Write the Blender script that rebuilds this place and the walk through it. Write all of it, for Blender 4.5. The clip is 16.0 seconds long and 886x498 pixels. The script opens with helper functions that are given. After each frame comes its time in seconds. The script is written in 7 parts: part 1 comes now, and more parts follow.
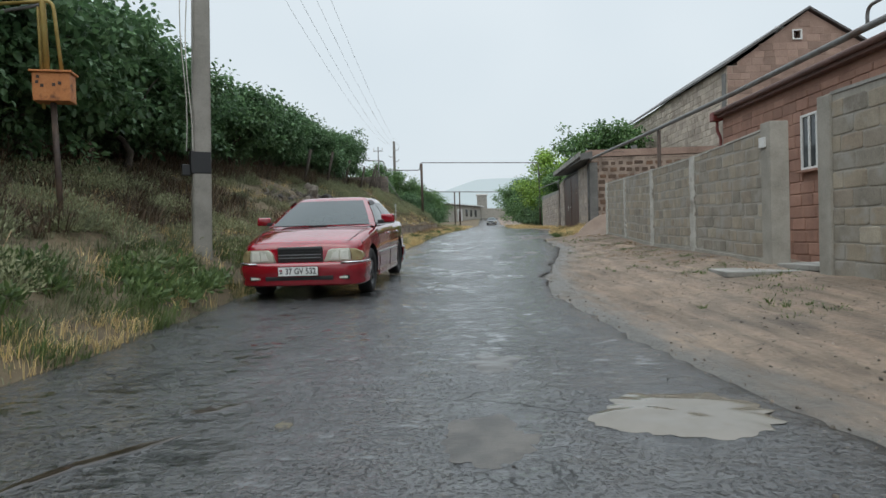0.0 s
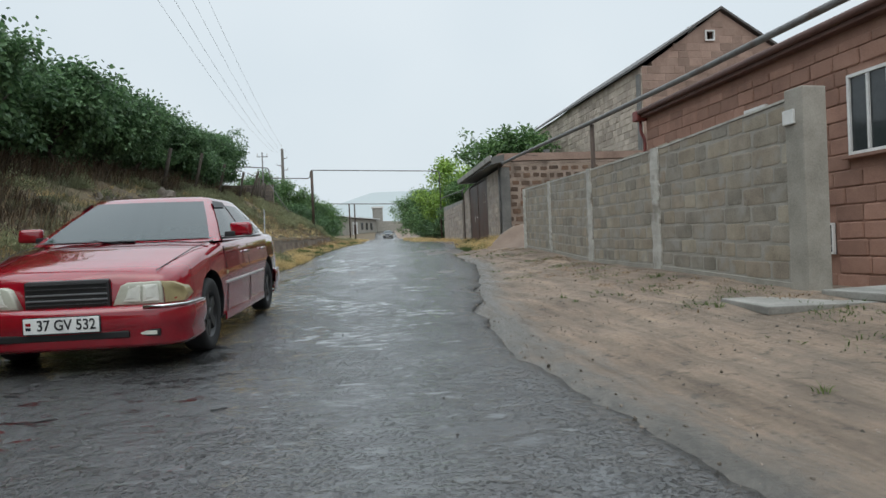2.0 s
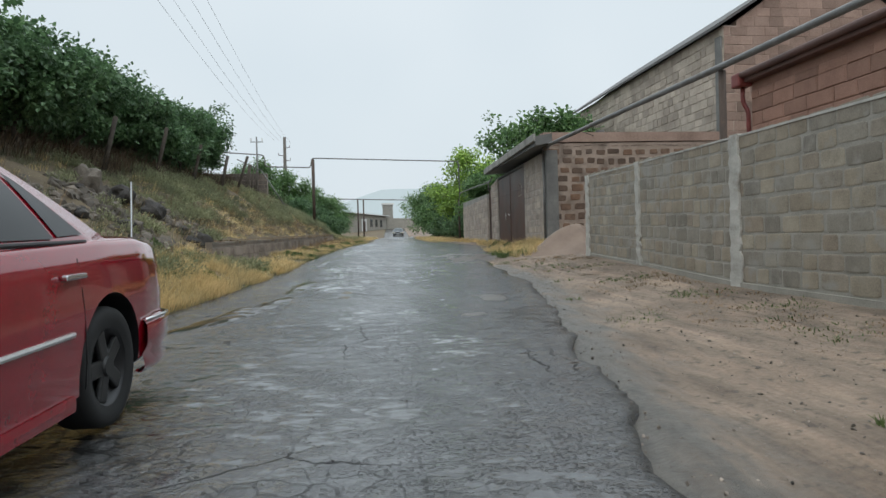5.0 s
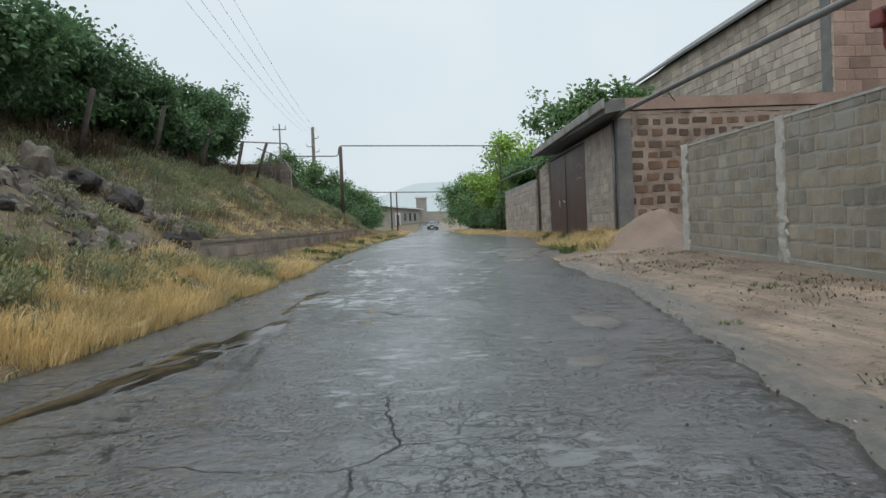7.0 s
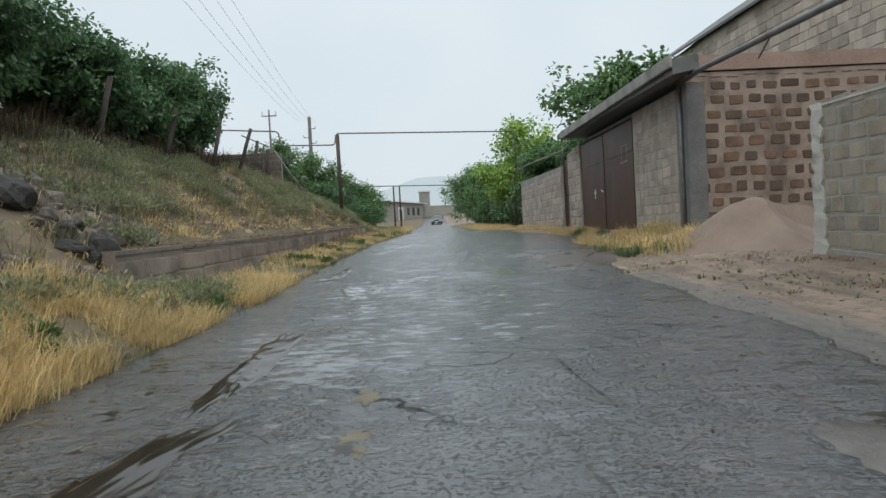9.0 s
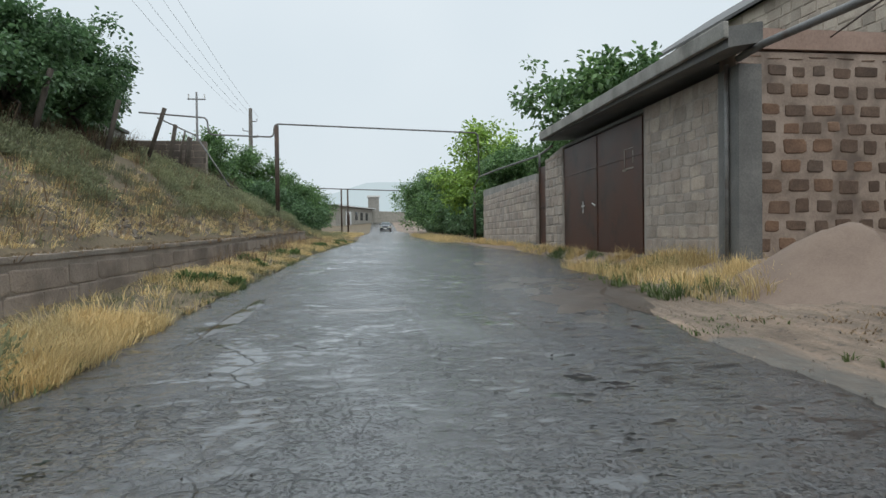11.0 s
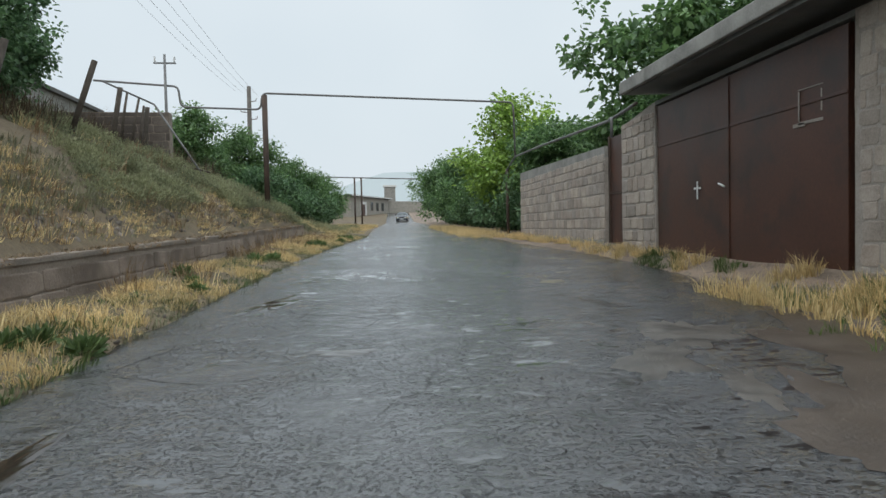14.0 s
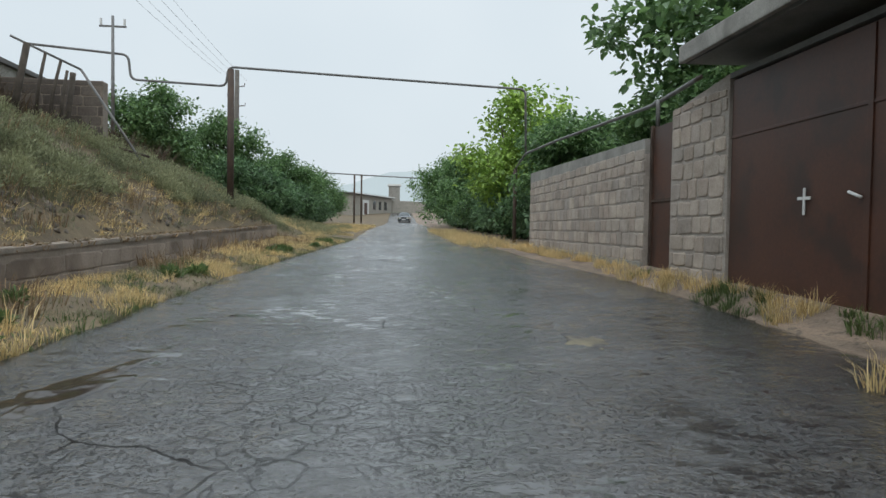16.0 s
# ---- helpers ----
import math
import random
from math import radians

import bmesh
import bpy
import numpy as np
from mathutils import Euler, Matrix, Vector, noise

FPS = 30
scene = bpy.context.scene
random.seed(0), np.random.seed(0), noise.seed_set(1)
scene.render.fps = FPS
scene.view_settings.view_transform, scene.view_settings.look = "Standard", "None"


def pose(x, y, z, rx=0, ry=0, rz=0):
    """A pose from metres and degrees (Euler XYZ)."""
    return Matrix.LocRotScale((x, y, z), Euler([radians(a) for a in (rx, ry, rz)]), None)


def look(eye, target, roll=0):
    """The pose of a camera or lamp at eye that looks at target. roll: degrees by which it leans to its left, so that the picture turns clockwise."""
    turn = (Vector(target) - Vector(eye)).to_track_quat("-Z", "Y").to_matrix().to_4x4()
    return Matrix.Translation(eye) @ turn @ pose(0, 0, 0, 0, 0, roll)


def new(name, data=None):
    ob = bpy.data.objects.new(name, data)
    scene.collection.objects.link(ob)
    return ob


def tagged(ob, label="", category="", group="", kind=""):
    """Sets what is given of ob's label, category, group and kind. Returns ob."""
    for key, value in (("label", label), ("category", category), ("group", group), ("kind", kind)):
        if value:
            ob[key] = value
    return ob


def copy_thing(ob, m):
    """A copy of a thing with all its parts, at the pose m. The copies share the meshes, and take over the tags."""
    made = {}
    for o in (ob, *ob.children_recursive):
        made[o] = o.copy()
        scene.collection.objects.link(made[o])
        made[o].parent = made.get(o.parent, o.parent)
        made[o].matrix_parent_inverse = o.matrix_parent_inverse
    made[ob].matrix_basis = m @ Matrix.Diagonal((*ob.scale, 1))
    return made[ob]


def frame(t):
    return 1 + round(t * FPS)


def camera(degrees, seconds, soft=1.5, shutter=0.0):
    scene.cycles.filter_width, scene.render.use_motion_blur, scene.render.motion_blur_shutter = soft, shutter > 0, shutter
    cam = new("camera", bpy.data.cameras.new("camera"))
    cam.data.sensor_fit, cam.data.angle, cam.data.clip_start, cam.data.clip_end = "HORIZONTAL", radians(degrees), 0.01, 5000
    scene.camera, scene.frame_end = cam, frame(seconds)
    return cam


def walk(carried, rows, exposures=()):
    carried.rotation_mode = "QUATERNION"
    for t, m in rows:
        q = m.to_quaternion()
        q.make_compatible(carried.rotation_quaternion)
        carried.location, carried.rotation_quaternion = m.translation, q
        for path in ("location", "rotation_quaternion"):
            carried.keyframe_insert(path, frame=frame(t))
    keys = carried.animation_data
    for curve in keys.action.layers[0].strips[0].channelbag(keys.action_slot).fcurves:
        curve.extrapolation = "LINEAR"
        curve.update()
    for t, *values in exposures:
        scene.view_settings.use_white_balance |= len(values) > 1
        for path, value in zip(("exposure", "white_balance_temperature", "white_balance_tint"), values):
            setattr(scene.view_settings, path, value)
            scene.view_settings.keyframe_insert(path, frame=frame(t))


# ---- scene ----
cam = camera(69.0, 16.0)
METRES, EYE, TILT, LEAN, TURN = 25.0, 0.95, 0.0, 0.0, 0.9
ROWS = [
    (0.0, 0.0, 0.0, 0.0, -0.04, -1.18, 1.71),
    (0.5, 0.0005, 0.0352, -0.0004, -6.86, -1.73, 1.69),
    (1.0, 0.0013, 0.0671, 0.0012, -8.9, -1.24, 2.09),
    (1.5, 0.0021, 0.0984, 0.0019, -8.62, -0.6, 1.71),
    (2.0, 0.0033, 0.1305, 0.0021, -9.29, -0.34, 2.37),
    (2.5, 0.0053, 0.1611, 0.0025, -7.96, -0.28, 2.49),
    (3.0, 0.0084, 0.194, 0.0038, -9.84, 0.34, 2.25),
    (3.5, 0.0109, 0.2223, 0.0056, -7.05, 0.86, 1.44),
    (4.0, 0.0126, 0.2576, 0.007, -7.97, -0.33, 0.89),
    (6.5, 0.0195, 0.4114, 0.0093, -7.72, -0.68, 2.95),
    (7.0, 0.0202, 0.4419, 0.0094, -5.43, -1.0, 2.46),
    (7.5, 0.0194, 0.4731, 0.0103, -4.38, -1.27, 2.81),
    (8.0, 0.0196, 0.5032, 0.011, -2.96, -1.27, 2.78),
    (8.5, 0.0184, 0.5325, 0.0129, -4.66, -1.72, 3.39),
    (9.0, 0.0204, 0.565, 0.0143, -5.17, -1.51, 3.2),
    (9.5, 0.0218, 0.5978, 0.0162, -8.09, -0.92, 2.07),
    (12.0, 0.0317, 0.7541, 0.0225, -10.1, -1.11, 0.5),
    (12.5, 0.034, 0.7854, 0.0234, -9.52, -1.13, -0.42),
    (13.0, 0.0372, 0.8164, 0.0244, -9.48, -1.85, 0.39),
    (13.5, 0.0408, 0.847, 0.0256, -7.51, -1.89, 0.64),
    (14.0, 0.0452, 0.8756, 0.027, -8.3, -1.92, 1.24),
    (14.5, 0.0515, 0.9063, 0.028, -8.44, -2.27, 2.37),
    (15.0, 0.0586, 0.9349, 0.0295, -12.12, -3.34, 1.52),
    (15.5, 0.0675, 0.9636, 0.0315, -10.58, -3.01, -0.66),
    (16.0, 0.0734, 0.9937, 0.0324, -7.86, -1.81, -0.91),
]
walk(cam, [(t, pose(0, 0, EYE, TILT, LEAN, TURN) @ pose(METRES * x, METRES * y, METRES * z, 90 + pitch, roll, yaw)) for t, x, y, z, yaw, pitch, roll in ROWS])

# ---- world and light: an overcast, rainy day ----
world = bpy.data.worlds.new("overcast_sky")
scene.world = world
world.use_nodes = True
wn, wl = world.node_tree.nodes, world.node_tree.links
sky = wn.new("ShaderNodeTexSky")
sky.sky_type = "NISHITA"
sky.sun_disc = False
sky.sun_elevation, sky.sun_rotation = radians(58), radians(200)
sky.air_density, sky.dust_density = 2.0, 6.0
cloud = wn.new("ShaderNodeTexNoise")
cloud.inputs["Scale"].default_value, cloud.inputs["Detail"].default_value = 1.6, 3.0
cloud_ramp = wn.new("ShaderNodeValToRGB")
cloud_ramp.color_ramp.elements[0].position, cloud_ramp.color_ramp.elements[1].position = 0.3, 0.75
cloud_ramp.color_ramp.elements[0].color = (6.7, 7.7, 8.45, 1)
cloud_ramp.color_ramp.elements[1].color = (7.95, 8.75, 9.3, 1)
sky_mix = wn.new("ShaderNodeMix")
sky_mix.data_type = "RGBA"
sky_mix.inputs["Factor"].default_value = 0.93
wl.new(cloud.outputs["Fac"], cloud_ramp.inputs["Fac"])
# an overcast sky is brighter overhead than at the horizon
way_up = wn.new("ShaderNodeTexCoord")
up_part = wn.new("ShaderNodeSeparateXYZ")
rise = wn.new("ShaderNodeMapRange")
rise.interpolation_type = "SMOOTHSTEP"
rise.inputs["From Min"].default_value, rise.inputs["From Max"].default_value = 0.38, 0.95
rise.inputs["To Min"].default_value, rise.inputs["To Max"].default_value = 0.1, 0.25
wl.new(way_up.outputs["Generated"], up_part.inputs["Vector"])
wl.new(up_part.outputs["Z"], rise.inputs["Value"])
wl.new(rise.outputs["Result"], wn["Background"].inputs["Strength"])
wl.new(sky.outputs["Color"], sky_mix.inputs["A"])
wl.new(cloud_ramp.outputs["Color"], sky_mix.inputs["B"])
wl.new(sky_mix.outputs["Result"], wn["Background"].inputs["Color"])
sun_lamp = bpy.data.lights.new("sun", "SUN")
sun_lamp.energy, sun_lamp.angle, sun_lamp.color = 0.6, radians(50), (1, 0.99, 0.97)
new("sun", sun_lamp).matrix_world = look((-10, -20, 50), (3, 20, 0))


# ---- materials ----
def nodes_of(name):
    m = bpy.data.materials.new(name)
    m.use_nodes = True
    return m, m.node_tree.nodes, m.node_tree.links, m.node_tree.nodes["Principled BSDF"]


def ramp_node(n, l, fac, stops):
    r = n.new("ShaderNodeValToRGB")
    els = r.color_ramp.elements
    while len(els) < len(stops):
        els.new(0.5)
    for e, (p, c) in zip(els, stops):
        e.position = p
        e.color = (*c, 1) if len(c) == 3 else c
    l.new(fac, r.inputs["Fac"])
    return r.outputs["Color"]


def noise_node(n, l, pos, scale, detail=4.0, rough=0.55, stretch=None):
    t = n.new("ShaderNodeTexNoise")
    t.inputs["Scale"].default_value, t.inputs["Detail"].default_value, t.inputs["Roughness"].default_value = scale, detail, rough
    if stretch:
        mp = n.new("ShaderNodeMapping")
        mp.inputs["Scale"].default_value = stretch
        l.new(pos, mp.inputs["Vector"])
        pos = mp.outputs["Vector"]
    l.new(pos, t.inputs["Vector"])
    return t.outputs["Fac"]


def mix_node(n, l, fac, a, b, mode="MIX"):
    x = n.new("ShaderNodeMix")
    x.data_type, x.blend_type = "RGBA", mode
    for sock, v in (("Factor", fac), ("A", a), ("B", b)):
        if isinstance(v, (int, float)):
            x.inputs[sock].default_value = v
        elif isinstance(v, tuple):
            x.inputs[sock].default_value = (*v, 1)
        else:
            l.new(v, x.inputs[sock])
    return x.outputs["Result"]


def math_node(n, l, op, a, b=0.0, clamp=False):
    x = n.new("ShaderNodeMath")
    x.operation, x.use_clamp = op, clamp
    for i, v in enumerate((a, b)):
        if isinstance(v, (int, float)):
            x.inputs[i].default_value = v
        else:
            l.new(v, x.inputs[i])
    return x.outputs[0]


def surface(name, dark, mid, light, scale=3.0, grain=40.0, rough=(0.7, 0.95), bump=0.3, bump_dist=0.01, metal=0.0, rand="", rand_amount=0.35, tint=None, tints=None, stain=None, coat=0.0, spec=0.5):
    """A weathered surface: large blotches, fine grain, and chance tints from piece to piece."""
    m, n, l, p = nodes_of(name)
    pos = n.new("ShaderNodeNewGeometry")
    big = noise_node(n, l, pos.outputs["Position"], scale, 5.0, 0.6)
    fine = noise_node(n, l, pos.outputs["Position"], grain, 6.0, 0.65)
    both = math_node(n, l, "ADD", math_node(n, l, "MULTIPLY", big, 0.6), math_node(n, l, "MULTIPLY", fine, 0.4))
    col = ramp_node(n, l, both, [(0.33, dark), (0.5, mid), (0.68, light)])
    if rand:
        if rand == "object":
            src = n.new("ShaderNodeObjectInfo").outputs["Random"]
        else:
            src = pos.outputs["Random Per Island"]
        if tints:
            shade = ramp_node(n, l, src, [(k / (len(tints) - 1), c) for k, c in enumerate(tints)])
        else:
            shade = ramp_node(n, l, src, [(0.0, (1 - rand_amount,) * 3), (0.5, tint or (1, 1, 1)), (1.0, (1 + rand_amount,) * 3)])
        col = mix_node(n, l, 1.0, col, shade, "MULTIPLY")
    if stain:
        colour, size, low, high = stain
        s = noise_node(n, l, pos.outputs["Position"], size, 4.0, 0.6)
        mask = ramp_node(n, l, s, [(low, (0, 0, 0)), (high, (1, 1, 1))])
        col = mix_node(n, l, mask, col, colour)
    l.new(col, p.inputs["Base Color"])
    r = n.new("ShaderNodeMapRange")
    r.inputs["To Min"].default_value, r.inputs["To Max"].default_value = rough
    l.new(big, r.inputs["Value"])
    l.new(r.outputs["Result"], p.inputs["Roughness"])
    p.inputs["Metallic"].default_value = metal
    p.inputs["Coat Weight"].default_value = coat
    p.inputs["Specular IOR Level"].default_value = spec
    if bump:
        b = n.new("ShaderNodeBump")
        b.inputs["Strength"].default_value, b.inputs["Distance"].default_value = bump, bump_dist
        l.new(both, b.inputs["Height"])
        l.new(b.outputs["Normal"], p.inputs["Normal"])
    return m


def leaf_material(name, dark, light, through_light=0.25, rough=0.45):
    m, n, l, p = nodes_of(name)
    pos = n.new("ShaderNodeNewGeometry")
    col = ramp_node(n, l, pos.outputs["Random Per Island"], [(0.0, dark), (1.0, light)])
    patch = noise_node(n, l, pos.outputs["Position"], 0.9, 3.0)
    col = mix_node(n, l, 1.0, col, ramp_node(n, l, patch, [(0.3, (0.7, 0.72, 0.7)), (0.7, (1.25, 1.2, 1.1))]), "MULTIPLY")
    l.new(col, p.inputs["Base Color"])
    p.inputs["Roughness"].default_value = rough
    tr = n.new("ShaderNodeBsdfTranslucent")
    l.new(col, tr.inputs["Color"])
    mx = n.new("ShaderNodeMixShader")
    mx.inputs[0].default_value = through_light
    l.new(p.outputs[0], mx.inputs[1])
    l.new(tr.outputs[0], mx.inputs[2])
    l.new(mx.outputs[0], n["Material Output"].inputs["Surface"])
    return m


def plain(name, colour, rough=0.5, metal=0.0, coat=0.0):
    return surface(name, tuple(c * 0.85 for c in colour), colour, tuple(min(1, c * 1.12) for c in colour), 8.0, 60.0, (max(0.02, rough - 0.06), rough + 0.06), 0.05, 0.002, metal, coat=coat)


def asphalt_material(name="wet_asphalt", cracked=0.56, worn=1.0, tone=1.0, crazing=0.55):
    """Old wet asphalt: aggregate, crazed plates, open cracks, and rain water that lies in the low places."""
    m, n, l, p = nodes_of(name)
    pos = n.new("ShaderNodeNewGeometry").outputs["Position"]
    grain = noise_node(n, l, pos, 85.0, 2.0, 0.7)
    coarse = noise_node(n, l, pos, 24.0, 4.0, 0.7)
    patchy = noise_node(n, l, pos, 0.5, 5.0, 0.6)
    ripple = noise_node(n, l, pos, 2.6, 4.0, 0.55, (0.5, 1.6, 1.0))
    low = math_node(n, l, "ADD", math_node(n, l, "MULTIPLY", noise_node(n, l, pos, 0.9, 6.0, 0.65, (1.0, 0.6, 1.0)), 0.4), math_node(n, l, "MULTIPLY", noise_node(n, l, pos, 8.0, 6.0, 0.75, (0.6, 1.2, 1.0)), 0.6))
    water = ramp_node(n, l, low, [(0.44, (0, 0, 0)), (0.57, (1, 1, 1))])
    dry = ramp_node(n, l, low, [(0.44, (1, 1, 1)), (0.57, (0.12, 0.12, 0.12))])
    warp = n.new("ShaderNodeTexNoise")
    warp.inputs["Scale"].default_value, warp.inputs["Detail"].default_value = 2.2, 5.0
    l.new(pos, warp.inputs["Vector"])
    shifted = n.new("ShaderNodeMix")
    shifted.data_type = "VECTOR"
    shifted.inputs["Factor"].default_value = 0.22
    l.new(pos, shifted.inputs["A"])
    l.new(warp.outputs["Color"], shifted.inputs["B"])

    def voronoi(scale):
        v = n.new("ShaderNodeTexVoronoi")
        v.feature = "DISTANCE_TO_EDGE"
        v.inputs["Scale"].default_value = scale
        l.new(shifted.outputs["Result"], v.inputs["Vector"])
        return v.outputs["Distance"]

    # open cracks, and plates crazed like a lizard's skin
    crack = ramp_node(n, l, voronoi(1.1), [(0.0, (0, 0, 0)), (0.008, (1, 1, 1))])
    where = ramp_node(n, l, noise_node(n, l, pos, 0.45, 4.0), [(cracked, (1, 1, 1)), (cracked + 0.06, (0, 0, 0))])
    crack = mix_node(n, l, 1.0, crack, where, "LIGHTEN")
    small = voronoi(7.5)
    plates = ramp_node(n, l, small, [(0.0, (0, 0, 0)), (0.05, (0.6, 0.6, 0.6)), (0.2, (1, 1, 1))])
    gaps = ramp_node(n, l, small, [(0.0, (0.4, 0.4, 0.4)), (0.045, (1, 1, 1))])
    crazed = ramp_node(n, l, noise_node(n, l, pos, 0.6, 5.0, 0.6), [(crazing, (1, 1, 1)), (crazing + 0.1, (0, 0, 0))])
    plates = mix_node(n, l, 1.0, plates, crazed, "LIGHTEN")
    gaps = mix_node(n, l, 1.0, gaps, crazed, "LIGHTEN")
    col = ramp_node(n, l, patchy, [(0.3, (0.012, 0.012, 0.012)), (0.5, (0.021, 0.021, 0.021)), (0.72, (0.04, 0.039, 0.038))])
    col = mix_node(n, l, 0.5, col, ramp_node(n, l, grain, [(0.4, (0.005, 0.005, 0.005)), (0.6, (0.013, 0.013, 0.013)), (0.76, (0.2, 0.197, 0.19))]))
    col = mix_node(n, l, 1.0, col, ramp_node(n, l, crack, [(0, (0.2, 0.19, 0.17)), (1, (1, 1, 1))]), "MULTIPLY")
    col = mix_node(n, l, 1.0, col, ramp_node(n, l, gaps, [(0, (0.5, 0.49, 0.47)), (1, (1, 1, 1))]), "MULTIPLY")
    col = mix_node(n, l, 1.0, col, ramp_node(n, l, coarse, [(0.4, (0.55 * tone, 0.54 * tone, 0.53 * tone)), (0.58, (1.15 * tone, 1.15 * tone, 1.15 * tone))]), "MULTIPLY")
    brown = ramp_node(n, l, noise_node(n, l, pos, 0.38, 5.0, 0.65), [(0.54, (0, 0, 0)), (0.7, (0.55, 0.55, 0.55))])
    col = mix_node(n, l, brown, col, (0.024, 0.019, 0.014))
    l.new(col, p.inputs["Base Color"])
    l.new(ramp_node(n, l, water, [(0, (0.5, 0.5, 0.5)), (1, (0.25, 0.25, 0.25))]), p.inputs["Roughness"])
    open_crack = mix_node(n, l, 1.0, crack, gaps, "MULTIPLY")
    l.new(ramp_node(n, l, open_crack, [(0, (0.03, 0.03, 0.03)), (1, (0.12, 0.12, 0.12))]), p.inputs["Specular IOR Level"])
    high = math_node(n, l, "MULTIPLY", ripple, 1.3 * worn)
    for src, much, kept in ((plates, 0.9 * worn, True), (coarse, 1.2, True), (grain, 0.5, True), (crack, 0.6, False)):
        term = math_node(n, l, "MULTIPLY", src, much)
        high = math_node(n, l, "ADD", high, math_node(n, l, "MULTIPLY", term, dry) if kept else term)
    b = n.new("ShaderNodeBump")
    b.inputs["Strength"].default_value, b.inputs["Distance"].default_value = 1.0, 0.012
    l.new(high, b.inputs["Height"])
    l.new(b.outputs["Normal"], p.inputs["Normal"])
    # the rain water on top: smooth in the low places, a thin skin over the stones elsewhere
    pits = mix_node(n, l, 1.0, ramp_node(n, l, noise_node(n, l, pos, 44.0, 5.0, 0.75), [(0.4, (0.3, 0.3, 0.3)), (0.53, (1, 1, 1))]), math_node(n, l, "MULTIPLY", water, 0.9), "LIGHTEN")
    sound = ramp_node(n, l, noise_node(n, l, pos, 1.3, 5.0, 0.65, (1.0, 0.7, 1.0)), [(0.42, (0, 0, 0)), (0.6, (0.85, 0.85, 0.85))])
    pits = mix_node(n, l, 1.0, pits, sound, "LIGHTEN")
    l.new(mix_node(n, l, 1.0, pits, open_crack, "MULTIPLY"), p.inputs["Coat Weight"])
    l.new(ramp_node(n, l, water, [(0, (0.15, 0.15, 0.15)), (1, (0.04, 0.04, 0.04))]), p.inputs["Coat Roughness"])
    p.inputs["Coat IOR"].default_value = 2.15
    calm = math_node(n, l, "MULTIPLY", ripple, 1.1 * worn)
    for src, much in ((plates, 1.5 * worn), (coarse, 0.42), (grain, 0.12)):
        calm = math_node(n, l, "ADD", calm, math_node(n, l, "MULTIPLY", math_node(n, l, "MULTIPLY", src, much), dry))
    skin = n.new("ShaderNodeBump")
    skin.inputs["Strength"].default_value, skin.inputs["Distance"].default_value = 1.0, 0.0055
    l.new(calm, skin.inputs["Height"])
    l.new(skin.outputs["Normal"], p.inputs["Coat Normal"])
    return m


M_ASPHALT = asphalt_material()
M_PATCH = asphalt_material("asphalt_repair", 0.9, 0.25, 0.85, 0.9)
M_DIRT = surface("wet_dirt", (0.125, 0.089, 0.062), (0.2, 0.148, 0.107), (0.28, 0.214, 0.158), 0.8, 32.0, (0.45, 0.9), 1.0, 0.05, stain=((0.12, 0.094, 0.072), 0.6, 0.54, 0.7))


def dirt_material():
    """Wet dirt, with pale silt washed along the asphalt; the mesh tells how near the asphalt is."""
    m = M_DIRT
    n, l = m.node_tree.nodes, m.node_tree.links
    p = n["Principled BSDF"]
    pos = n.new("ShaderNodeNewGeometry").outputs["Position"]
    near = n.new("ShaderNodeAttribute")
    near.attribute_name = "silt"
    rag = noise_node(n, l, pos, 2.4, 6.0, 0.65, (1.6, 0.5, 1.0))
    mask = ramp_node(n, l, math_node(n, l, "ADD", near.outputs["Fac"], math_node(n, l, "MULTIPLY", math_node(n, l, "SUBTRACT", rag, 0.5), 1.5)), [(0.35, (0, 0, 0)), (0.85, (1, 1, 1))])
    silt = ramp_node(n, l, noise_node(n, l, pos, 14.0, 8.0, 0.75, (1.0, 0.5, 1.0)), [(0.3, (0.05, 0.045, 0.038)), (0.7, (0.15, 0.134, 0.112))])
    old = p.inputs["Base Color"].links[0].from_socket
    streak = noise_node(n, l, pos, 2.2, 6.0, 0.7, (2.4, 0.3, 1.0))
    old = mix_node(n, l, 0.85, old, ramp_node(n, l, streak, [(0.35, (0.55, 0.54, 0.52)), (0.5, (1.0, 1.0, 1.0)), (0.66, (1.5, 1.45, 1.4))]), "MULTIPLY")
    litter = ramp_node(n, l, noise_node(n, l, pos, 9.0, 6.0, 0.7), [(0.56, (0, 0, 0)), (0.64, (0.7, 0.7, 0.7))])
    old = mix_node(n, l, litter, old, (0.06, 0.048, 0.034))
    l.new(mix_node(n, l, mask, old, silt), p.inputs["Base Color"])
    rough = p.inputs["Roughness"].links[0].from_socket
    wet = mix_node(n, l, mask, (0.8, 0.8, 0.8), (0.42, 0.42, 0.42))
    l.new(wet, p.inputs["Roughness"])
    return m


dirt_material()
M_MUD = surface("mud_film", (0.054, 0.048, 0.041), (0.087, 0.076, 0.064), (0.125, 0.109, 0.093), 2.2, 45.0, (0.2, 0.55), 0.8, 0.012, stain=((0.045, 0.04, 0.034), 4.5, 0.46, 0.6))
M_SPOT = surface("dried_brown_mud", (0.06, 0.048, 0.028), (0.13, 0.108, 0.066), (0.2, 0.17, 0.11), 6.0, 60.0, (0.5, 0.8), 1.0, 0.012, stain=((0.045, 0.042, 0.04), 7.0, 0.5, 0.58))
M_PUDDLE = surface("muddy_water", (0.123, 0.108, 0.085), (0.154, 0.135, 0.108), (0.177, 0.154, 0.127), 1.5, 6.0, (0.03, 0.08), 0.06, 0.004)
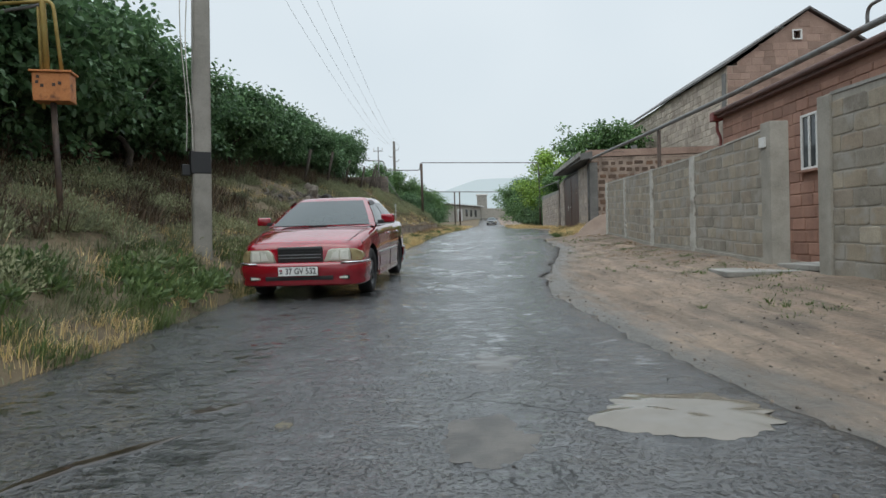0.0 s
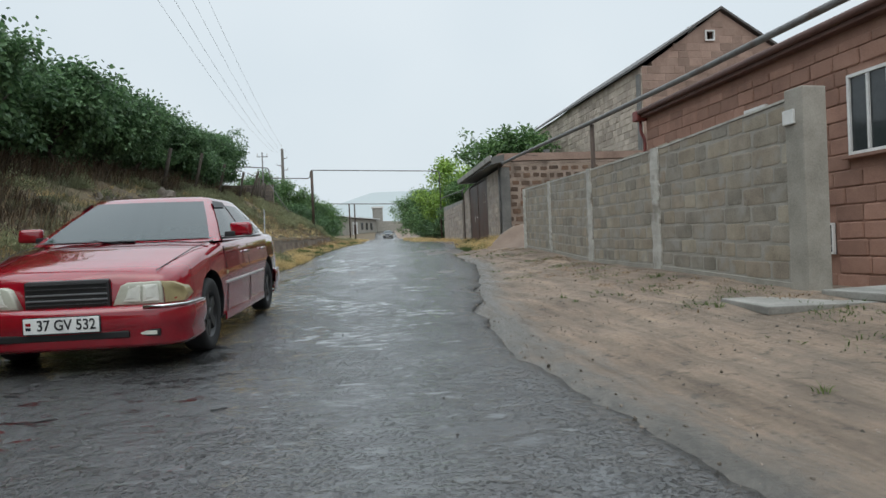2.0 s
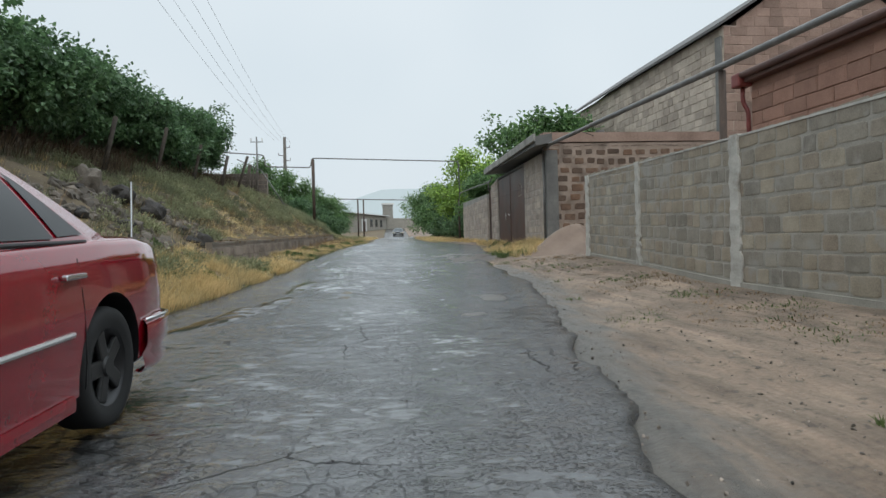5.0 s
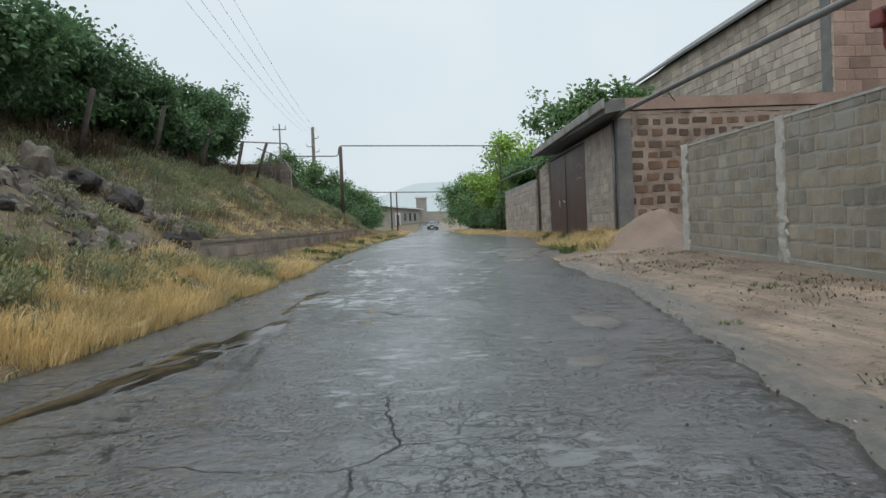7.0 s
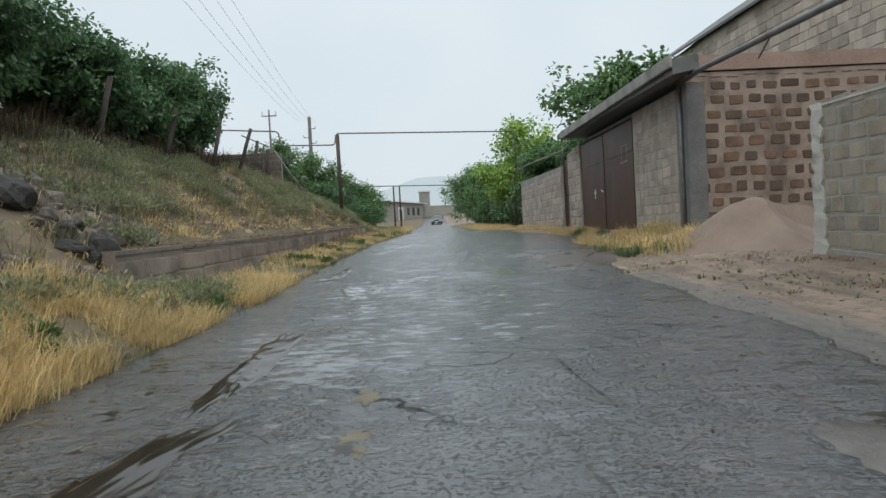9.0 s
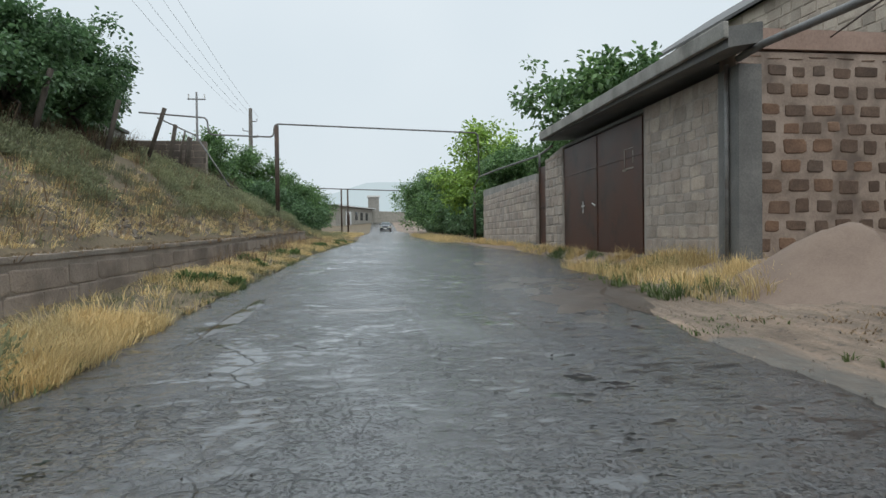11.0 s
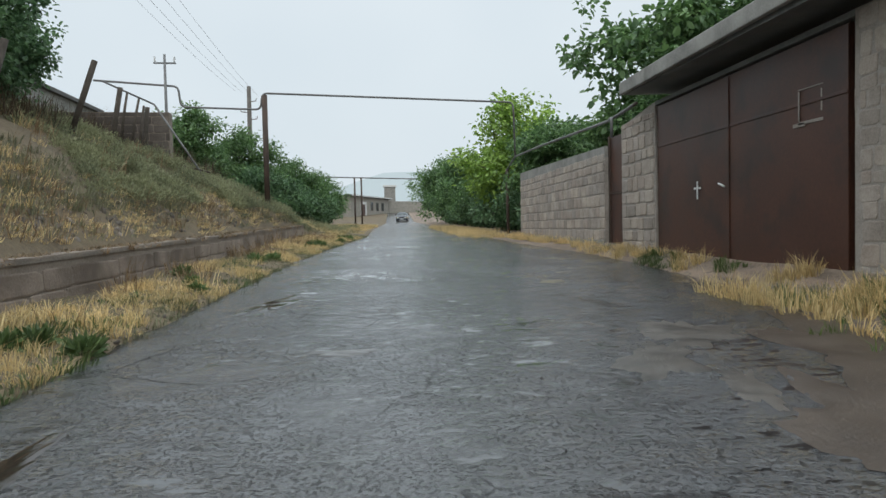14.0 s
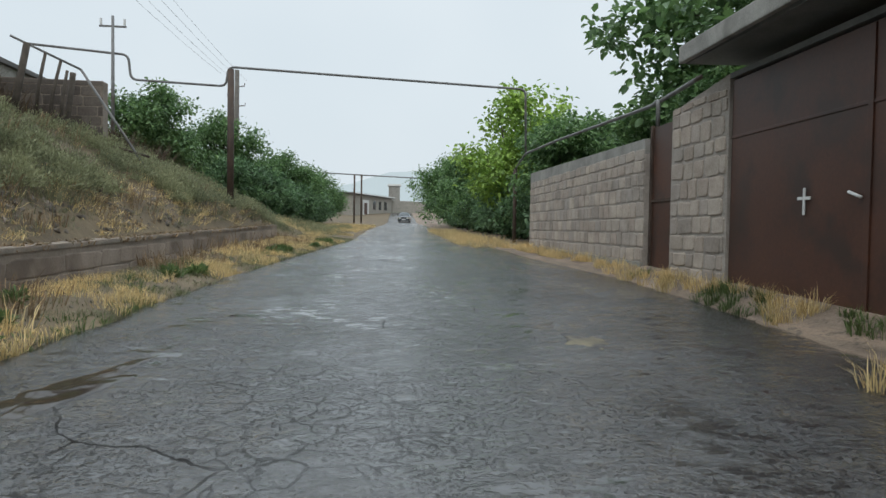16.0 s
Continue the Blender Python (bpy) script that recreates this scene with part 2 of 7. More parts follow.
M_CLEAR = surface("rain_puddle", (0.035, 0.031, 0.026), (0.05, 0.044, 0.037), (0.07, 0.06, 0.05), 2.5, 11.0, (0.06, 0.2), 0.7, 0.012)
M_BROWNMUD = surface("wet_brown_mud", (0.035, 0.025, 0.018), (0.06, 0.044, 0.032), (0.1, 0.075, 0.055), 2.2, 45.0, (0.25, 0.6), 0.9, 0.014)
M_BROWN = surface("brown_rain_puddle", (0.02, 0.015, 0.011), (0.032, 0.024, 0.018), (0.05, 0.038, 0.028), 2.5, 11.0, (0.05, 0.16), 0.15, 0.004)
M_BANK = surface("bank_soil", (0.067, 0.049, 0.03), (0.123, 0.091, 0.052), (0.19, 0.143, 0.083), 1.4, 16.0, (0.8, 1.0), 0.8, 0.05)
M_BLOCK = surface("concrete_block", (0.17, 0.15, 0.12), (0.27, 0.242, 0.198), (0.36, 0.325, 0.268), 3.2, 60.0, (0.78, 0.98), 0.8, 0.008, rand="object", tints=[(0.72, 0.71, 0.7), (1.0, 1.0, 1.0), (1.02, 0.92, 0.84), (0.84, 0.85, 0.87), (1.12, 1.06, 0.98), (0.93, 0.86, 0.78), (1.3, 1.27, 1.2)], stain=((0.29, 0.27, 0.235), 2.6, 0.54, 0.66))
M_BLOCK2 = surface("concrete_block_far", (0.17, 0.15, 0.12), (0.27, 0.242, 0.198), (0.36, 0.325, 0.268), 3.2, 60.0, (0.78, 0.98), 0.8, 0.008, rand="island", tints=[(0.72, 0.71, 0.7), (1.0, 1.0, 1.0), (1.02, 0.92, 0.84), (0.84, 0.85, 0.87), (1.12, 1.06, 0.98), (0.93, 0.86, 0.78), (1.3, 1.27, 1.2)], stain=((0.29, 0.27, 0.235), 2.6, 0.54, 0.66))
M_MORTAR = surface("grey_mortar", (0.2, 0.188, 0.16), (0.29, 0.27, 0.232), (0.37, 0.345, 0.3), 3.0, 60.0, (0.85, 1.0), 0.7, 0.01)
M_CONC = surface("cast_concrete", (0.163, 0.158, 0.143), (0.265, 0.255, 0.23), (0.367, 0.352, 0.316), 2.5, 50.0, (0.75, 0.95), 0.45, 0.008, stain=((0.122, 0.117, 0.102), 1.3, 0.55, 0.75))
M_DARKCONC = surface("wet_concrete", (0.081, 0.081, 0.076), (0.138, 0.136, 0.127), (0.218, 0.213, 0.196), 2.0, 45.0, (0.5, 0.85), 0.5, 0.01)
M_TUFF = surface("red_tuff", (0.18, 0.095, 0.068), (0.261, 0.144, 0.104), (0.333, 0.194, 0.144), 1.5, 45.0, (0.75, 0.95), 0.45, 0.008, rand="object", rand_amount=0.2)
M_TUFF2 = surface("red_tuff_far", (0.18, 0.095, 0.068), (0.261, 0.144, 0.104), (0.333, 0.194, 0.144), 1.5, 45.0, (0.75, 0.95), 0.45, 0.008, rand="island", rand_amount=0.2)
M_BIGWALL = surface("pale_rubble", (0.264, 0.216, 0.174), (0.384, 0.324, 0.264), (0.504, 0.432, 0.36), 1.6, 30.0, (0.8, 1.0), 0.5, 0.015, rand="island", rand_amount=0.22)
M_GABLE = surface("brown_gable_stone", (0.176, 0.116, 0.088), (0.264, 0.182, 0.143), (0.341, 0.242, 0.193), 1.2, 30.0, (0.8, 1.0), 0.5, 0.012, rand="island", rand_amount=0.25)
M_RUBBLE = surface("pale_pink_stone", (0.24, 0.203, 0.172), (0.36, 0.312, 0.27), (0.47, 0.415, 0.365), 3.0, 40.0, (0.75, 0.98), 0.9, 0.016, rand="object", tints=[(0.72, 0.7, 0.68), (1.0, 0.98, 0.96), (0.9, 0.84, 0.8), (1.12, 1.08, 1.02), (0.82, 0.82, 0.82), (1.18, 1.12, 1.05)])
M_RUBMORTAR = surface("pale_mortar", (0.215, 0.186, 0.16), (0.31, 0.274, 0.238), (0.4, 0.358, 0.315), 4.0, 45.0, (0.85, 1.0), 0.8, 0.014)
M_DARKSTONE = surface("dark_red_stone", (0.07, 0.047, 0.035), (0.125, 0.085, 0.062), (0.2, 0.14, 0.103), 4.0, 35.0, (0.75, 0.98), 0.9, 0.016, rand="object", tints=[(0.6, 0.58, 0.56), (1.0, 0.95, 0.9), (0.75, 0.78, 0.8), (1.35, 1.15, 0.98), (0.85, 0.85, 0.84), (1.6, 1.4, 1.22)])
M_PINKMORTAR = surface("pinkish_mortar", (0.2, 0.152, 0.118), (0.3, 0.235, 0.188), (0.38, 0.305, 0.25), 3.0, 40.0, (0.85, 1.0), 0.8, 0.014, stain=((0.13, 0.1, 0.08), 1.1, 0.52, 0.68))
M_RUSTGATE = surface("brown_red_painted_steel", (0.044, 0.017, 0.01), (0.068, 0.026, 0.015), (0.092, 0.037, 0.021), 1.3, 30.0, (0.35, 0.6), 0.2, 0.003, stain=((0.04, 0.02, 0.014), 1.6, 0.5, 0.66))
M_RUST = surface("rusty_steel", (0.034, 0.022, 0.017), (0.061, 0.04, 0.029), (0.102, 0.064, 0.043), 4.0, 60.0, (0.6, 0.9), 0.3, 0.003)
M_PIPE = surface("grey_painted_pipe", (0.1, 0.098, 0.095), (0.15, 0.147, 0.142), (0.21, 0.207, 0.2), 5.0, 50.0, (0.45, 0.75), 0.2, 0.002, stain=((0.09, 0.06, 0.045), 2.0, 0.55, 0.7))
M_SAND = surface("pink_sand", (0.132, 0.093, 0.07), (0.188, 0.135, 0.103), (0.229, 0.171, 0.132), 1.5, 50.0, (0.85, 1.0), 0.5, 0.012)
M_WHITE = plain("white_paint", (0.62, 0.62, 0.6), 0.6)
M_ROOF = surface("dark_roof_sheet", (0.05, 0.048, 0.046), (0.085, 0.08, 0.075), (0.13, 0.12, 0.11), 1.5, 30.0, (0.5, 0.8), 0.2, 0.004)
M_REDROOF = surface("red_roof_sheet", (0.12, 0.024, 0.02), (0.17, 0.035, 0.028), (0.22, 0.055, 0.045), 2.0, 30.0, (0.4, 0.65), 0.15, 0.003)
M_BROWNEAVE = surface("brown_eave", (0.07, 0.035, 0.028), (0.11, 0.055, 0.043), (0.15, 0.08, 0.063), 2.0, 40.0, (0.6, 0.85), 0.2, 0.003)
M_GLASS = plain("dark_window_glass", (0.035, 0.04, 0.042), 0.06)
M_BARK = surface("bark", (0.035, 0.028, 0.021), (0.065, 0.052, 0.04), (0.1, 0.083, 0.066), 6.0, 40.0, (0.85, 1.0), 0.8, 0.015)
M_WOODPOLE = surface("grey_wood_pole", (0.07, 0.062, 0.053), (0.12, 0.107, 0.093), (0.18, 0.162, 0.14), 5.0, 60.0, (0.8, 1.0), 0.4, 0.006)
M_POLECONC = surface("pole_concrete", (0.3, 0.287, 0.255), (0.43, 0.413, 0.372), (0.54, 0.52, 0.475), 4.0, 60.0, (0.8, 1.0), 0.6, 0.008, stain=((0.26, 0.24, 0.205), 3.0, 0.56, 0.68))
M_LEAF_DARK = leaf_material("dark_leaves", (0.055, 0.112, 0.055), (0.155, 0.27, 0.128), 0.4)
M_LEAF_MID = leaf_material("green_leaves", (0.065, 0.135, 0.055), (0.18, 0.3, 0.115), 0.38)
M_LEAF_LIGHT = leaf_material("yellow_green_leaves", (0.149, 0.261, 0.055), (0.371, 0.537, 0.112), 0.3)
M_DRY = leaf_material("dry_grass_blades", (0.432, 0.305, 0.138), (0.806, 0.641, 0.346), 0.25, 0.7)
M_WEED = leaf_material("grey_green_weeds", (0.105, 0.113, 0.068), (0.25, 0.25, 0.155), 0.25, 0.7)
M_GREEN = leaf_material("green_grass_blades", (0.056, 0.095, 0.028), (0.138, 0.185, 0.062), 0.3, 0.6)
M_DEAD = leaf_material("dead_stalks", (0.14, 0.091, 0.049), (0.322, 0.224, 0.133), 0.15, 0.8)
M_ROCK = surface("field_stone", (0.06, 0.05, 0.039), (0.112, 0.093, 0.074), (0.179, 0.152, 0.122), 3.0, 30.0, (0.7, 0.95), 0.7, 0.02, rand="island", rand_amount=0.4)
M_GRAVEL = surface("gravel_stones", (0.1, 0.085, 0.068), (0.2, 0.165, 0.135), (0.32, 0.275, 0.23), 6.0, 40.0, (0.6, 0.9), 0.2, 0.003, rand="island", rand_amount=0.5)
M_DARKROCK = surface("dark_rock", (0.016, 0.014, 0.012), (0.034, 0.029, 0.025), (0.065, 0.056, 0.048), 5.0, 30.0, (0.7, 0.95), 0.9, 0.03)


# ---- mesh helpers ----
def mesh_object(name, verts, faces, material, parent=None, smooth=False):
    me = bpy.data.meshes.new(name)
    me.from_pydata([tuple(v) for v in verts], [], [tuple(f) for f in faces])
    me.materials.append(material)
    if smooth:
        me.shade_smooth()
    me.update()
    ob = new(name, me)
    ob.parent = parent
    return ob


def part(name, bm, material, parent=None, label="", smooth=False):
    """One mesh object out of a bmesh, under its thing or part."""
    me = bpy.data.meshes.new(name)
    bmesh.ops.recalc_face_normals(bm, faces=bm.faces)
    bm.to_mesh(me)
    bm.free()
    me.materials.append(material)
    if smooth:
        me.shade_smooth()
    ob = new(name, me)
    ob.parent = parent
    return tagged(ob, label)


def empty(name, label="", category="", group="", kind=""):
    return tagged(new(name), label, category, group, kind)


def box_bm(size, at=(0, 0, 0), turn=0.0, bevel=0.0, tilt=None, bm=None):
    """A box of that size standing on its base centre."""
    bm = bm or bmesh.new()
    rot = tilt or Matrix.Rotation(turn, 4, "Z")
    made = bmesh.ops.create_cube(bm, size=1.0, matrix=Matrix.Translation(at) @ rot @ Matrix.Translation((0, 0, size[2] / 2)) @ Matrix.Diagonal((*size, 1)))
    if bevel:
        vs = set(made["verts"])
        bmesh.ops.bevel(bm, geom=[e for e in bm.edges if e.verts[0] in vs], offset=bevel, segments=2, affect="EDGES", profile=0.6)
    return bm


def tube_bm(points, radius, sides=8, bm=None, ends=True):
    """A round bar along points; radius: one number, or one a point."""
    bm = bm or bmesh.new()
    pts = [Vector(p) for p in points]
    radii = radius if isinstance(radius, (list, tuple)) else [radius] * len(pts)
    rings, side = [], None
    for i, (p, r) in enumerate(zip(pts, radii)):
        way = (pts[min(i + 1, len(pts) - 1)] - pts[max(i - 1, 0)]).normalized()
        if side is None:
            side = way.orthogonal().normalized()
        side = (side - way * side.dot(way)).normalized()
        up = way.cross(side)
        rings.append([bm.verts.new(p + (side * math.cos(a) + up * math.sin(a)) * r) for a in (2 * math.pi * k / sides for k in range(sides))])
    for a, b in zip(rings, rings[1:]):
        for k in range(sides):
            bm.faces.new((a[k], a[(k + 1) % sides], b[(k + 1) % sides], b[k]))
    if ends:
        bm.faces.new(rings[0][::-1])
        bm.faces.new(rings[-1])
    return bm


def bend(points, r=0.12, steps=5):
    """Rounds the corners of a pipe's line."""
    pts = [Vector(p) for p in points]
    out = [pts[0]]
    for a, b, c in zip(pts, pts[1:], pts[2:]):
        u, v = (a - b).normalized(), (c - b).normalized()
        for k in range(steps + 1):
            s = k / steps
            out.append((b + u * r) * (1 - s) ** 2 + b * 2 * s * (1 - s) + (b + v * r) * s * s)
    return out + [pts[-1]]


# ---- the lie of the land ----
def table(y, rows):
    if y <= rows[0][0]:
        return rows[0][1]
    for (ya, va), (yb, vb) in zip(rows, rows[1:]):
        if y <= yb:
            return va + (vb - va) * (y - ya) / (yb - ya)
    return rows[-1][1]


GRID_Y = np.arange(-60, 401, 1.0)
RAW = np.interp(GRID_Y, [-60, -30, 0, 5, 10, 15, 20, 25, 30, 40, 60, 115, 145, 205, 400], [-1.0, -0.5, 0, 0.1, 0.23, 0.4, 0.58, 0.8, 0.95, 1.2, 1.6, 2.5, 4.5, 7, 15])
KERNEL = np.exp(-0.5 * (np.arange(-4, 5) / 1.6) ** 2)
SMOOTH = np.convolve(np.pad(RAW, 4, mode="edge"), KERNEL / KERNEL.sum(), "valid")


def road_z(y):
    return float(np.interp(y, GRID_Y, SMOOTH))


def road_left(y):
    return table(y, [(-30, -2.7), (0, -2.75), (4, -2.83), (8.8, -2.9), (12, -2.6), (15.2, -2.1), (17.3, -1.78), (20.9, -1.33), (26, -0.93), (30, -0.65), (34, -0.4), (40, 0.3), (46, 1.0), (60, 1.6), (90, 3.5), (115, 4.6), (160, 7), (400, 25)])


def road_right(y):
    return table(y, [(-30, 1.9), (2.5, 1.66), (5, 1.4), (8, 1.2), (10.4, 1.45), (15.6, 2.5), (18, 2.95), (22, 3.15), (24.5, 3.4), (26, 4.3), (27, 4.75), (31.5, 5.1), (34, 5.25), (38.5, 4.95), (43, 5.0), (60, 5.6), (90, 7.3), (115, 8.7), (160, 11), (400, 30)])


def wall_x(y):
    """The line of the block wall and, past it, of the garage and the stone wall."""
    return table(y, [(-30, 1.9 + 2.0), (8.8, 4.32), (21, 5.05), (25, 5.3), (41.75, 5.85), (60, 6.5), (400, 30.5)])


def wall_base(y):
    return table(y, [(-30, -0.2), (5, 0.32), (9, 0.44), (12, 0.53), (15.8, 0.58), (18, 0.72), (21, 0.84), (25, 1.12), (28, 1.14), (31, 1.2), (34, 1.24), (41.7, 1.3), (60, 1.65), (115, 2.55), (145, 4.5), (205, 7), (400, 15)])


def bank_wall_x(y):
    return -2.4 + (y - 21.1) * 0.0595


def bank_wall_top(y):
    return table(y, [(20, 1.29), (28.3, 1.45), (31.8, 1.53), (43.8, 1.8), (60, 2.1)])


BANK_D = (0.4, 0.8, 1.2, 1.7, 2.3, 3.0, 4.0, 5.0, 6.5, 8.0, 11.0, 16.0, 30.0, 80.0, 300.0)
BANK_ROWS = {
    -60: (0.65, 0.85, 1.05, 1.2, 1.35, 1.55, 1.8, 2.05, 2.35, 2.6, 2.9, 3.1, 3.4, 4, 5, 8, 12),
    10: (0.65, 0.85, 1.05, 1.2, 1.35, 1.55, 1.8, 2.05, 2.35, 2.6, 2.9, 3.1, 3.4, 4, 5, 8, 12),
    19: (0.45, 0.65, 0.9, 1.15, 1.38, 1.65, 1.95, 2.25, 2.6, 2.9, 3.1, 3.3, 3.6, 4, 5, 8, 12),
    22: (0.12, 0.68, 0.85, 1.1, 1.35, 1.65, 1.95, 2.3, 2.65, 2.95, 3.2, 3.4, 3.7, 4, 5, 8, 12),
    36: (0.14, 0.5, 0.9, 1.25, 1.6, 1.95, 2.35, 2.65, 2.85, 3.05, 3.3, 3.5, 3.8, 4, 5, 8, 12),
    42: (0.15, 0.52, 1.1, 1.3, 1.5, 1.72, 1.95, 2.15, 2.4, 2.6, 2.9, 3.1, 3.4, 4, 5, 8, 12),
    46: (0.2, 0.42, 0.65, 0.8, 0.95, 1.1, 1.3, 1.45, 1.6, 1.75, 2, 2.2, 2.6, 3, 4, 7, 12),
    60: (0.12, 0.18, 0.22, 0.28, 0.34, 0.4, 0.5, 0.6, 0.7, 0.8, 1, 1.2, 1.5, 2, 3, 6, 12),
    110: (0.05, 0.06, 0.08, 0.1, 0.12, 0.15, 0.2, 0.25, 0.3, 0.4, 0.5, 0.7, 1, 1.5, 3, 6, 12),
    400: (0.05, 0.06, 0.08, 0.1, 0.12, 0.15, 0.2, 0.25, 0.3, 0.4, 0.5, 0.7, 1, 1.5, 3, 6, 12),
}
BANK_Y = sorted(BANK_ROWS)
BANK_T = np.array([BANK_ROWS[k] for k in BANK_Y])
FINE_Y = np.arange(-60, 401, 0.25)
BANK_FINE = np.stack([np.interp(FINE_Y, BANK_Y, BANK_T[:, k]) for k in range(BANK_T.shape[1])], 1)


def verge_width(y):
    return max(0.9, road_left(y) - bank_wall_x(min(y, 46))) if y > 19 else 1.1


def ground_z(x, y):
    """The height of the ground, with its small unevenness."""
    zr, xl = road_z(y), road_left(y)
    if x < xl:
        d, w = xl - x, verge_width(y)
        hs = BANK_FINE[min(len(FINE_Y) - 1, max(0, int(round((y + 60) * 4))))]
        h = float(np.interp(d, [0, w - 0.02, w + 0.28, *[w + 0.28 + e for e in BANK_D]], [0, *hs]))
        return zr + h + 0.10 * min(1, d * 0.5) * noise.noise((x * 0.8, y * 0.8, 0))
    xr, xw = road_right(y), wall_x(y)
    if x > xr and x > xw:
        return wall_base(y) + max(0, (x - xw - 3)) * 0.02 - (0.62 * min(1, max(0, (x - xw - 0.35) / 1.2)) if y < 23 else 0)
    if x > xr:
        s = (x - xr) / max(0.05, xw - xr)
        return zr + (wall_base(y) - zr) * s ** 1.4 + min(1, (x - xr) * 3) * (0.03 * noise.noise((x * 1.3, y * 0.8, 3)) + 0.018 * noise.noise((x * 4.5, y * 2.2, 3)) + 0.012 * noise.noise((x * 9, y * 1.2, 8)) - 0.022 * math.exp(-((x - xr - 0.5) / 0.13) ** 2) - 0.016 * math.exp(-((x - xr - 1.15) / 0.12) ** 2))
    return zr


def build_ground():
    ys = np.concatenate([np.arange(-40, -4, 3.0), np.arange(-4, 46, 0.2), np.arange(46, 62, 0.5), np.arange(62, 130, 3.0), np.arange(130, 401, 20.0)])
    verts, silt = [], []
    for y in ys:
        xl, xr, w, xw = road_left(y), road_right(y), verge_width(y), wall_x(y)
        xs = [xl - w - 0.28 - e for e in reversed(BANK_D)] + [xl - w - 0.28, xl - w + 0.02] + [xl - w * k for k in (0.8, 0.6, 0.4, 0.2, 0.08)]
        xs += [xl + (xr - xl) * k for k in (0.0, 0.25, 0.5, 0.75, 1.0)]
        gap = max(0.06, xw - xr)
        xs += [xr + gap * k for k in [0.04 * q for q in range(1, 26)]]
        xs += [xr + gap + e for e in (0.5, 2, 6, 15, 40, 120, 300)]
        for x in xs:
            z = ground_z(x, y)
            if xl - 0.01 <= x <= xr + 0.01:
                z -= 0.05
            verts.append((x, y, z))
            silt.append(max(0.0, 1 - max(0, x - xr) / 0.85) if y < 22 else 0.0)
    c, rows = len(xs), len(ys)
    faces = [(i * c + j, i * c + j + 1, (i + 1) * c + j + 1, (i + 1) * c + j) for i in range(rows - 1) for j in range(c - 1)]
    ob = mesh_object("ground", verts, faces, M_DIRT, smooth=True)
    ob.data.materials.append(M_BANK)
    ob.data.attributes.new("silt", "FLOAT", "POINT").data.foreach_set("value", silt)
    for k, poly in enumerate(ob.data.polygons):
        if k % (c - 1) < len(BANK_D) + 7:
            poly.material_index = 1
    return tagged(ob, "brown wet dirt ground with a soil bank beside the road", "ground", kind="structure")


build_ground()


def road_top(x, y):
    """The height of the asphalt: broad waves, dips, broken plates and small lumps."""
    z = road_z(y) + 0.012 + 0.018 * noise.noise((x * 0.9, y * 0.7, 2)) + 0.008 * noise.noise((x * 3, y * 2.4, 4))
    if y < 44:
        z += 0.012 * (0.25 - abs(noise.noise((x * 2.0, y * 3.6, 11)))) + 0.005 * noise.noise((x * 6.0, y * 9.5, 12))
    return z


def build_road():
    """The asphalt sheet, a few centimetres thick, with broken edges."""
    ys = np.concatenate([np.arange(-40, -2, 2.0), np.arange(-2, 44, 0.085), np.arange(44, 48, 0.3), np.arange(48, 130, 1.5), np.arange(130, 401, 20.0)])
    cols = 56
    verts = []
    for y in ys:
        near = 1.0 if y < 60 else 0.3
        xl = road_left(y) + near * 0.10 * noise.noise((0, y * 1.1, 5)) + near * 0.05 * noise.noise((0, y * 4.0, 6))
        xr = road_right(y) + near * 0.1 * noise.noise((9, y * 0.9, 7)) + near * 0.09 * noise.noise((9, y * 3.3, 8)) + near * 0.04 * noise.noise((9, y * 9, 8))
        for k in range(cols + 1):
            x = xl + (xr - xl) * k / cols
            edge = min(k, cols - k)
            s = min(1, edge / 5)
            verts.append((x, y, road_top(x, y) * s + (road_z(y) + 0.012) * (1 - s) - (0.012 if edge == 0 else 0)))
        verts.append((xr + 0.01, y, road_z(y) - 0.04))
        verts.append((xl - 0.01, y, road_z(y) - 0.04))
    c = cols + 3
    faces = []
    for i in range(len(ys) - 1):
        a, b = i * c, (i + 1) * c
        faces += [(a + j, a + j + 1, b + j + 1, b + j) for j in range(cols + 1)]
        faces.append((a + c - 1, a, b, b + c - 1))
    return tagged(mesh_object("road", verts, faces, M_ASPHALT, smooth=True), "wet cracked grey asphalt road with broken edges", "road", kind="structure")


build_road()


# ---- masonry ----
def stone_meshes(name, material, count, rough):
    """A few unit stones, 1 x 1 x 1, whose face (towards -y) is uneven and whose corners are knocked off; they are shared by all the pieces."""
    made = []
    for k in range(count):
        rnd = random.Random(k * 7 + len(name))
        j = lambda s: rnd.uniform(-s, s)
        rim = []
        for sx, sz in ((-1, -1), (1, -1), (1, 1), (-1, 1)):
            cut = 0.04 + rough * rnd.uniform(0.2, 2.2)
            first, second = (0.5 * sx, (0.5 - cut) * sz), ((0.5 - cut) * sx, 0.5 * sz)
            rim += [first, second] if sx * sz > 0 else [second, first]
        rim = [(x + j(rough * 0.5), z + j(rough * 0.5)) for x, z in rim]
        verts = [(x, 0.0, z) for x, z in rim]
        verts += [(x * 0.985, -0.6 + j(rough), z * 0.985) for x, z in rim]
        verts += [(x * 0.88 + j(rough * 0.3), -1.0 + j(rough * 1.8), z * 0.86 + j(rough * 0.3)) for x, z in rim]
        verts.append((j(0.1), -1.05 + j(rough * 2), j(0.1)))
        faces = [(16 + i, 16 + (i + 1) % 8, 24) for i in range(8)]
        for a, b in ((0, 8), (8, 16)):
            faces += [(a + i, a + (i + 1) % 8, b + (i + 1) % 8, b + i) for i in range(8)]
        me = bpy.data.meshes.new(name)
        me.from_pydata(verts, [], faces)
        me.materials.append(material)
        made.append(me)
    return made


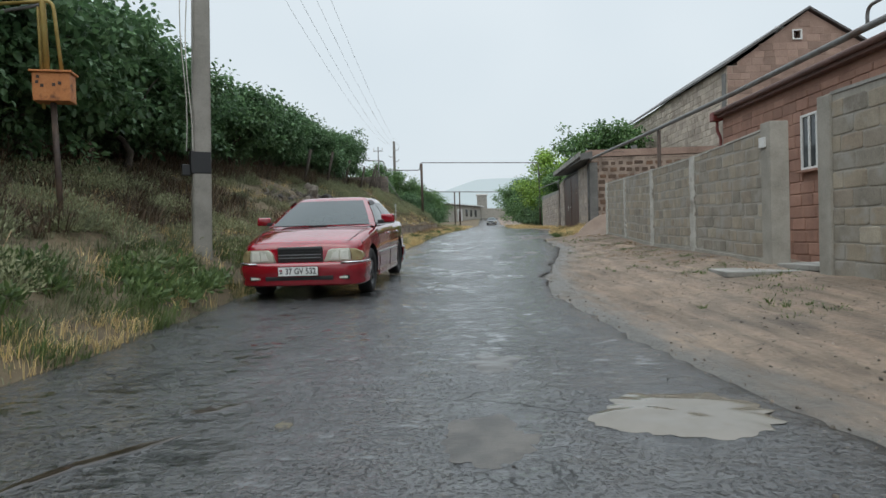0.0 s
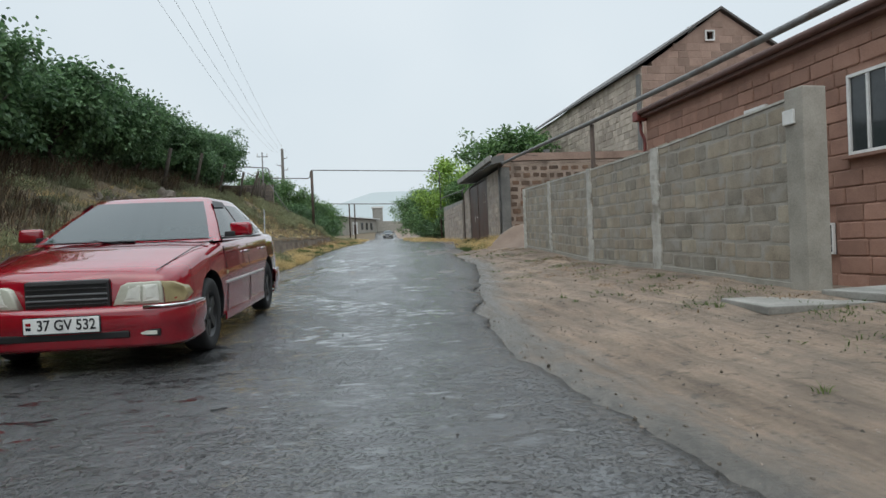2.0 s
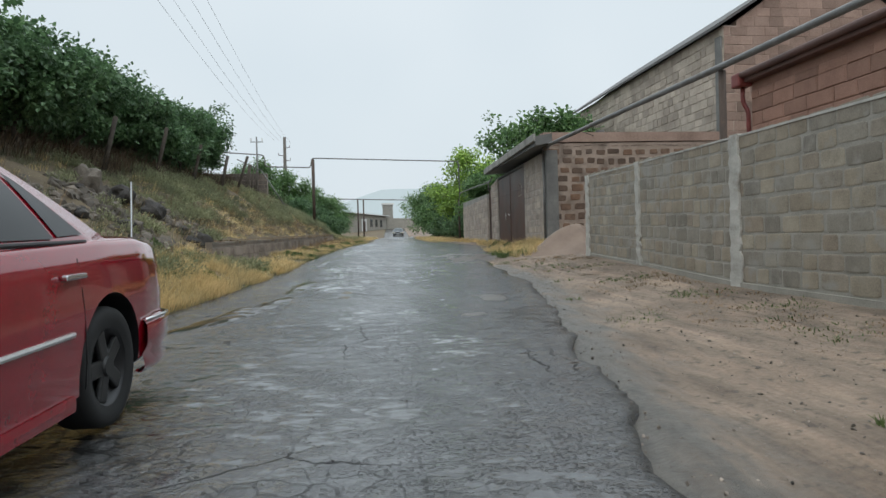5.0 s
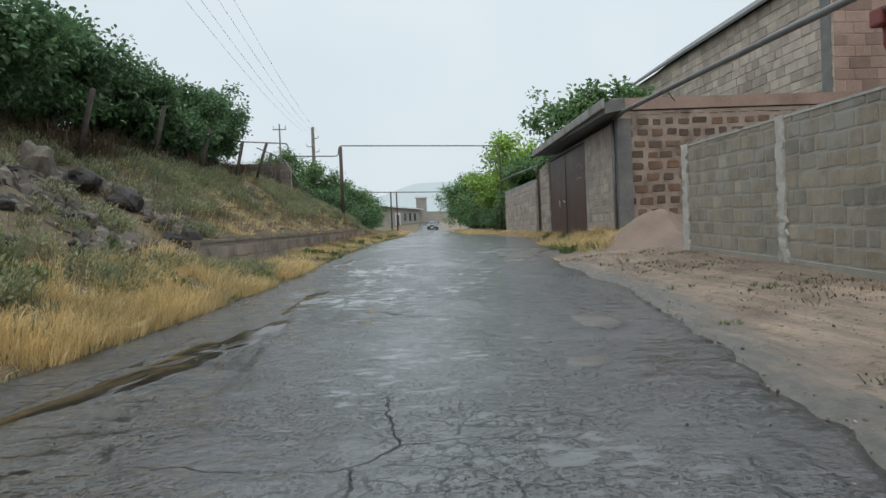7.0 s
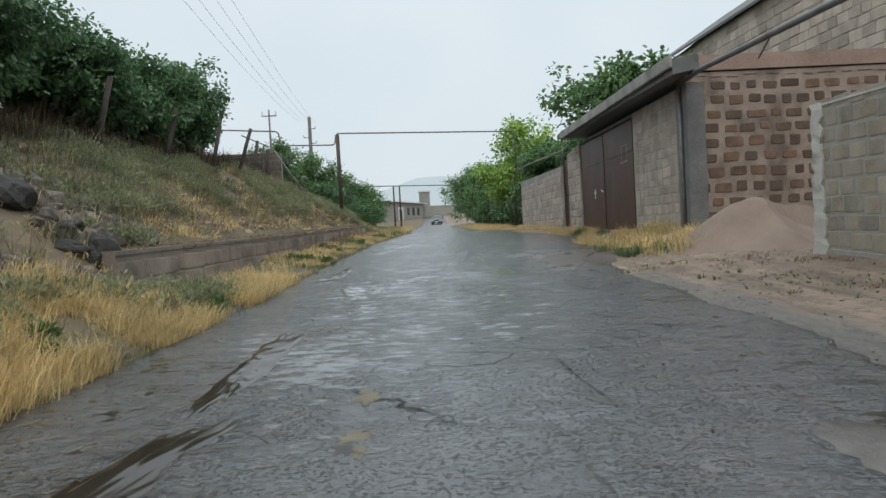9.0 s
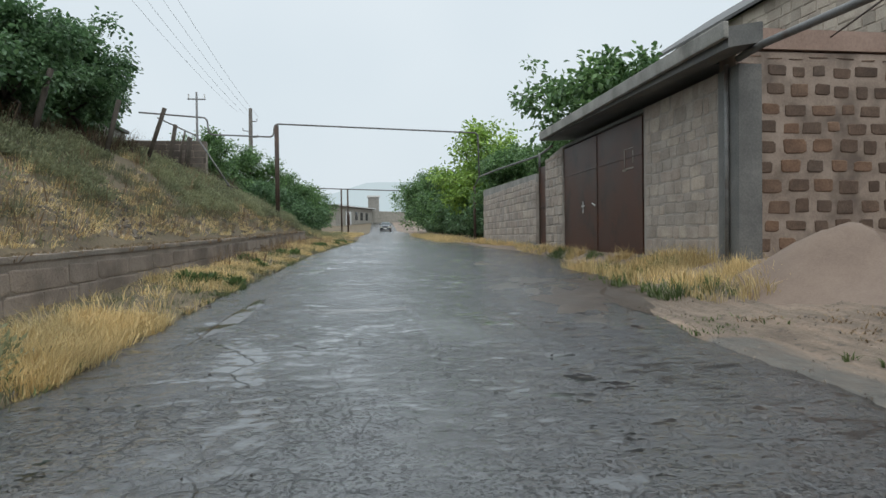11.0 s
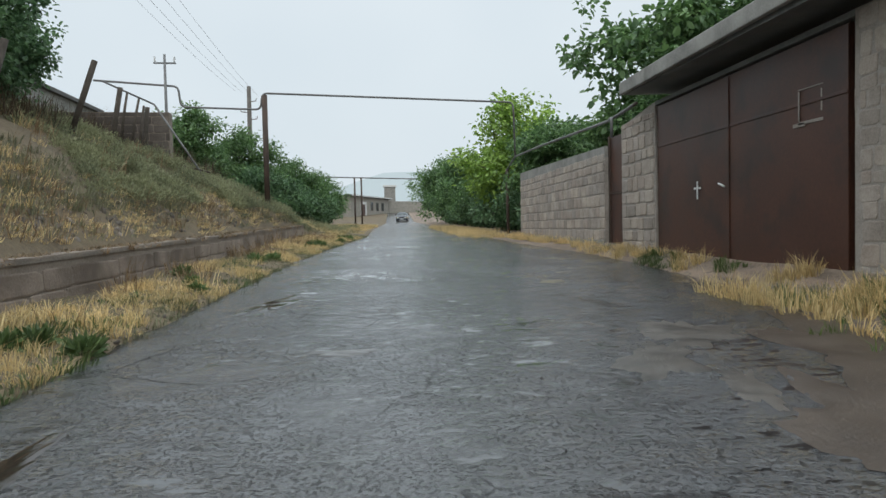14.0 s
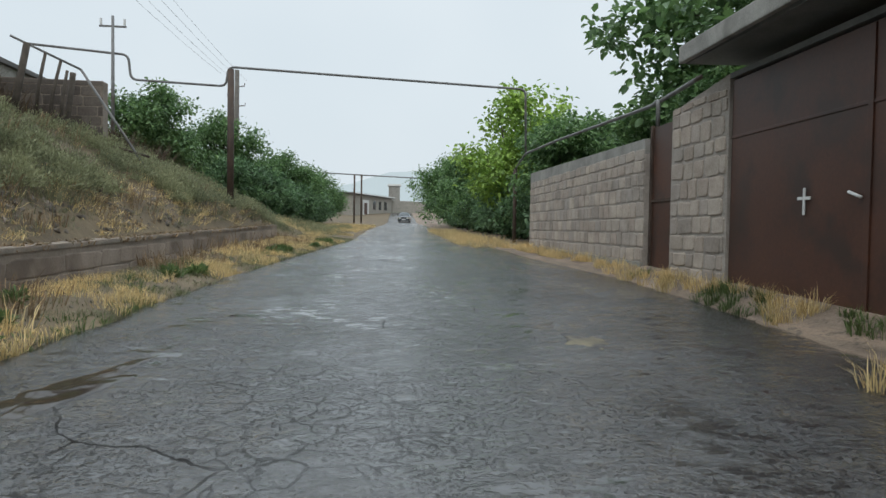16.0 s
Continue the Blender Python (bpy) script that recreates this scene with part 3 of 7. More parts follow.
def courses(length, z0, z1, w, h, joint, seed, w_var=0.25, h_var=0.12, bond=True):
    """Stones of a wall as (centre along, centre up, width, height)."""
    rnd = random.Random(seed)
    out, z, row = [], z0, 0
    while z < z1 - h * 0.35:
        hh = min(h * (1 + rnd.uniform(-h_var, h_var)), z1 - z)
        u = -w * (0.5 if row % 2 and bond else 0) * rnd.uniform(0.8, 1.1)
        while u < length:
            ww = w * (1 + rnd.uniform(-w_var, w_var))
            a, b = max(u, 0), min(u + ww, length)
            if b - a > 0.07:
                out.append(((a + b) / 2, z + hh / 2, b - a - joint, hh - joint))
            u += ww
        z += hh
        row += 1
    return out


def lay(parent, name, meshes, start, end, stones, depth, lift=None, wobble=0.0, seed=1, keep=None, loose=0.0):
    """Sets stones as pieces of their own on the face that runs from start to end, seen from its right hand side going there."""
    rnd = random.Random(seed)
    a, b = Vector((*start, 0)), Vector((*end, 0))
    way = (b - a).normalized()
    turn = math.atan2(way.y, way.x)
    for u, z, w, h in stones:
        if keep and not keep(u, z):
            continue
        w, h = w * (1 - loose * rnd.uniform(-0.25, 0.7)), h * (1 - loose * rnd.uniform(-0.25, 0.8))
        z, u = z + loose * rnd.uniform(-0.08, 0.08), u + loose * rnd.uniform(-0.08, 0.08)
        ob = new(name, rnd.choice(meshes))
        ob.parent = parent
        ob.matrix_basis = Matrix.Translation(a + way * u + Vector((0, 0, z + (lift(u) if lift else 0)))) @ Matrix.Rotation(turn, 4, "Z") @ Matrix.Rotation(rnd.uniform(-wobble, wobble), 4, "Y") @ Matrix.Diagonal((w, depth * rnd.uniform(0.7, 1.15), h, 1))


def joined_stones(parent, name, material, start, end, stones, depth, seed=1, lift=None, label="", rough=0.05):
    """The same, joined into one mesh, for walls farther off."""
    rnd = random.Random(seed)
    a, b = Vector((*start, 0)), Vector((*end, 0))
    way = (b - a).normalized()
    out = Vector((way.y, -way.x, 0))
    verts, faces = [], []
    for u, z, w, h in stones:
        i = len(verts)
        c = a + way * u + Vector((0, 0, z + (lift(u) if lift else 0)))
        d = depth * rnd.uniform(0.6, 1.15)
        for sc, dd in ((1.0, 0.0), (1.0, 0.6), (0.86, 1.0)):
            for sx, sz in ((-1, -1), (1, -1), (1, 1), (-1, 1)):
                jx, jz = rnd.uniform(-rough, rough) * w, rnd.uniform(-rough, rough) * h
                verts.append(c + way * (sx * w * 0.5 * sc + jx) + out * d * dd + Vector((0, 0, sz * h * 0.5 * sc + jz)))
        faces.append((i + 8, i + 9, i + 10, i + 11))
        for p0, q0 in ((0, 4), (4, 8)):
            faces += [(i + p0 + k, i + p0 + (k + 1) % 4, i + q0 + (k + 1) % 4, i + q0 + k) for k in range(4)]
    ob = mesh_object(name, verts, faces, material, parent)
    return tagged(ob, label, kind="stuff")


def slab(name, material, start, end, thick, z0a, z0b, z1a, z1b, parent=None, side=1.0):
    """An upright slab from start to end whose face lies on that line and whose body lies on its left hand side (side = 1)."""
    a, b = Vector((*start, 0)), Vector((*end, 0))
    way = (b - a).normalized()
    inn = Vector((-way.y, way.x, 0)) * thick * side
    verts = []
    for p in (a, b, b + inn, a + inn):
        near = p in (a, a + inn)
        verts.append(p + Vector((0, 0, z0a if near else z0b)))
    for p, z in ((a, z1a), (b, z1b), (b + inn, z1b), (a + inn, z1a)):
        verts.append(p + Vector((0, 0, z)))
    faces = [(3, 2, 1, 0), (4, 5, 6, 7)] + [(k, (k + 1) % 4, 4 + (k + 1) % 4, 4 + k) for k in range(4)]
    return mesh_object(name, verts, faces, material, parent)

# ---- block wall along the dirt verge ----
def block_wall():
    wall = empty("wall_east", "grey concrete block wall with pale cast posts", "wall", kind="structure")
    meshes = stone_meshes("block", M_BLOCK, 5, 0.04)
    posts = [21.0, 18.2, 15.15, 12.1, 8.95]
    top = lambda y: table(y, [(8.9, 2.31), (12.1, 2.29), (15.5, 2.36), (18.3, 2.43), (21, 2.5)])
    for k, (ya, yb) in enumerate(zip(posts, posts[1:])):
        a, b = (wall_x(ya), ya), (wall_x(yb), yb)
        za, zb = wall_base(ya), wall_base(yb)
        length = math.hypot(a[0] - b[0], a[1] - b[1])
        slab("core", M_MORTAR, a, b, 0.17, za - 0.3, zb - 0.3, top(ya) - 0.04, top(yb) - 0.04, wall)
        slab("cement_cap", M_POLECONC, (a[0] - 0.012, a[1]), (b[0] - 0.012, b[1]), 0.2, top(ya) - 0.036, top(yb) - 0.036, top(ya) - 0.012, top(yb) - 0.012, wall)
        slab("plinth", M_MORTAR, (a[0] - 0.03, a[1]), (b[0] - 0.03, b[1]), 0.035, za - 0.3, zb - 0.3, za + 0.05, zb + 0.05, wall)
        slope = lambda u, za=za, zb=zb, length=length: za + (zb - za) * u / length
        height = min(top(ya) - za, top(yb) - zb) - 0.05
        wide = 0.41 if k == 3 else (0.34 if k == 2 else 0.27)
        lay(wall, "block", meshes, a, b, courses(length, 0.06, height + 0.09, wide, 0.195, 0.02, 10 + k, 0.35, 0.08), 0.005, slope, 0.015, 20 + k, None, 0.12)
    for k, y in enumerate(posts[:-1]):
        rnd = random.Random(400 + k)
        wide, z0, z1 = (0.15, 0.13, 0.17, 0.2)[k], wall_base(y) - 0.3, top(y)
        bm = box_bm((0.14, wide, z1 - z0), (wall_x(y) + 0.03, y, z0), 0.06)
        bmesh.ops.bisect_plane(bm, geom=bm.verts[:] + bm.edges[:] + bm.faces[:], plane_co=(0, 0, z0 + 0.1), plane_no=(0, 0, 1))
        for q in range(1, 26):
            bmesh.ops.bisect_plane(bm, geom=bm.verts[:] + bm.edges[:] + bm.faces[:], plane_co=(0, 0, z0 + (z1 - z0) * q / 26), plane_no=(0, 0, 1))
        for v in bm.verts:
            v.co.y += rnd.uniform(-0.028, 0.028) + 0.06 * max(0, 0.5 - (v.co.z - wall_base(y))) * (1 if v.co.y > y else -1)
            v.co.x += rnd.uniform(-0.008, 0.004)
        part("post", bm, M_POLECONC, wall, "pale cast concrete post")
    bm = box_bm((0.26, 0.24, 2.36 - 0.1), (wall_x(8.95) + 0.08, 8.86, 0.1), 0.06, 0.015)
    part("end_pillar", bm, M_MORTAR, wall, "grey rendered end pillar")
    bm = box_bm((0.03, 0.14, 0.14), (wall_x(8.95) - 0.065, 8.9, 2.02), 0.06, 0.006)
    part("lamp_box", bm, M_WHITE, wall, "small pale blue plastic box")

    near = empty("wall_southeast", "grey concrete block wall beside a yard entrance", "wall", kind="structure")
    a, b = (wall_x(7.36), 7.36), (wall_x(-7), -7.0)
    length = math.hypot(a[0] - b[0], a[1] - b[1])
    slab("core", M_MORTAR, a, b, 0.17, 0.0, -0.5, 2.4, 2.05, near)
    slab("cement_cap", M_CONC, (a[0] - 0.012, a[1]), (b[0] - 0.012, b[1]), 0.2, 2.404, 2.054, 2.44, 2.09, near)
    stones = courses(length, 0.36, 2.4, 0.41, 0.2, 0.014, 31, 0.18, 0.05)
    lay(near, "block", meshes, a, b, [s for s in stones if s[0] < 3.2], 0.008, lambda u: -0.35 * u / length, 0.006, 32)
    joined_stones(near, "blocks", M_BLOCK2, a, b, [s for s in stones if s[0] >= 3.2], 0.016, 33, lambda u: -0.35 * u / length)
    part("end_pillar", box_bm((0.2, 0.24, 2.32), (wall_x(7.5) + 0.06, 7.46, 0.1), 0.04, 0.015), M_MORTAR, near, "grey rendered end pillar")
    for k, (x, y, w, d, z) in enumerate(((3.95, 8.45, 1.0, 0.85, 0.35), (4.75, 8.2, 0.9, 0.8, 0.42))):
        bm = box_bm((w, d, 0.07), (x, y, z - 0.03), 0.12 * (k * 2 - 1), 0.012)
        tagged(part("entrance_slab", bm, M_CONC), "pale concrete slab lying on the dirt at the entrance", "slab", "entrance slabs")


block_wall()


# ---- gas pipe along the wall ----
def wall_pipe():
    pipe = empty("gas_pipe", "dark grey steel gas pipe on posts above the wall", "pipe")
    line = [(4.75, -6.0, 3.1), (5.0, 2.0, 3.25), (5.2, 7.8, 3.37), (5.2, 12, 3.39), (5.2, 16.3, 3.46), (5.2, 21.0, 3.57), (5.2, 24.05, 3.63), (5.35, 24.75, 3.66)]
    part("pipe_run", tube_bm(line, 0.045, 10), M_PIPE, pipe, smooth=True)
    for y in (16.3,):
        z = table(y, [(16.3, 3.42), (22.6, 3.57)])
        part("post", tube_bm([(5.24, y, wall_base(y) - 0.2), (5.24, y, z)], 0.05, 8), M_RUST, pipe, "rusty steel pipe post", smooth=True)
    part("post", tube_bm([(4.9, 1.0, 0.0), (4.9, 1.0, 3.2)], 0.045, 8), M_RUST, pipe, "rusty steel pipe post", smooth=True)
    part("stub_post", box_bm((0.2, 0.2, 0.5), (7.5, 26.5, 3.9)), M_DARKCONC, pipe)
    part("brace", tube_bm([(5.2, 22.0, 3.62), (6.6, 24.7, 3.95)], 0.012, 6), M_RUST, pipe)
    loop = bend([(5.2, 8.1, 3.37), (5.2, 8.1, 3.62), (5.2, 6.6, 3.62), (5.2, 6.6, 3.36)], 0.12)
    part("bypass_loop", tube_bm(loop, 0.022, 8), M_PIPE, pipe, smooth=True)


wall_pipe()


# ---- red stone house behind the wall ----
def framed_window(parent, x, y0, y1, z0, z1, bars=1, name="window"):
    """A window in a facade that looks towards -x."""
    pane = part(name, box_bm((0.02, y1 - y0 - 0.1, z1 - z0 - 0.1), (x - 0.03, (y0 + y1) / 2, z0 + 0.05)), M_GLASS, parent, "dark window glass")
    for a, b, c, d in ((y0, y0 + 0.06, z0, z1), (y1 - 0.06, y1, z0, z1), (y0 + 0.062, y1 - 0.062, z0, z0 + 0.06), (y0 + 0.062, y1 - 0.062, z1 - 0.06, z1)):
        part("frame_bar", box_bm((0.07, b - a, d - c), (x - 0.045, (a + b) / 2, c), 0, 0.006), M_WHITE, pane)
    for k in range(bars):
        y = y0 + (y1 - y0) * (k + 1) / (bars + 1)
        part("mullion", box_bm((0.06, 0.05, z1 - z0 - 0.13), (x - 0.05, y, z0 + 0.065), 0, 0.005), M_WHITE, pane)
    part("sill", box_bm((0.16, y1 - y0 + 0.16, 0.06), (x - 0.09, (y0 + y1) / 2, z0 - 0.065), 0, 0.008), M_TUFF, pane)


def red_house():
    house = empty("red_house", "single-storey red tuff stone house with brown eaves", "house")
    x, ya, yb, base, eave = 8.9, 21.2, 2.0, -0.5, 4.5
    slab("wall", M_TUFF2, (x, ya), (x, yb), 0.35, base, base, eave, eave, house)
    slab("side_wall", M_TUFF2, (x + 8, ya), (x + 0.352, ya), 0.35, base, base, eave, eave, house)
    slab("back_wall", M_TUFF2, (x + 8, yb), (x + 8, ya), 0.35, base, base, eave, eave, house)
    slab("south_wall", M_TUFF2, (x + 0.352, yb), (x + 7.64, yb), 0.35, base, base, eave, eave, house)
    meshes = stone_meshes("facade_stone", M_TUFF, 5, 0.025)
    openings = ((15.65, 16.45, 2.28, 3.72), (12.5, 13.5, 2.22, 3.72), (13.88, 14.78, 0.48, 1.18))
    stones = []
    for u, z, w, h in courses(ya - yb, -0.4, 4.32, 0.62, 0.3, 0.012, 51, 0.2, 0.06):
        y = ya - u
        if any(y + w / 2 > a and y - w / 2 < b and z + h / 2 > c and z - h / 2 < d for a, b, c, d in openings):
            for lo, hi in ((y - w / 2, min(y + w / 2, min([a for a, b, c, d in openings if y - w / 2 < a < y + w / 2 and z + h / 2 > c and z - h / 2 < d], default=-99))), (max(y - w / 2, max([b for a, b, c, d in openings if y - w / 2 < b < y + w / 2 and z + h / 2 > c and z - h / 2 < d], default=99)), y + w / 2)):
                if hi - lo > 0.08:
                    stones.append((ya - (lo + hi) / 2, z, hi - lo - 0.01, h))
        else:
            stones.append((u, z, w, h))
    near = [s for s in stones if 4.2 < s[0] < 10]
    lay(house, "facade_stone", meshes, (x, ya), (x, yb), near, 0.03, None, 0.0, 52)
    joined_stones(house, "facade_stonework", M_TUFF2, (x, ya), (x, yb), [s for s in stones if s not in near], 0.03, 53, rough=0.02)
    framed_window(house, x, 15.68, 16.42, 2.32, 3.69, 1)
    framed_window(house, x, 12.55, 13.46, 2.28, 3.69, 1)
    grate = part("cellar_window", box_bm((0.02, 0.84, 0.56), (x - 0.012, 14.33, 0.54)), M_GLASS, house, "cellar window with a white sunburst grille")
    for a, b, c, d in ((13.9, 13.94, 0.54, 1.12), (14.72, 14.76, 0.54, 1.12), (13.942, 14.718, 0.54, 0.58), (13.942, 14.718, 1.08, 1.12)):
        part("frame_bar", box_bm((0.05, b - a, d - c), (x - 0.05, (a + b) / 2, c), 0, 0.004), M_WHITE, grate)
    for k in range(7):
        ang = math.pi * (k + 0.5) / 7
        tip = 0.48 if 1 < k < 5 else 0.42
        part("ray", tube_bm([(x - 0.045, 14.33 + 0.08 * math.cos(ang), 0.62 + 0.08 * math.sin(ang)), (x - 0.045, 14.33 + min(0.36, tip) * math.cos(ang), 0.6 + tip * math.sin(ang))], 0.009, 5), M_WHITE, grate)
    # eaves, gutter and roof
    part("eave", box_bm((0.5, ya - yb + 0.3, 0.16), (x + 0.05, (ya + yb) / 2, eave + 0.002), 0, 0.02), M_BROWNEAVE, house, "brown boarded eave")
    gut = tube_bm([(x - 0.24, ya + 0.1, eave + 0.16), (x - 0.24, yb, eave + 0.16)], 0.075, 10)
    part("gutter", gut, M_BROWNEAVE, house, "brown metal gutter", smooth=True)
    part("gutter_end", box_bm((0.34, 0.3, 0.3), (x - 0.16, ya + 0.12, eave - 0.08), 0, 0.04), M_REDROOF, house, "red metal rainwater hopper")
    part("downpipe", tube_bm(bend([(x - 0.14, ya + 0.12, eave - 0.06), (x - 0.14, ya + 0.12, eave - 0.4), (x - 0.06, ya + 0.05, eave - 0.6), (x - 0.06, ya + 0.05, base)], 0.1), 0.05, 8), M_REDROOF, house, "red metal downpipe", smooth=True)
    verts = [(x - 0.28, ya + 0.15, eave + 0.2), (x - 0.28, yb - 0.15, eave + 0.2), (x + 4.2, yb - 0.15, eave + 1.0), (x + 4.2, ya + 0.15, eave + 1.0), (x + 8.6, yb - 0.15, eave + 0.2), (x + 8.6, ya + 0.15, eave + 0.2)]
    verts += [(a, b, c - 0.05) for a, b, c in verts]
    faces = [(0, 1, 2, 3), (3, 2, 4, 5), (9, 8, 7, 6), (11, 10, 8, 9), (0, 6, 7, 1), (5, 4, 10, 11), (0, 3, 9, 6), (3, 5, 11, 9), (1, 7, 8, 2), (2, 8, 10, 4)]
    mesh_object("roof", verts, faces, M_REDROOF, house)
    bm = box_bm((1.1, 1.5, 1.3), (x + 1.1, 12.1, eave + 0.3), 0, 0.03)
    part("dormer", bm, M_REDROOF, house, "dark red sheet metal dormer box")
    part("dormer_cap", box_bm((1.25, 1.65, 0.08), (x + 1.1, 12.1, eave + 1.604), 0, 0.02), M_BROWNEAVE, house)


red_house()


# ---- large unplastered house behind the garage ----
def big_house():
    house = empty("gable_house", "tall unfinished stone house with a steep gable", "house")
    x0, x1, y0, y1, base, eave, apex, xa = 10.95, 17.4, 25.6, 39.5, 0.8, 7.28, 9.32, 14.13
    slab("long_wall", M_BIGWALL, (x0, y1), (x0, y0), 0.4, base, base, eave, eave, house)
    joined_stones(house, "long_wall_stonework", M_BIGWALL, (x0, y1), (x0, y0), courses(y1 - y0, 3.3, eave, 0.42, 0.26, 0.02, 61, 0.3, 0.15), 0.025, 62)
    # the gable wall, with its small attic window opening
    wx0, wx1, wz0, wz1 = 13.5, 13.88, 8.2, 8.6
    outline = [(x0 + 0.402, base), (x1, base), (x1, eave), (xa, apex), (x0 + 0.402, eave + 0.14)]
    bm = bmesh.new()
    front = [bm.verts.new((x, y0, z)) for x, z in outline]
    hole = [bm.verts.new((x, y0, z)) for x, z in ((wx0, wz0), (wx1, wz0), (wx1, wz1), (wx0, wz1))]
    rim = [bm.edges.new((r[k], r[(k + 1) % len(r)])) for r in (front, hole) for k in range(len(r))]
    bmesh.ops.triangle_fill(bm, use_beauty=True, edges=rim)
    bmesh.ops.extrude_face_region(bm, geom=bm.faces[:])
    for v in bm.verts[len(front) + 4:]:
        v.co.y += 0.4
    part("gable_wall", bm, M_GABLE, house, "brown stone gable wall")
    stones = [s for s in courses(x1 - x0, 3.4, apex, 0.5, 0.28, 0.012, 63, 0.25, 0.08)
              if s[1] + s[3] / 2 < min(eave + (apex - eave) * (s[0] - s[2] / 2) / (xa - x0), apex - (apex - eave) * (s[0] + s[2] / 2 - (xa - x0)) / (x1 - xa)) + 0.02
              and not (s[0] + s[2] / 2 > wx0 - x0 - 0.05 and s[0] - s[2] / 2 < wx1 - x0 + 0.05 and s[1] + s[3] / 2 > wz0 - 0.05 and s[1] - s[3] / 2 < wz1 + 0.05)]
    joined_stones(house, "gable_stonework", M_GABLE, (x0, y0), (x1, y0), stones, 0.014, 64, rough=0.02)
    for a, b, c, d in ((wx0, wx0 + 0.05, wz0, wz1), (wx1 - 0.05, wx1, wz0, wz1), (wx0 + 0.052, wx1 - 0.052, wz0, wz0 + 0.05), (wx0 + 0.052, wx1 - 0.052, wz1 - 0.05, wz1)):
        part("attic_frame_bar", box_bm((b - a, 0.1, d - c), ((a + b) / 2, y0 - 0.01, c)), M_WHITE, house)
    part("attic_back", box_bm((1.2, 0.02, 1.0), ((wx0 + wx1) / 2, y0 + 0.5, 7.9)), M_WHITE, house, "pale sheet behind the attic opening")
    slab("far_wall", M_BIGWALL, (x1, y0 + 0.402), (x1, y1), 0.4, base, base, eave, eave, house, 1.0)
    back = [(x0 + 0.402, y1, base), (x1 - 0.4, y1, base), (x1 - 0.4, y1, eave), (xa, y1, apex), (x0 + 0.402, y1, eave + 0.1)]
    mesh_object("back_gable", back + [(a, b - 0.3, c) for a, b, c in back], [(0, 1, 2, 3, 4), (9, 8, 7, 6, 5)] + [(k, 5 + k, 5 + (k + 1) % 5, (k + 1) % 5) for k in range(5)], M_BIGWALL, house)
    for xs, zs in (((x0 - 0.22, xa), (eave - 0.06, apex + 0.06)), ((xa, x1 + 0.22), (apex + 0.06, eave - 0.06))):
        v = [(xs[0], y0 - 0.14, zs[0]), (xs[1], y0 - 0.14, zs[1]), (xs[1], y1 + 0.2, zs[1]), (xs[0], y1 + 0.2, zs[0])]
        v += [(a, b, c + 0.09) for a, b, c in v]
        mesh_object("roof", v, [(3, 2, 1, 0), (4, 5, 6, 7)] + [(k, (k + 1) % 4, 4 + (k + 1) % 4, 4 + k) for k in range(4)], M_ROOF, house)
    # a darker strip up the long wall beside the gable
    part("dark_corner_strip", box_bm((0.06, 0.3, 3.2), (x0 - 0.045, y0 + 0.2, 3.8)), M_DARKCONC, house, "dark upright strip at the house corner")


big_house()


# ---- garage with its steel gate ----
def on_front(y, out=0.0):
    return (wall_x(y) - out, y)


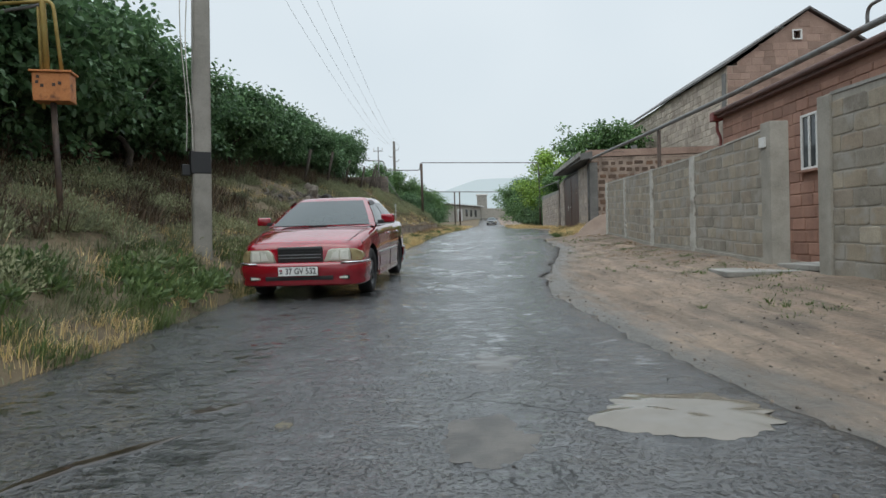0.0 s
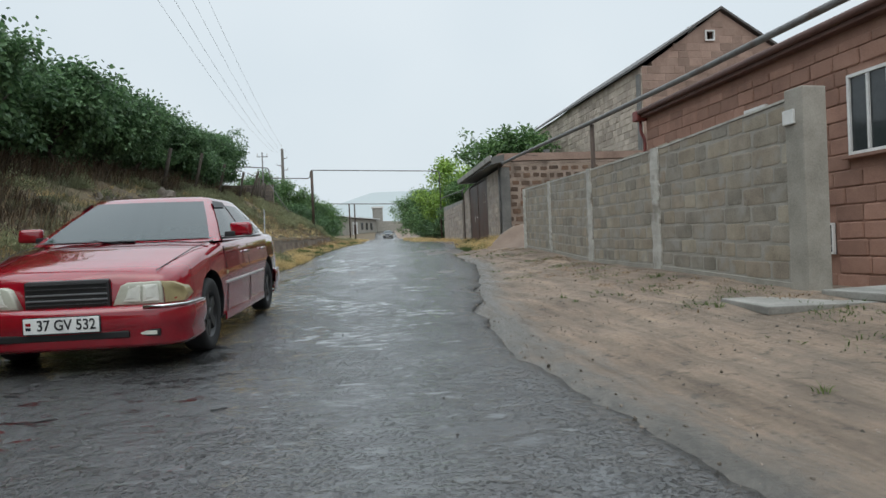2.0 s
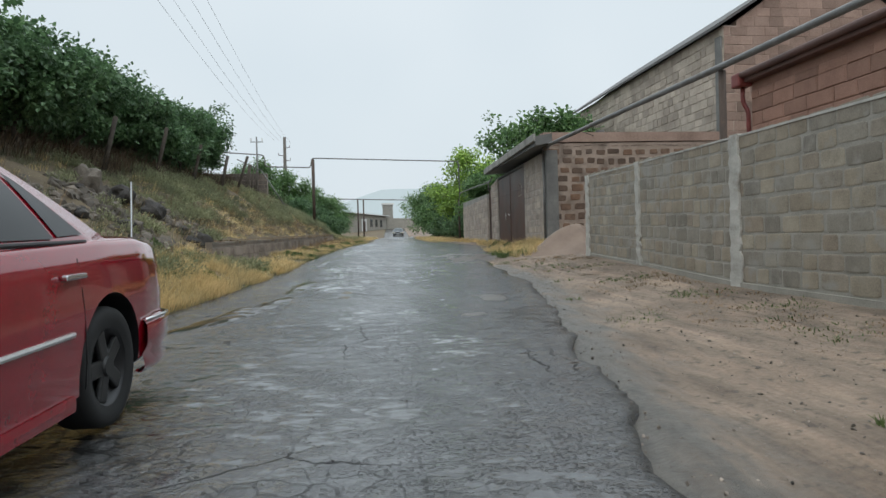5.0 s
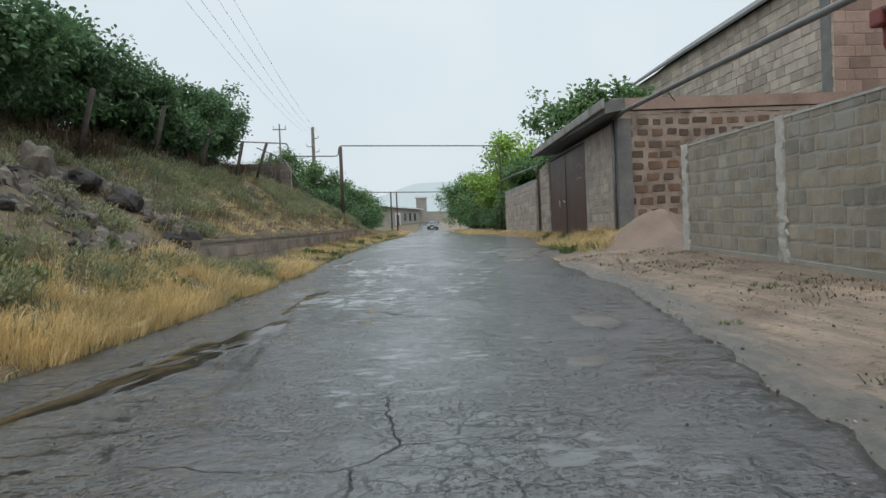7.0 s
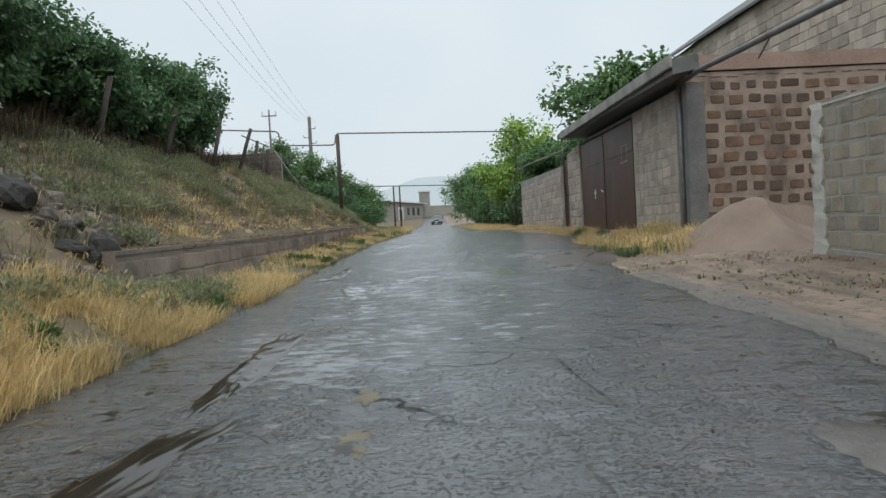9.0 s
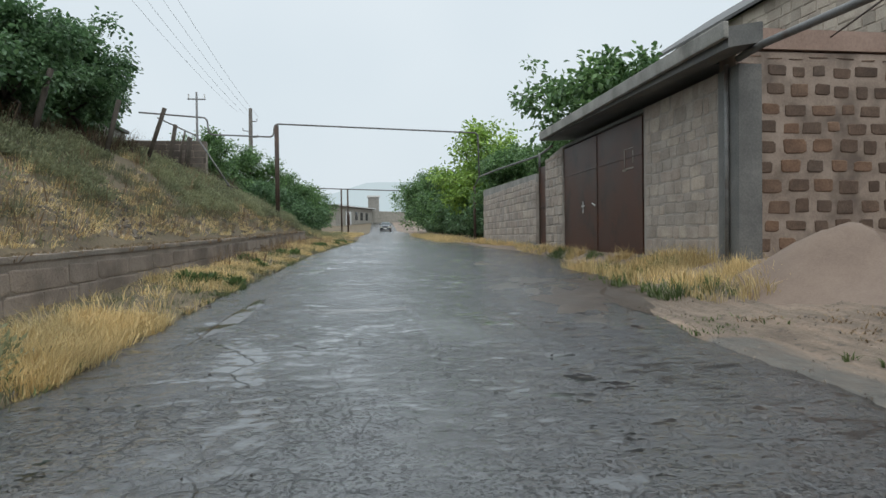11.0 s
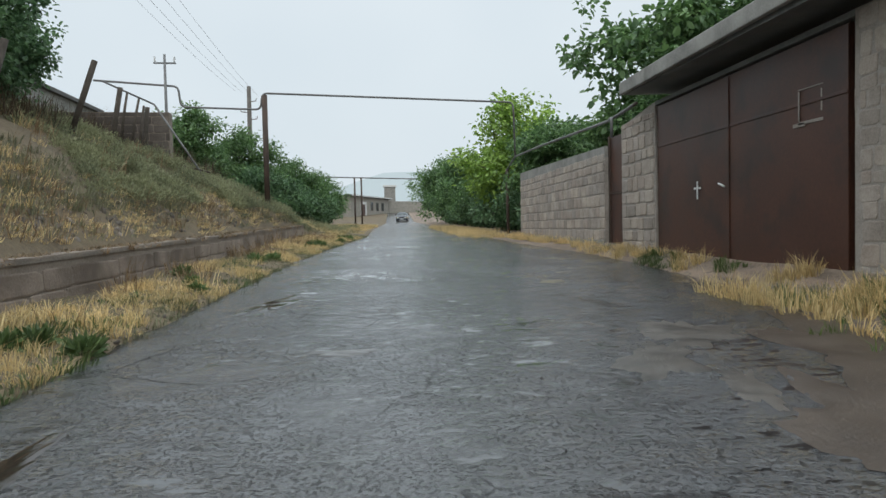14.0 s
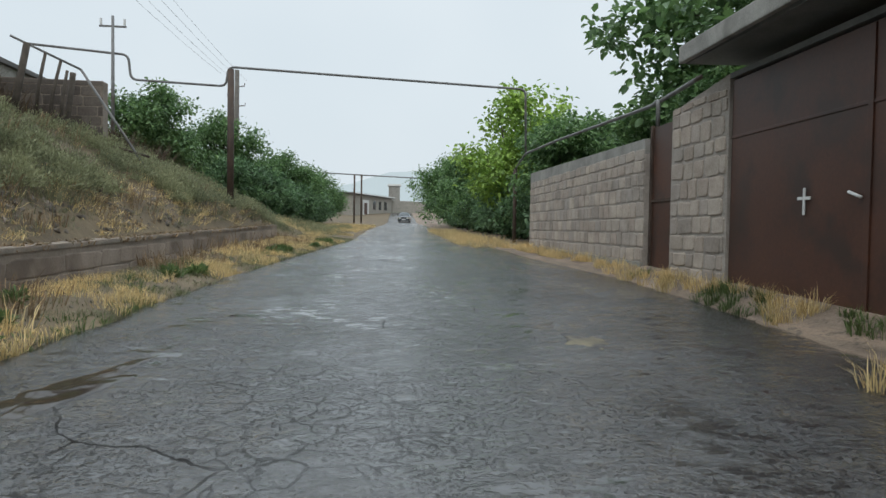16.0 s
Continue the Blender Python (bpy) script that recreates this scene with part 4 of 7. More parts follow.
def garage():
    g = empty("garage", "stone garage with a concrete roof slab and steel gate", "garage")
    top = 3.56
    rub = stone_meshes("rubble_stone", M_RUBBLE, 9, 0.065)
    # front wall: pier of rubble, gate opening, narrow pillar
    slab("front_wall", M_RUBMORTAR, on_front(27.38), on_front(25.1), 0.35, 0.7, 0.7, top, top, g)
    slab("corner_pier", M_DARKCONC, on_front(25.1, 0.01), on_front(24.62, 0.01), 0.3, 0.7, 0.7, top, top, g)
    slab("lintel", M_DARKCONC, on_front(31.75), on_front(27.382), 0.3, 3.5, 3.5, top, top, g)
    slab("pillar_core", M_RUBMORTAR, on_front(33.2), on_front(31.75), 0.35, 0.8, 0.8, 3.38, top, g)
    lay(g, "rubble_stone", rub, on_front(27.33), on_front(25.12), courses(2.2, 1.0, top, 0.28, 0.2, 0.01, 71, 0.5, 0.35), 0.006, None, 0.07, 72, None, 0.15)
    lay(g, "rubble_stone", rub, on_front(33.18), on_front(31.77), courses(1.4, 1.1, 3.42, 0.3, 0.23, 0.014, 73, 0.35, 0.2), 0.016, None, 0.05, 74, None, 0.14)
    # side wall of dark stones in pale mortar
    xs, xe, ys = wall_x(24.7) + 0.05, 10.85, 24.78
    slab("side_wall", M_PINKMORTAR, (xs, ys), (xe, ys), 0.35, 0.6, 0.6, 3.76, 3.8, g)
    dark = stone_meshes("dark_stone", M_DARKSTONE, 7, 0.06)
    lay(g, "dark_stone", dark, (xs, ys), (xe, ys), courses(xe - xs - 0.02, 0.95, 3.74, 0.34, 0.245, 0.085, 75, 0.22, 0.08), 0.012, None, 0.04, 76, None, 0.22)
    slab("side_ring_beam", M_GABLE, (xs - 0.1, ys - 0.03), (xe, ys - 0.03), 0.4, 3.79, 3.82, 4.05, 4.06, g)
    slab("back_wall", M_MORTAR, (xe + 0.01, ys), (xe + 0.01, 32.5), 0.3, 0.6, 0.6, 3.8, 3.6, g)
    slab("north_wall", M_MORTAR, (xe - 0.4, 32.5), (wall_x(32.4) + 0.36, 32.5), 0.3, 0.6, 0.6, 3.5, 3.5, g)
    # roof slab, its front edge hanging over the gate
    v = [(4.86, 24.2, 3.62), (5.14, 32.05, 3.72), (9.55, 32.3, 3.9), (9.55, 25.2, 3.9), (5.3, 25.2, 3.7), (5.3, 24.2, 3.7)]
    tops = [(a, b, c + 0.24) for a, b, c in v]
    mesh_object("roof_slab", v + tops, [(5, 4, 3, 2, 1, 0), (6, 7, 8, 9, 10, 11)] + [(k, (k + 1) % 6, 6 + (k + 1) % 6, 6 + k) for k in range(6)], M_DARKCONC, g)
    part("roof_edge", box_bm((0.07, 7.9, 0.2), (4.955, 28.12, 3.72), -0.035, 0.02), M_CONC, g, "weathered concrete roof edge")
    part("drain_pipe", tube_bm([(wall_x(24.8) - 0.04, 24.85, 1.0), (wall_x(24.8) - 0.04, 24.85, 3.6)], 0.03, 8), M_PIPE, g, smooth=True)
    # gate: two leaves and a fixed panel above them
    gate = part("steel_gate", box_bm((0.04, 4.2, 2.42), (wall_x(29.6) + 0.07, 29.6, 1.06), -0.033), M_RUSTGATE, g, "brown red painted double steel gate, closed")
    for k, (ya, yb) in enumerate(((27.5, 29.6), (29.63, 31.72))):
        for z0, z1 in ((1.1, 2.82), (2.85, 3.47)):
            y = (ya + yb) / 2
            part("gate_panel", box_bm((0.02, yb - ya, z1 - z0), (wall_x(y) + 0.035, y, z0), -0.033, 0.004), M_RUSTGATE, gate)
        part("gate_bar", box_bm((0.026, yb - ya, 0.035), (wall_x(y) + 0.028, y, 2.818), -0.033, 0.006), M_RUSTGATE, gate)
    part("cover_strip", box_bm((0.012, 0.06, 2.36), (wall_x(29.6) + 0.018, 29.62, 1.1), -0.033, 0.002), M_RUSTGATE, gate)
    xg = wall_x(30.15) + 0.014
    part("painted_cross", box_bm((0.012, 0.028, 0.25), (xg, 30.4, 1.94), -0.033, 0.003, None, box_bm((0.012, 0.17, 0.028), (xg, 30.4, 2.08))), M_WHITE, gate, "white metal cross")
    part("handle", tube_bm([(wall_x(29.7) - 0.01, 29.66, 2.07), (wall_x(29.7) - 0.01, 29.8, 2.12)], 0.014, 8), M_WHITE, gate, "pale steel handle", smooth=True)
    xf = wall_x(28.1) + 0.017
    for a, b, c, d in ((27.85, 28.22, 2.62, 2.65), (27.85, 28.22, 2.98, 2.99), (28.2, 28.22, 2.66, 2.97), (27.86, 27.88, 2.72, 2.94), (28.12, 28.3, 2.6, 2.64)):
        part("paint_mark", box_bm((0.008, b - a, d - c), (xf, (a + b) / 2, c)), M_RUBMORTAR, gate, "worn pale paint mark")
    return g



garage()


# ---- stone wall with a door, beyond the garage ----
def stone_wall():
    w = empty("wall_northeast", "pale squared stone wall with a cement top", "wall", kind="structure")
    a, b = on_front(41.75), on_front(34.1)
    length = math.hypot(a[0] - b[0], a[1] - b[1])
    slab("core", M_RUBMORTAR, a, b, 0.3, 0.9, 0.85, 3.02, 2.93, w)
    slab("cement_top", M_CONC, (a[0] - 0.004, a[1]), (b[0] - 0.004, b[1]), 0.31, 3.024, 2.934, 3.27, 3.15, w)
    slab("plinth", M_CONC, (a[0] - 0.04, a[1]), (b[0] - 0.04, b[1]), 0.045, 0.9, 0.85, 1.36, 1.3, w)
    stones = [s for s in courses(length, 1.3, 3.02, 0.3, 0.22, 0.014, 81, 0.35, 0.16) if not (3.35 < s[0] < 3.62 and 2.2 < s[1] < 2.55)]
    lay(w, "squared_stone", stone_meshes("squared_stone", M_RUBBLE, 9, 0.055), a, b, stones, 0.014, None, 0.04, 82, None, 0.12)
    slab("end_face", M_RUBMORTAR, (a[0] + 0.3, a[1] + 0.003), (a[0], a[1] + 0.003), 0.003, 1.0, 1.0, 3.2, 3.2, w)
    # the narrow steel door between pillar and wall
    d = part("door_1", box_bm((0.04, 0.86, 2.1), (wall_x(33.65) + 0.12, 33.65, 1.2), -0.033), M_RUSTGATE, None, "narrow rusty brown steel door, closed")
    tagged(d, "narrow rusty brown steel door, closed", "door", kind="structure")
    part("door_frame", box_bm((0.06, 0.05, 2.15), (wall_x(33.23) + 0.1, 33.24, 1.18)), M_RUST, d)
    part("door_frame", box_bm((0.06, 0.05, 2.15), (wall_x(34.06) + 0.1, 34.06, 1.18)), M_RUST, d)
    part("door_bar", box_bm((0.02, 0.76, 0.04), (wall_x(33.65) + 0.09, 33.65, 2.2), -0.033), M_RUST, d)


stone_wall()


# ---- gas pipe portal over the road ----
def portal():
    p = empty("gas_portal", "grey steel gas pipe bridging the road on posts", "pipe")
    y = 41.5
    line = bend([(-6.6, y, 6.02), (-4.3, y, 5.86), (-4.24, y, 5.27), (-2.0, y, 5.2), (-1.94, y, 5.68), (5.62, y + 0.1, 5.46), (5.66, y + 0.1, 3.75)], 0.16)
    part("pipe_run", tube_bm(line, 0.03, 8), M_PIPE, p, smooth=True)
    part("post", tube_bm([(-1.88, y, ground_z(-1.9, y) - 0.3), (-1.88, y, 5.62)], 0.08, 10), M_RUST, p, "rusty round steel post", smooth=True)
    low = [(wall_x(33) - 0.15, 32.2, 3.62), (wall_x(34) + 0.05, 34.0, 3.62), (5.6, 38.5, 3.72), (5.66, 41.6, 3.78), (6.1, 44.6, 3.66), (6.5, 47.3, 3.2), (7.2, 51.0, 2.2)]
    part("low_pipe", tube_bm(bend(low, 0.4), 0.03, 8), M_PIPE, p, smooth=True)
    part("post", tube_bm([(6.05, 44.4, 1.0), (6.05, 44.4, 3.64)], 0.06, 8), M_RUST, p, "rusty steel pipe post", smooth=True)
    part("elbow", tube_bm(bend([(wall_x(34) + 0.05, 34.0, 3.62), (wall_x(34) - 0.05, 33.6, 3.62), (wall_x(34) - 0.05, 33.6, 3.25)], 0.1), 0.03, 8), M_PIPE, p, smooth=True)
    far = empty("far_gas_portal", "distant grey gas pipe portal across the road", "pipe")
    for x in (0.42, 1.12):
        part("post", tube_bm([(x, 90, ground_z(x, 90) - 0.3), (x, 90, 7.0)], 0.09, 8), M_RUST, far, smooth=True)
    part("pipe_run", tube_bm(bend([(0.6, 90, 7.0), (13.5, 90, 6.6), (13.6, 90, 2.0)], 0.3), 0.06, 8), M_PIPE, far, smooth=True)
    part("pipe_run", tube_bm([(0.6, 90, 7.0), (-8, 90, 7.3)], 0.06, 8), M_PIPE, far, smooth=True)


portal()


# ---- retaining wall at the foot of the bank ----
def retaining_wall():
    w = empty("retaining_wall", "low weathered retaining wall of large blocks", "wall", kind="structure")
    ya, yb = 20.6, 43.8
    for k in range(8):
        y0, y1 = ya + (yb - ya) * k / 8, ya + (yb - ya) * (k + 1) / 8
        a, b = (bank_wall_x(y0), y0), (bank_wall_x(y1), y1)
        slab("core", M_RETMORTAR, a, b, 0.3, road_z(y0) - 0.2, road_z(y1) - 0.2, bank_wall_top(y0), bank_wall_top(y1), w)
        slab("coping", M_RET, (a[0] + 0.012, a[1]), (b[0] + 0.012, b[1]), 0.32, bank_wall_top(y0) - 0.05, bank_wall_top(y1) - 0.05, bank_wall_top(y0) - 0.012, bank_wall_top(y1) - 0.012, w)
    a, b = (bank_wall_x(ya), ya), (bank_wall_x(yb), yb)
    length = math.hypot(a[0] - b[0], a[1] - b[1])
    lay(w, "wall_block", stone_meshes("wall_block", M_RETBLOCK, 6, 0.05), a, b, courses(length, 0.02, 0.69, 0.8, 0.22, 0.012, 91, 0.35, 0.2), 0.01, lambda u: bank_wall_top(ya + u * (yb - ya) / length) - 0.73, 0.012, 92)


M_RET = surface("weathered_coping", (0.12, 0.1, 0.08), (0.2, 0.17, 0.138), (0.29, 0.25, 0.205), 2.0, 40.0, (0.8, 1.0), 0.8, 0.02)
M_RETBLOCK = surface("weathered_block", (0.16, 0.123, 0.096), (0.26, 0.206, 0.164), (0.36, 0.294, 0.24), 2.2, 40.0, (0.8, 1.0), 0.9, 0.02, rand="object", rand_amount=0.12, stain=((0.13, 0.1, 0.078), 0.9, 0.5, 0.66))
M_RETMORTAR = surface("dirty_mortar", (0.13, 0.105, 0.083), (0.21, 0.172, 0.138), (0.29, 0.24, 0.196), 2.0, 40.0, (0.85, 1.0), 0.8, 0.016)
retaining_wall()

# ---- cars ----
M_REDPAINT = plain("red_car_paint", (0.24, 0.003, 0.012), 0.12, 0.0, 1.0)
M_DARKPAINT = plain("dark_blue_car_paint", (0.02, 0.026, 0.035), 0.25, 0.0, 0.6)
M_TYRE = plain("tyre_rubber", (0.014, 0.014, 0.014), 0.75)
M_RIM = plain("dull_alloy", (0.06, 0.06, 0.06), 0.45, 0.7)
M_CHROME = plain("chrome", (0.62, 0.62, 0.62), 0.18, 1.0)
M_BLACK = plain("black_plastic", (0.012, 0.012, 0.013), 0.45)
M_LAMP = plain("pale_lamp_glass", (0.42, 0.42, 0.35), 0.08)
M_LAMPIN = plain("lamp_reflector", (0.6, 0.6, 0.54), 0.12)
M_AMBER = plain("amber_plastic", (0.3, 0.25, 0.13), 0.12)
M_CARGLASS = plain("car_glass", (0.03, 0.041, 0.04), 0.05)
M_TINT = plain("tinted_car_glass", (0.008, 0.01, 0.01), 0.05)
M_GRILLE = plain("grey_grille_bar", (0.2, 0.2, 0.21), 0.3, 0.5)
M_STRIP = plain("bright_trim", (0.55, 0.54, 0.53), 0.35, 0.3)
M_PLATE = plain("white_plate", (0.68, 0.68, 0.66), 0.4)

STATIONS = [(2.13, 0.68, 0.30, 0.64, 0.695), (2.09, 0.75, 0.26, 0.685, 0.745), (2.0, 0.8, 0.22, 0.72, 0.785), (1.85, 0.825, 0.2, 0.755, 0.825), (1.5, 0.845, 0.2, 0.83, 0.9), (0.95, 0.855, 0.19, 0.9, 0.965),
            (0.3, 0.86, 0.18, 0.925, 0.965), (-0.6, 0.86, 0.18, 0.94, 0.98), (-1.3, 0.855, 0.2, 0.945, 1.0), (-1.8, 0.84, 0.22, 0.94, 0.99), (-2.08, 0.81, 0.28, 0.91, 0.965), (-2.17, 0.76, 0.32, 0.88, 0.93)]
FRONT_AXLE, REAR_AXLE, TYRE_R = 1.4, -1.29, 0.31


def body_at(x):
    xs = [s[0] for s in STATIONS][::-1]
    return [float(np.interp(x, xs, [s[k] for s in STATIONS][::-1])) for k in range(1, 5)]


def body_ring(x):
    w, zb, zs, zc = body_at(x)
    half = [(0, zb), (w * 0.55, zb), (w * 0.9, zb + 0.01), (w * 0.975, zb + 0.06), (w * 0.992, zb + 0.3 * (zs - zb)), (w, zb + 0.52 * (zs - zb)), (w * 0.998, zb + 0.6 * (zs - zb)),
            (w * 0.985, zb + 0.8 * (zs - zb)), (w * 0.962, zs - 0.02), (w * 0.93, zs + 0.2 * (zc - zs)), (w * 0.86, zs + 0.55 * (zc - zs)), (w * 0.5, zc - 0.006), (0, zc)]
    return half + [(-y, z) for y, z in half[-2:0:-1]]


def cabin_lines(h):
    """Front x, rear x, half width and height at the height share h between the belt and the roof."""
    return 1.03 - 0.74 * h - 0.05 * h * h, -1.44 + 0.6 * h + 0.08 * h * h, 0.81 - 0.19 * h - 0.06 * h * h, 0.93 + 0.425 * h


def cabin_side(x, h, s, out=0.0):
    xf, xr, w, z = cabin_lines(h)
    u = (xf - x) / (xf - xr)
    taper = 0.05 * max(0, abs(u - 0.45) - 0.25)
    return (x, s * (w - taper + out), z + out * 0.3)


def cabin_front(v, h, out=0.0):
    xf, xr, w, z = cabin_lines(h)
    return (xf + 0.1 * (1 - v * v) + out, v * (w - 0.0125), z + out * 0.5)


def cabin_rear(v, h, out=0.0):
    xf, xr, w, z = cabin_lines(h)
    return (xr - 0.08 * (1 - v * v) - out, v * (w - 0.015), z + out * 0.5)


def pane_bm(place, corners, n=6):
    """A curved pane over four corners of the cabin's own measures; place() sets a corner on the cabin's skin."""
    bm = bmesh.new()
    grid = []
    (a0, a1), (b0, b1), (c0, c1), (d0, d1) = corners
    for i in range(n + 1):
        s = i / n
        row = []
        for j in range(n + 1):
            r = j / n
            p = (a0 + (b0 - a0) * r) * (1 - s) + (d0 + (c0 - d0) * r) * s
            q = (a1 + (b1 - a1) * r) * (1 - s) + (d1 + (c1 - d1) * r) * s
            row.append(bm.verts.new(place(p, q)))
        grid.append(row)
    for i in range(n):
        for j in range(n):
            bm.faces.new((grid[i][j], grid[i][j + 1], grid[i + 1][j + 1], grid[i + 1][j]))
    return bm


def strip_bm(points, width, height, out):
    """A flat trim strip along points on a body side; out: sideways direction sign."""
    bm = bmesh.new()
    rings = []
    for x, y, z in points:
        rings.append([bm.verts.new((x, y + out * a, z + b)) for a, b in ((-0.004, -height / 2), (width * 0.7, -height / 2), (width, 0), (width * 0.7, height / 2), (-0.004, height / 2))])
    for a, b in zip(rings, rings[1:]):
        for k in range(5):
            bm.faces.new((a[k], a[(k + 1) % 5], b[(k + 1) % 5], b[k]))
    bm.faces.new(rings[0]), bm.faces.new(rings[-1][::-1])
    return bm


def lamp_bm(outline, s, out=0.0):
    """A lamp glass on the rounded corner of the nose: its outline seen from the front, carried back into the body."""
    bm = bmesh.new()
    front = lambda y: 2.186 - 0.28 * (y - 0.3) ** 2 - 1.5 * max(0, y - 0.68) ** 1.5 + out
    mid_y, mid_z = sum(p[0] for p in outline) / len(outline), sum(p[1] for p in outline) / len(outline)
    rings = []
    for dx, k in ((-0.14, 1.0), (-0.008, 1.0), (0.0, 0.97), (0.002, 0.9), (0.004, 0.5)):
        rings.append([bm.verts.new((front(y) + dx, s * (mid_y + (y - mid_y) * k), mid_z + (z - mid_z) * k)) for y, z in outline])
    for a, b in zip(rings, rings[1:]):
        for k in range(len(outline)):
            bm.faces.new((a[k], a[(k + 1) % len(outline)], b[(k + 1) % len(outline)], b[k]))
    bm.faces.new(rings[-1])
    return bm


def wheel(car, x, s):
    """Tyre, rim and spokes."""
    bm = bmesh.new()
    profile = [(0.085, 0.2), (0.095, 0.235), (0.1, 0.27), (0.088, 0.3), (0.06, TYRE_R), (-0.06, TYRE_R), (-0.088, 0.3), (-0.1, 0.2)]
    n = 32
    rings = [[bm.verts.new((r * math.cos(2 * math.pi * k / n), s * y, r * math.sin(2 * math.pi * k / n))) for k in range(n)] for y, r in profile]
    for a, b in zip(rings, rings[1:]):
        for k in range(n):
            bm.faces.new((a[k], a[(k + 1) % n], b[(k + 1) % n], b[k]))
    bm.transform(Matrix.Translation((x, s * 0.735, TYRE_R)))
    tyre = part("tyre", bm, M_TYRE, car, "dirty black tyre", True)
    bm = bmesh.new()
    profile = [(0.084, 0.205), (0.075, 0.19), (0.045, 0.18), (0.03, 0.05)]
    rings = [[bm.verts.new((r * math.cos(2 * math.pi * k / n), s * y, r * math.sin(2 * math.pi * k / n))) for k in range(n)] for y, r in profile]
    for a, b in zip(rings, rings[1:]):
        for k in range(n):
            bm.faces.new((a[k], a[(k + 1) % n], b[(k + 1) % n], b[k]))
    bm.faces.new(rings[-1])
    bm.transform(Matrix.Translation((x, s * 0.735, TYRE_R)))
    part("rim", bm, M_BLACK, tyre, "", True)
    for k in range(5):
        bm = box_bm((0.085, 0.03, 0.185), (0, 0, 0.0), 0, 0.012)
        bm.transform(Matrix.Translation((x, s * 0.795, TYRE_R)) @ Matrix.Rotation(2 * math.pi * k / 5 + 0.3, 4, "Y"))
        part("spoke", bm, M_RIM, tyre)
    bm = bmesh.new()
    bmesh.ops.create_cone(bm, cap_ends=True, segments=20, radius1=0.06, radius2=0.05, depth=0.03, matrix=Matrix.Translation((x, s * 0.808, TYRE_R)) @ Matrix.Rotation(-s * math.pi / 2, 4, "X"))
    part("hub_cap", bm, M_RIM, tyre)


def sedan(label, paint, plate_text, m):
    car = empty("car", label, "car")
    # lower body with wheel arches cut out
    xs = sorted({*[s[0] for s in STATIONS], *np.round(np.arange(-2.1, 2.1, 0.1), 3)}, reverse=True)
    rings = [[(x, y, z) for y, z in body_ring(x)] for x in xs]
    c = len(rings[0])
    verts = [p for r in rings for p in r]
    faces = [(i * c + k, i * c + (k + 1) % c, (i + 1) * c + (k + 1) % c, (i + 1) * c + k) for i in range(len(rings) - 1) for k in range(c)]
    faces += [tuple(range(c))[::-1], tuple((len(rings) - 1) * c + k for k in range(c))]
    shell = mesh_object("body", verts, faces, paint)
    cutters = []
    for x in (FRONT_AXLE, REAR_AXLE):
        for s in (1, -1):
            bm = bmesh.new()
            bmesh.ops.create_cone(bm, cap_ends=True, segments=40, radius1=0.365, radius2=0.365, depth=0.4, matrix=Matrix.Translation((x, s * 0.8, TYRE_R + 0.015)) @ Matrix.Rotation(math.pi / 2, 4, "X"))
            cutters.append(part("cutter", bm, M_BLACK))
            mod = shell.modifiers.new("arch", "BOOLEAN")
            mod.object, mod.operation, mod.solver = cutters[-1], "DIFFERENCE", "EXACT"
    bpy.context.view_layer.update()
    me = bpy.data.meshes.new_from_object(shell.evaluated_get(bpy.context.evaluated_depsgraph_get()))
    me.materials.clear()
    me.materials.append(paint)
    me.materials.append(M_BLACK)
    for poly in me.polygons:
        ctr = poly.center
        inside = any(math.hypot(ctr.x - x, ctr.z - TYRE_R - 0.015) < 0.3645 for x in (FRONT_AXLE, REAR_AXLE)) and abs(ctr.y) < 0.83
        poly.material_index = 1 if inside or (poly.normal.z < -0.7) else 0
        poly.use_smooth = True
    shell.modifiers.clear()
    shell.data = me
    me.set_sharp_from_angle(angle=radians(38))
    for ob in cutters:
        bpy.data.objects.remove(ob)
    shell.parent = car
    # cabin shell
    bm = bmesh.new()
    rings = []
    hs = [0, 0.15, 0.3, 0.45, 0.6, 0.75, 0.88, 0.95, 1.0]
    for h in hs:
        xf, xr, w, z = cabin_lines(h)
        ring = [cabin_front(v, h) for v in np.linspace(-1, 1, 9)]
        ring += [cabin_side(x, h, 1) for x in np.linspace(xf, xr, 11)[1:-1]]
        ring += [cabin_rear(v, h) for v in np.linspace(1, -1, 9)]
        ring += [cabin_side(x, h, -1) for x in np.linspace(xr, xf, 11)[1:-1]]
        rings.append(ring)
    for k, (sx, dz) in enumerate(((0.93, 0.018), (0.75, 0.032), (0.4, 0.042))):
        top = rings[8]
        cx = sum(p[0] for p in top) / len(top)
        rings.append([(cx + (p[0] - cx) * sx, p[1] * sx, p[2] + dz) for p in top])
    vr = [[bm.verts.new(p) for p in r] for r in rings]
    n = len(vr[0])
    for a, b in zip(vr, vr[1:]):
        for k in range(n):
            bm.faces.new((a[k], a[(k + 1) % n], b[(k + 1) % n], b[k]))
    bm.faces.new(vr[-1])
    part("cabin", bm, paint, car, "painted roof and pillars", True)
    part("windscreen", pane_bm(lambda v, h: cabin_front(v, h, 0.008), ((-0.93, 0.06), (0.93, 0.06), (0.9, 0.93), (-0.9, 0.93)), 8), M_CARGLASS, car, "greenish windscreen", True)
    part("rear_window", pane_bm(lambda v, h: cabin_rear(v, h, 0.008), ((-0.88, 0.16), (0.88, 0.16), (0.85, 0.9), (-0.85, 0.9)), 8), M_TINT, car, "dark rear window", True)
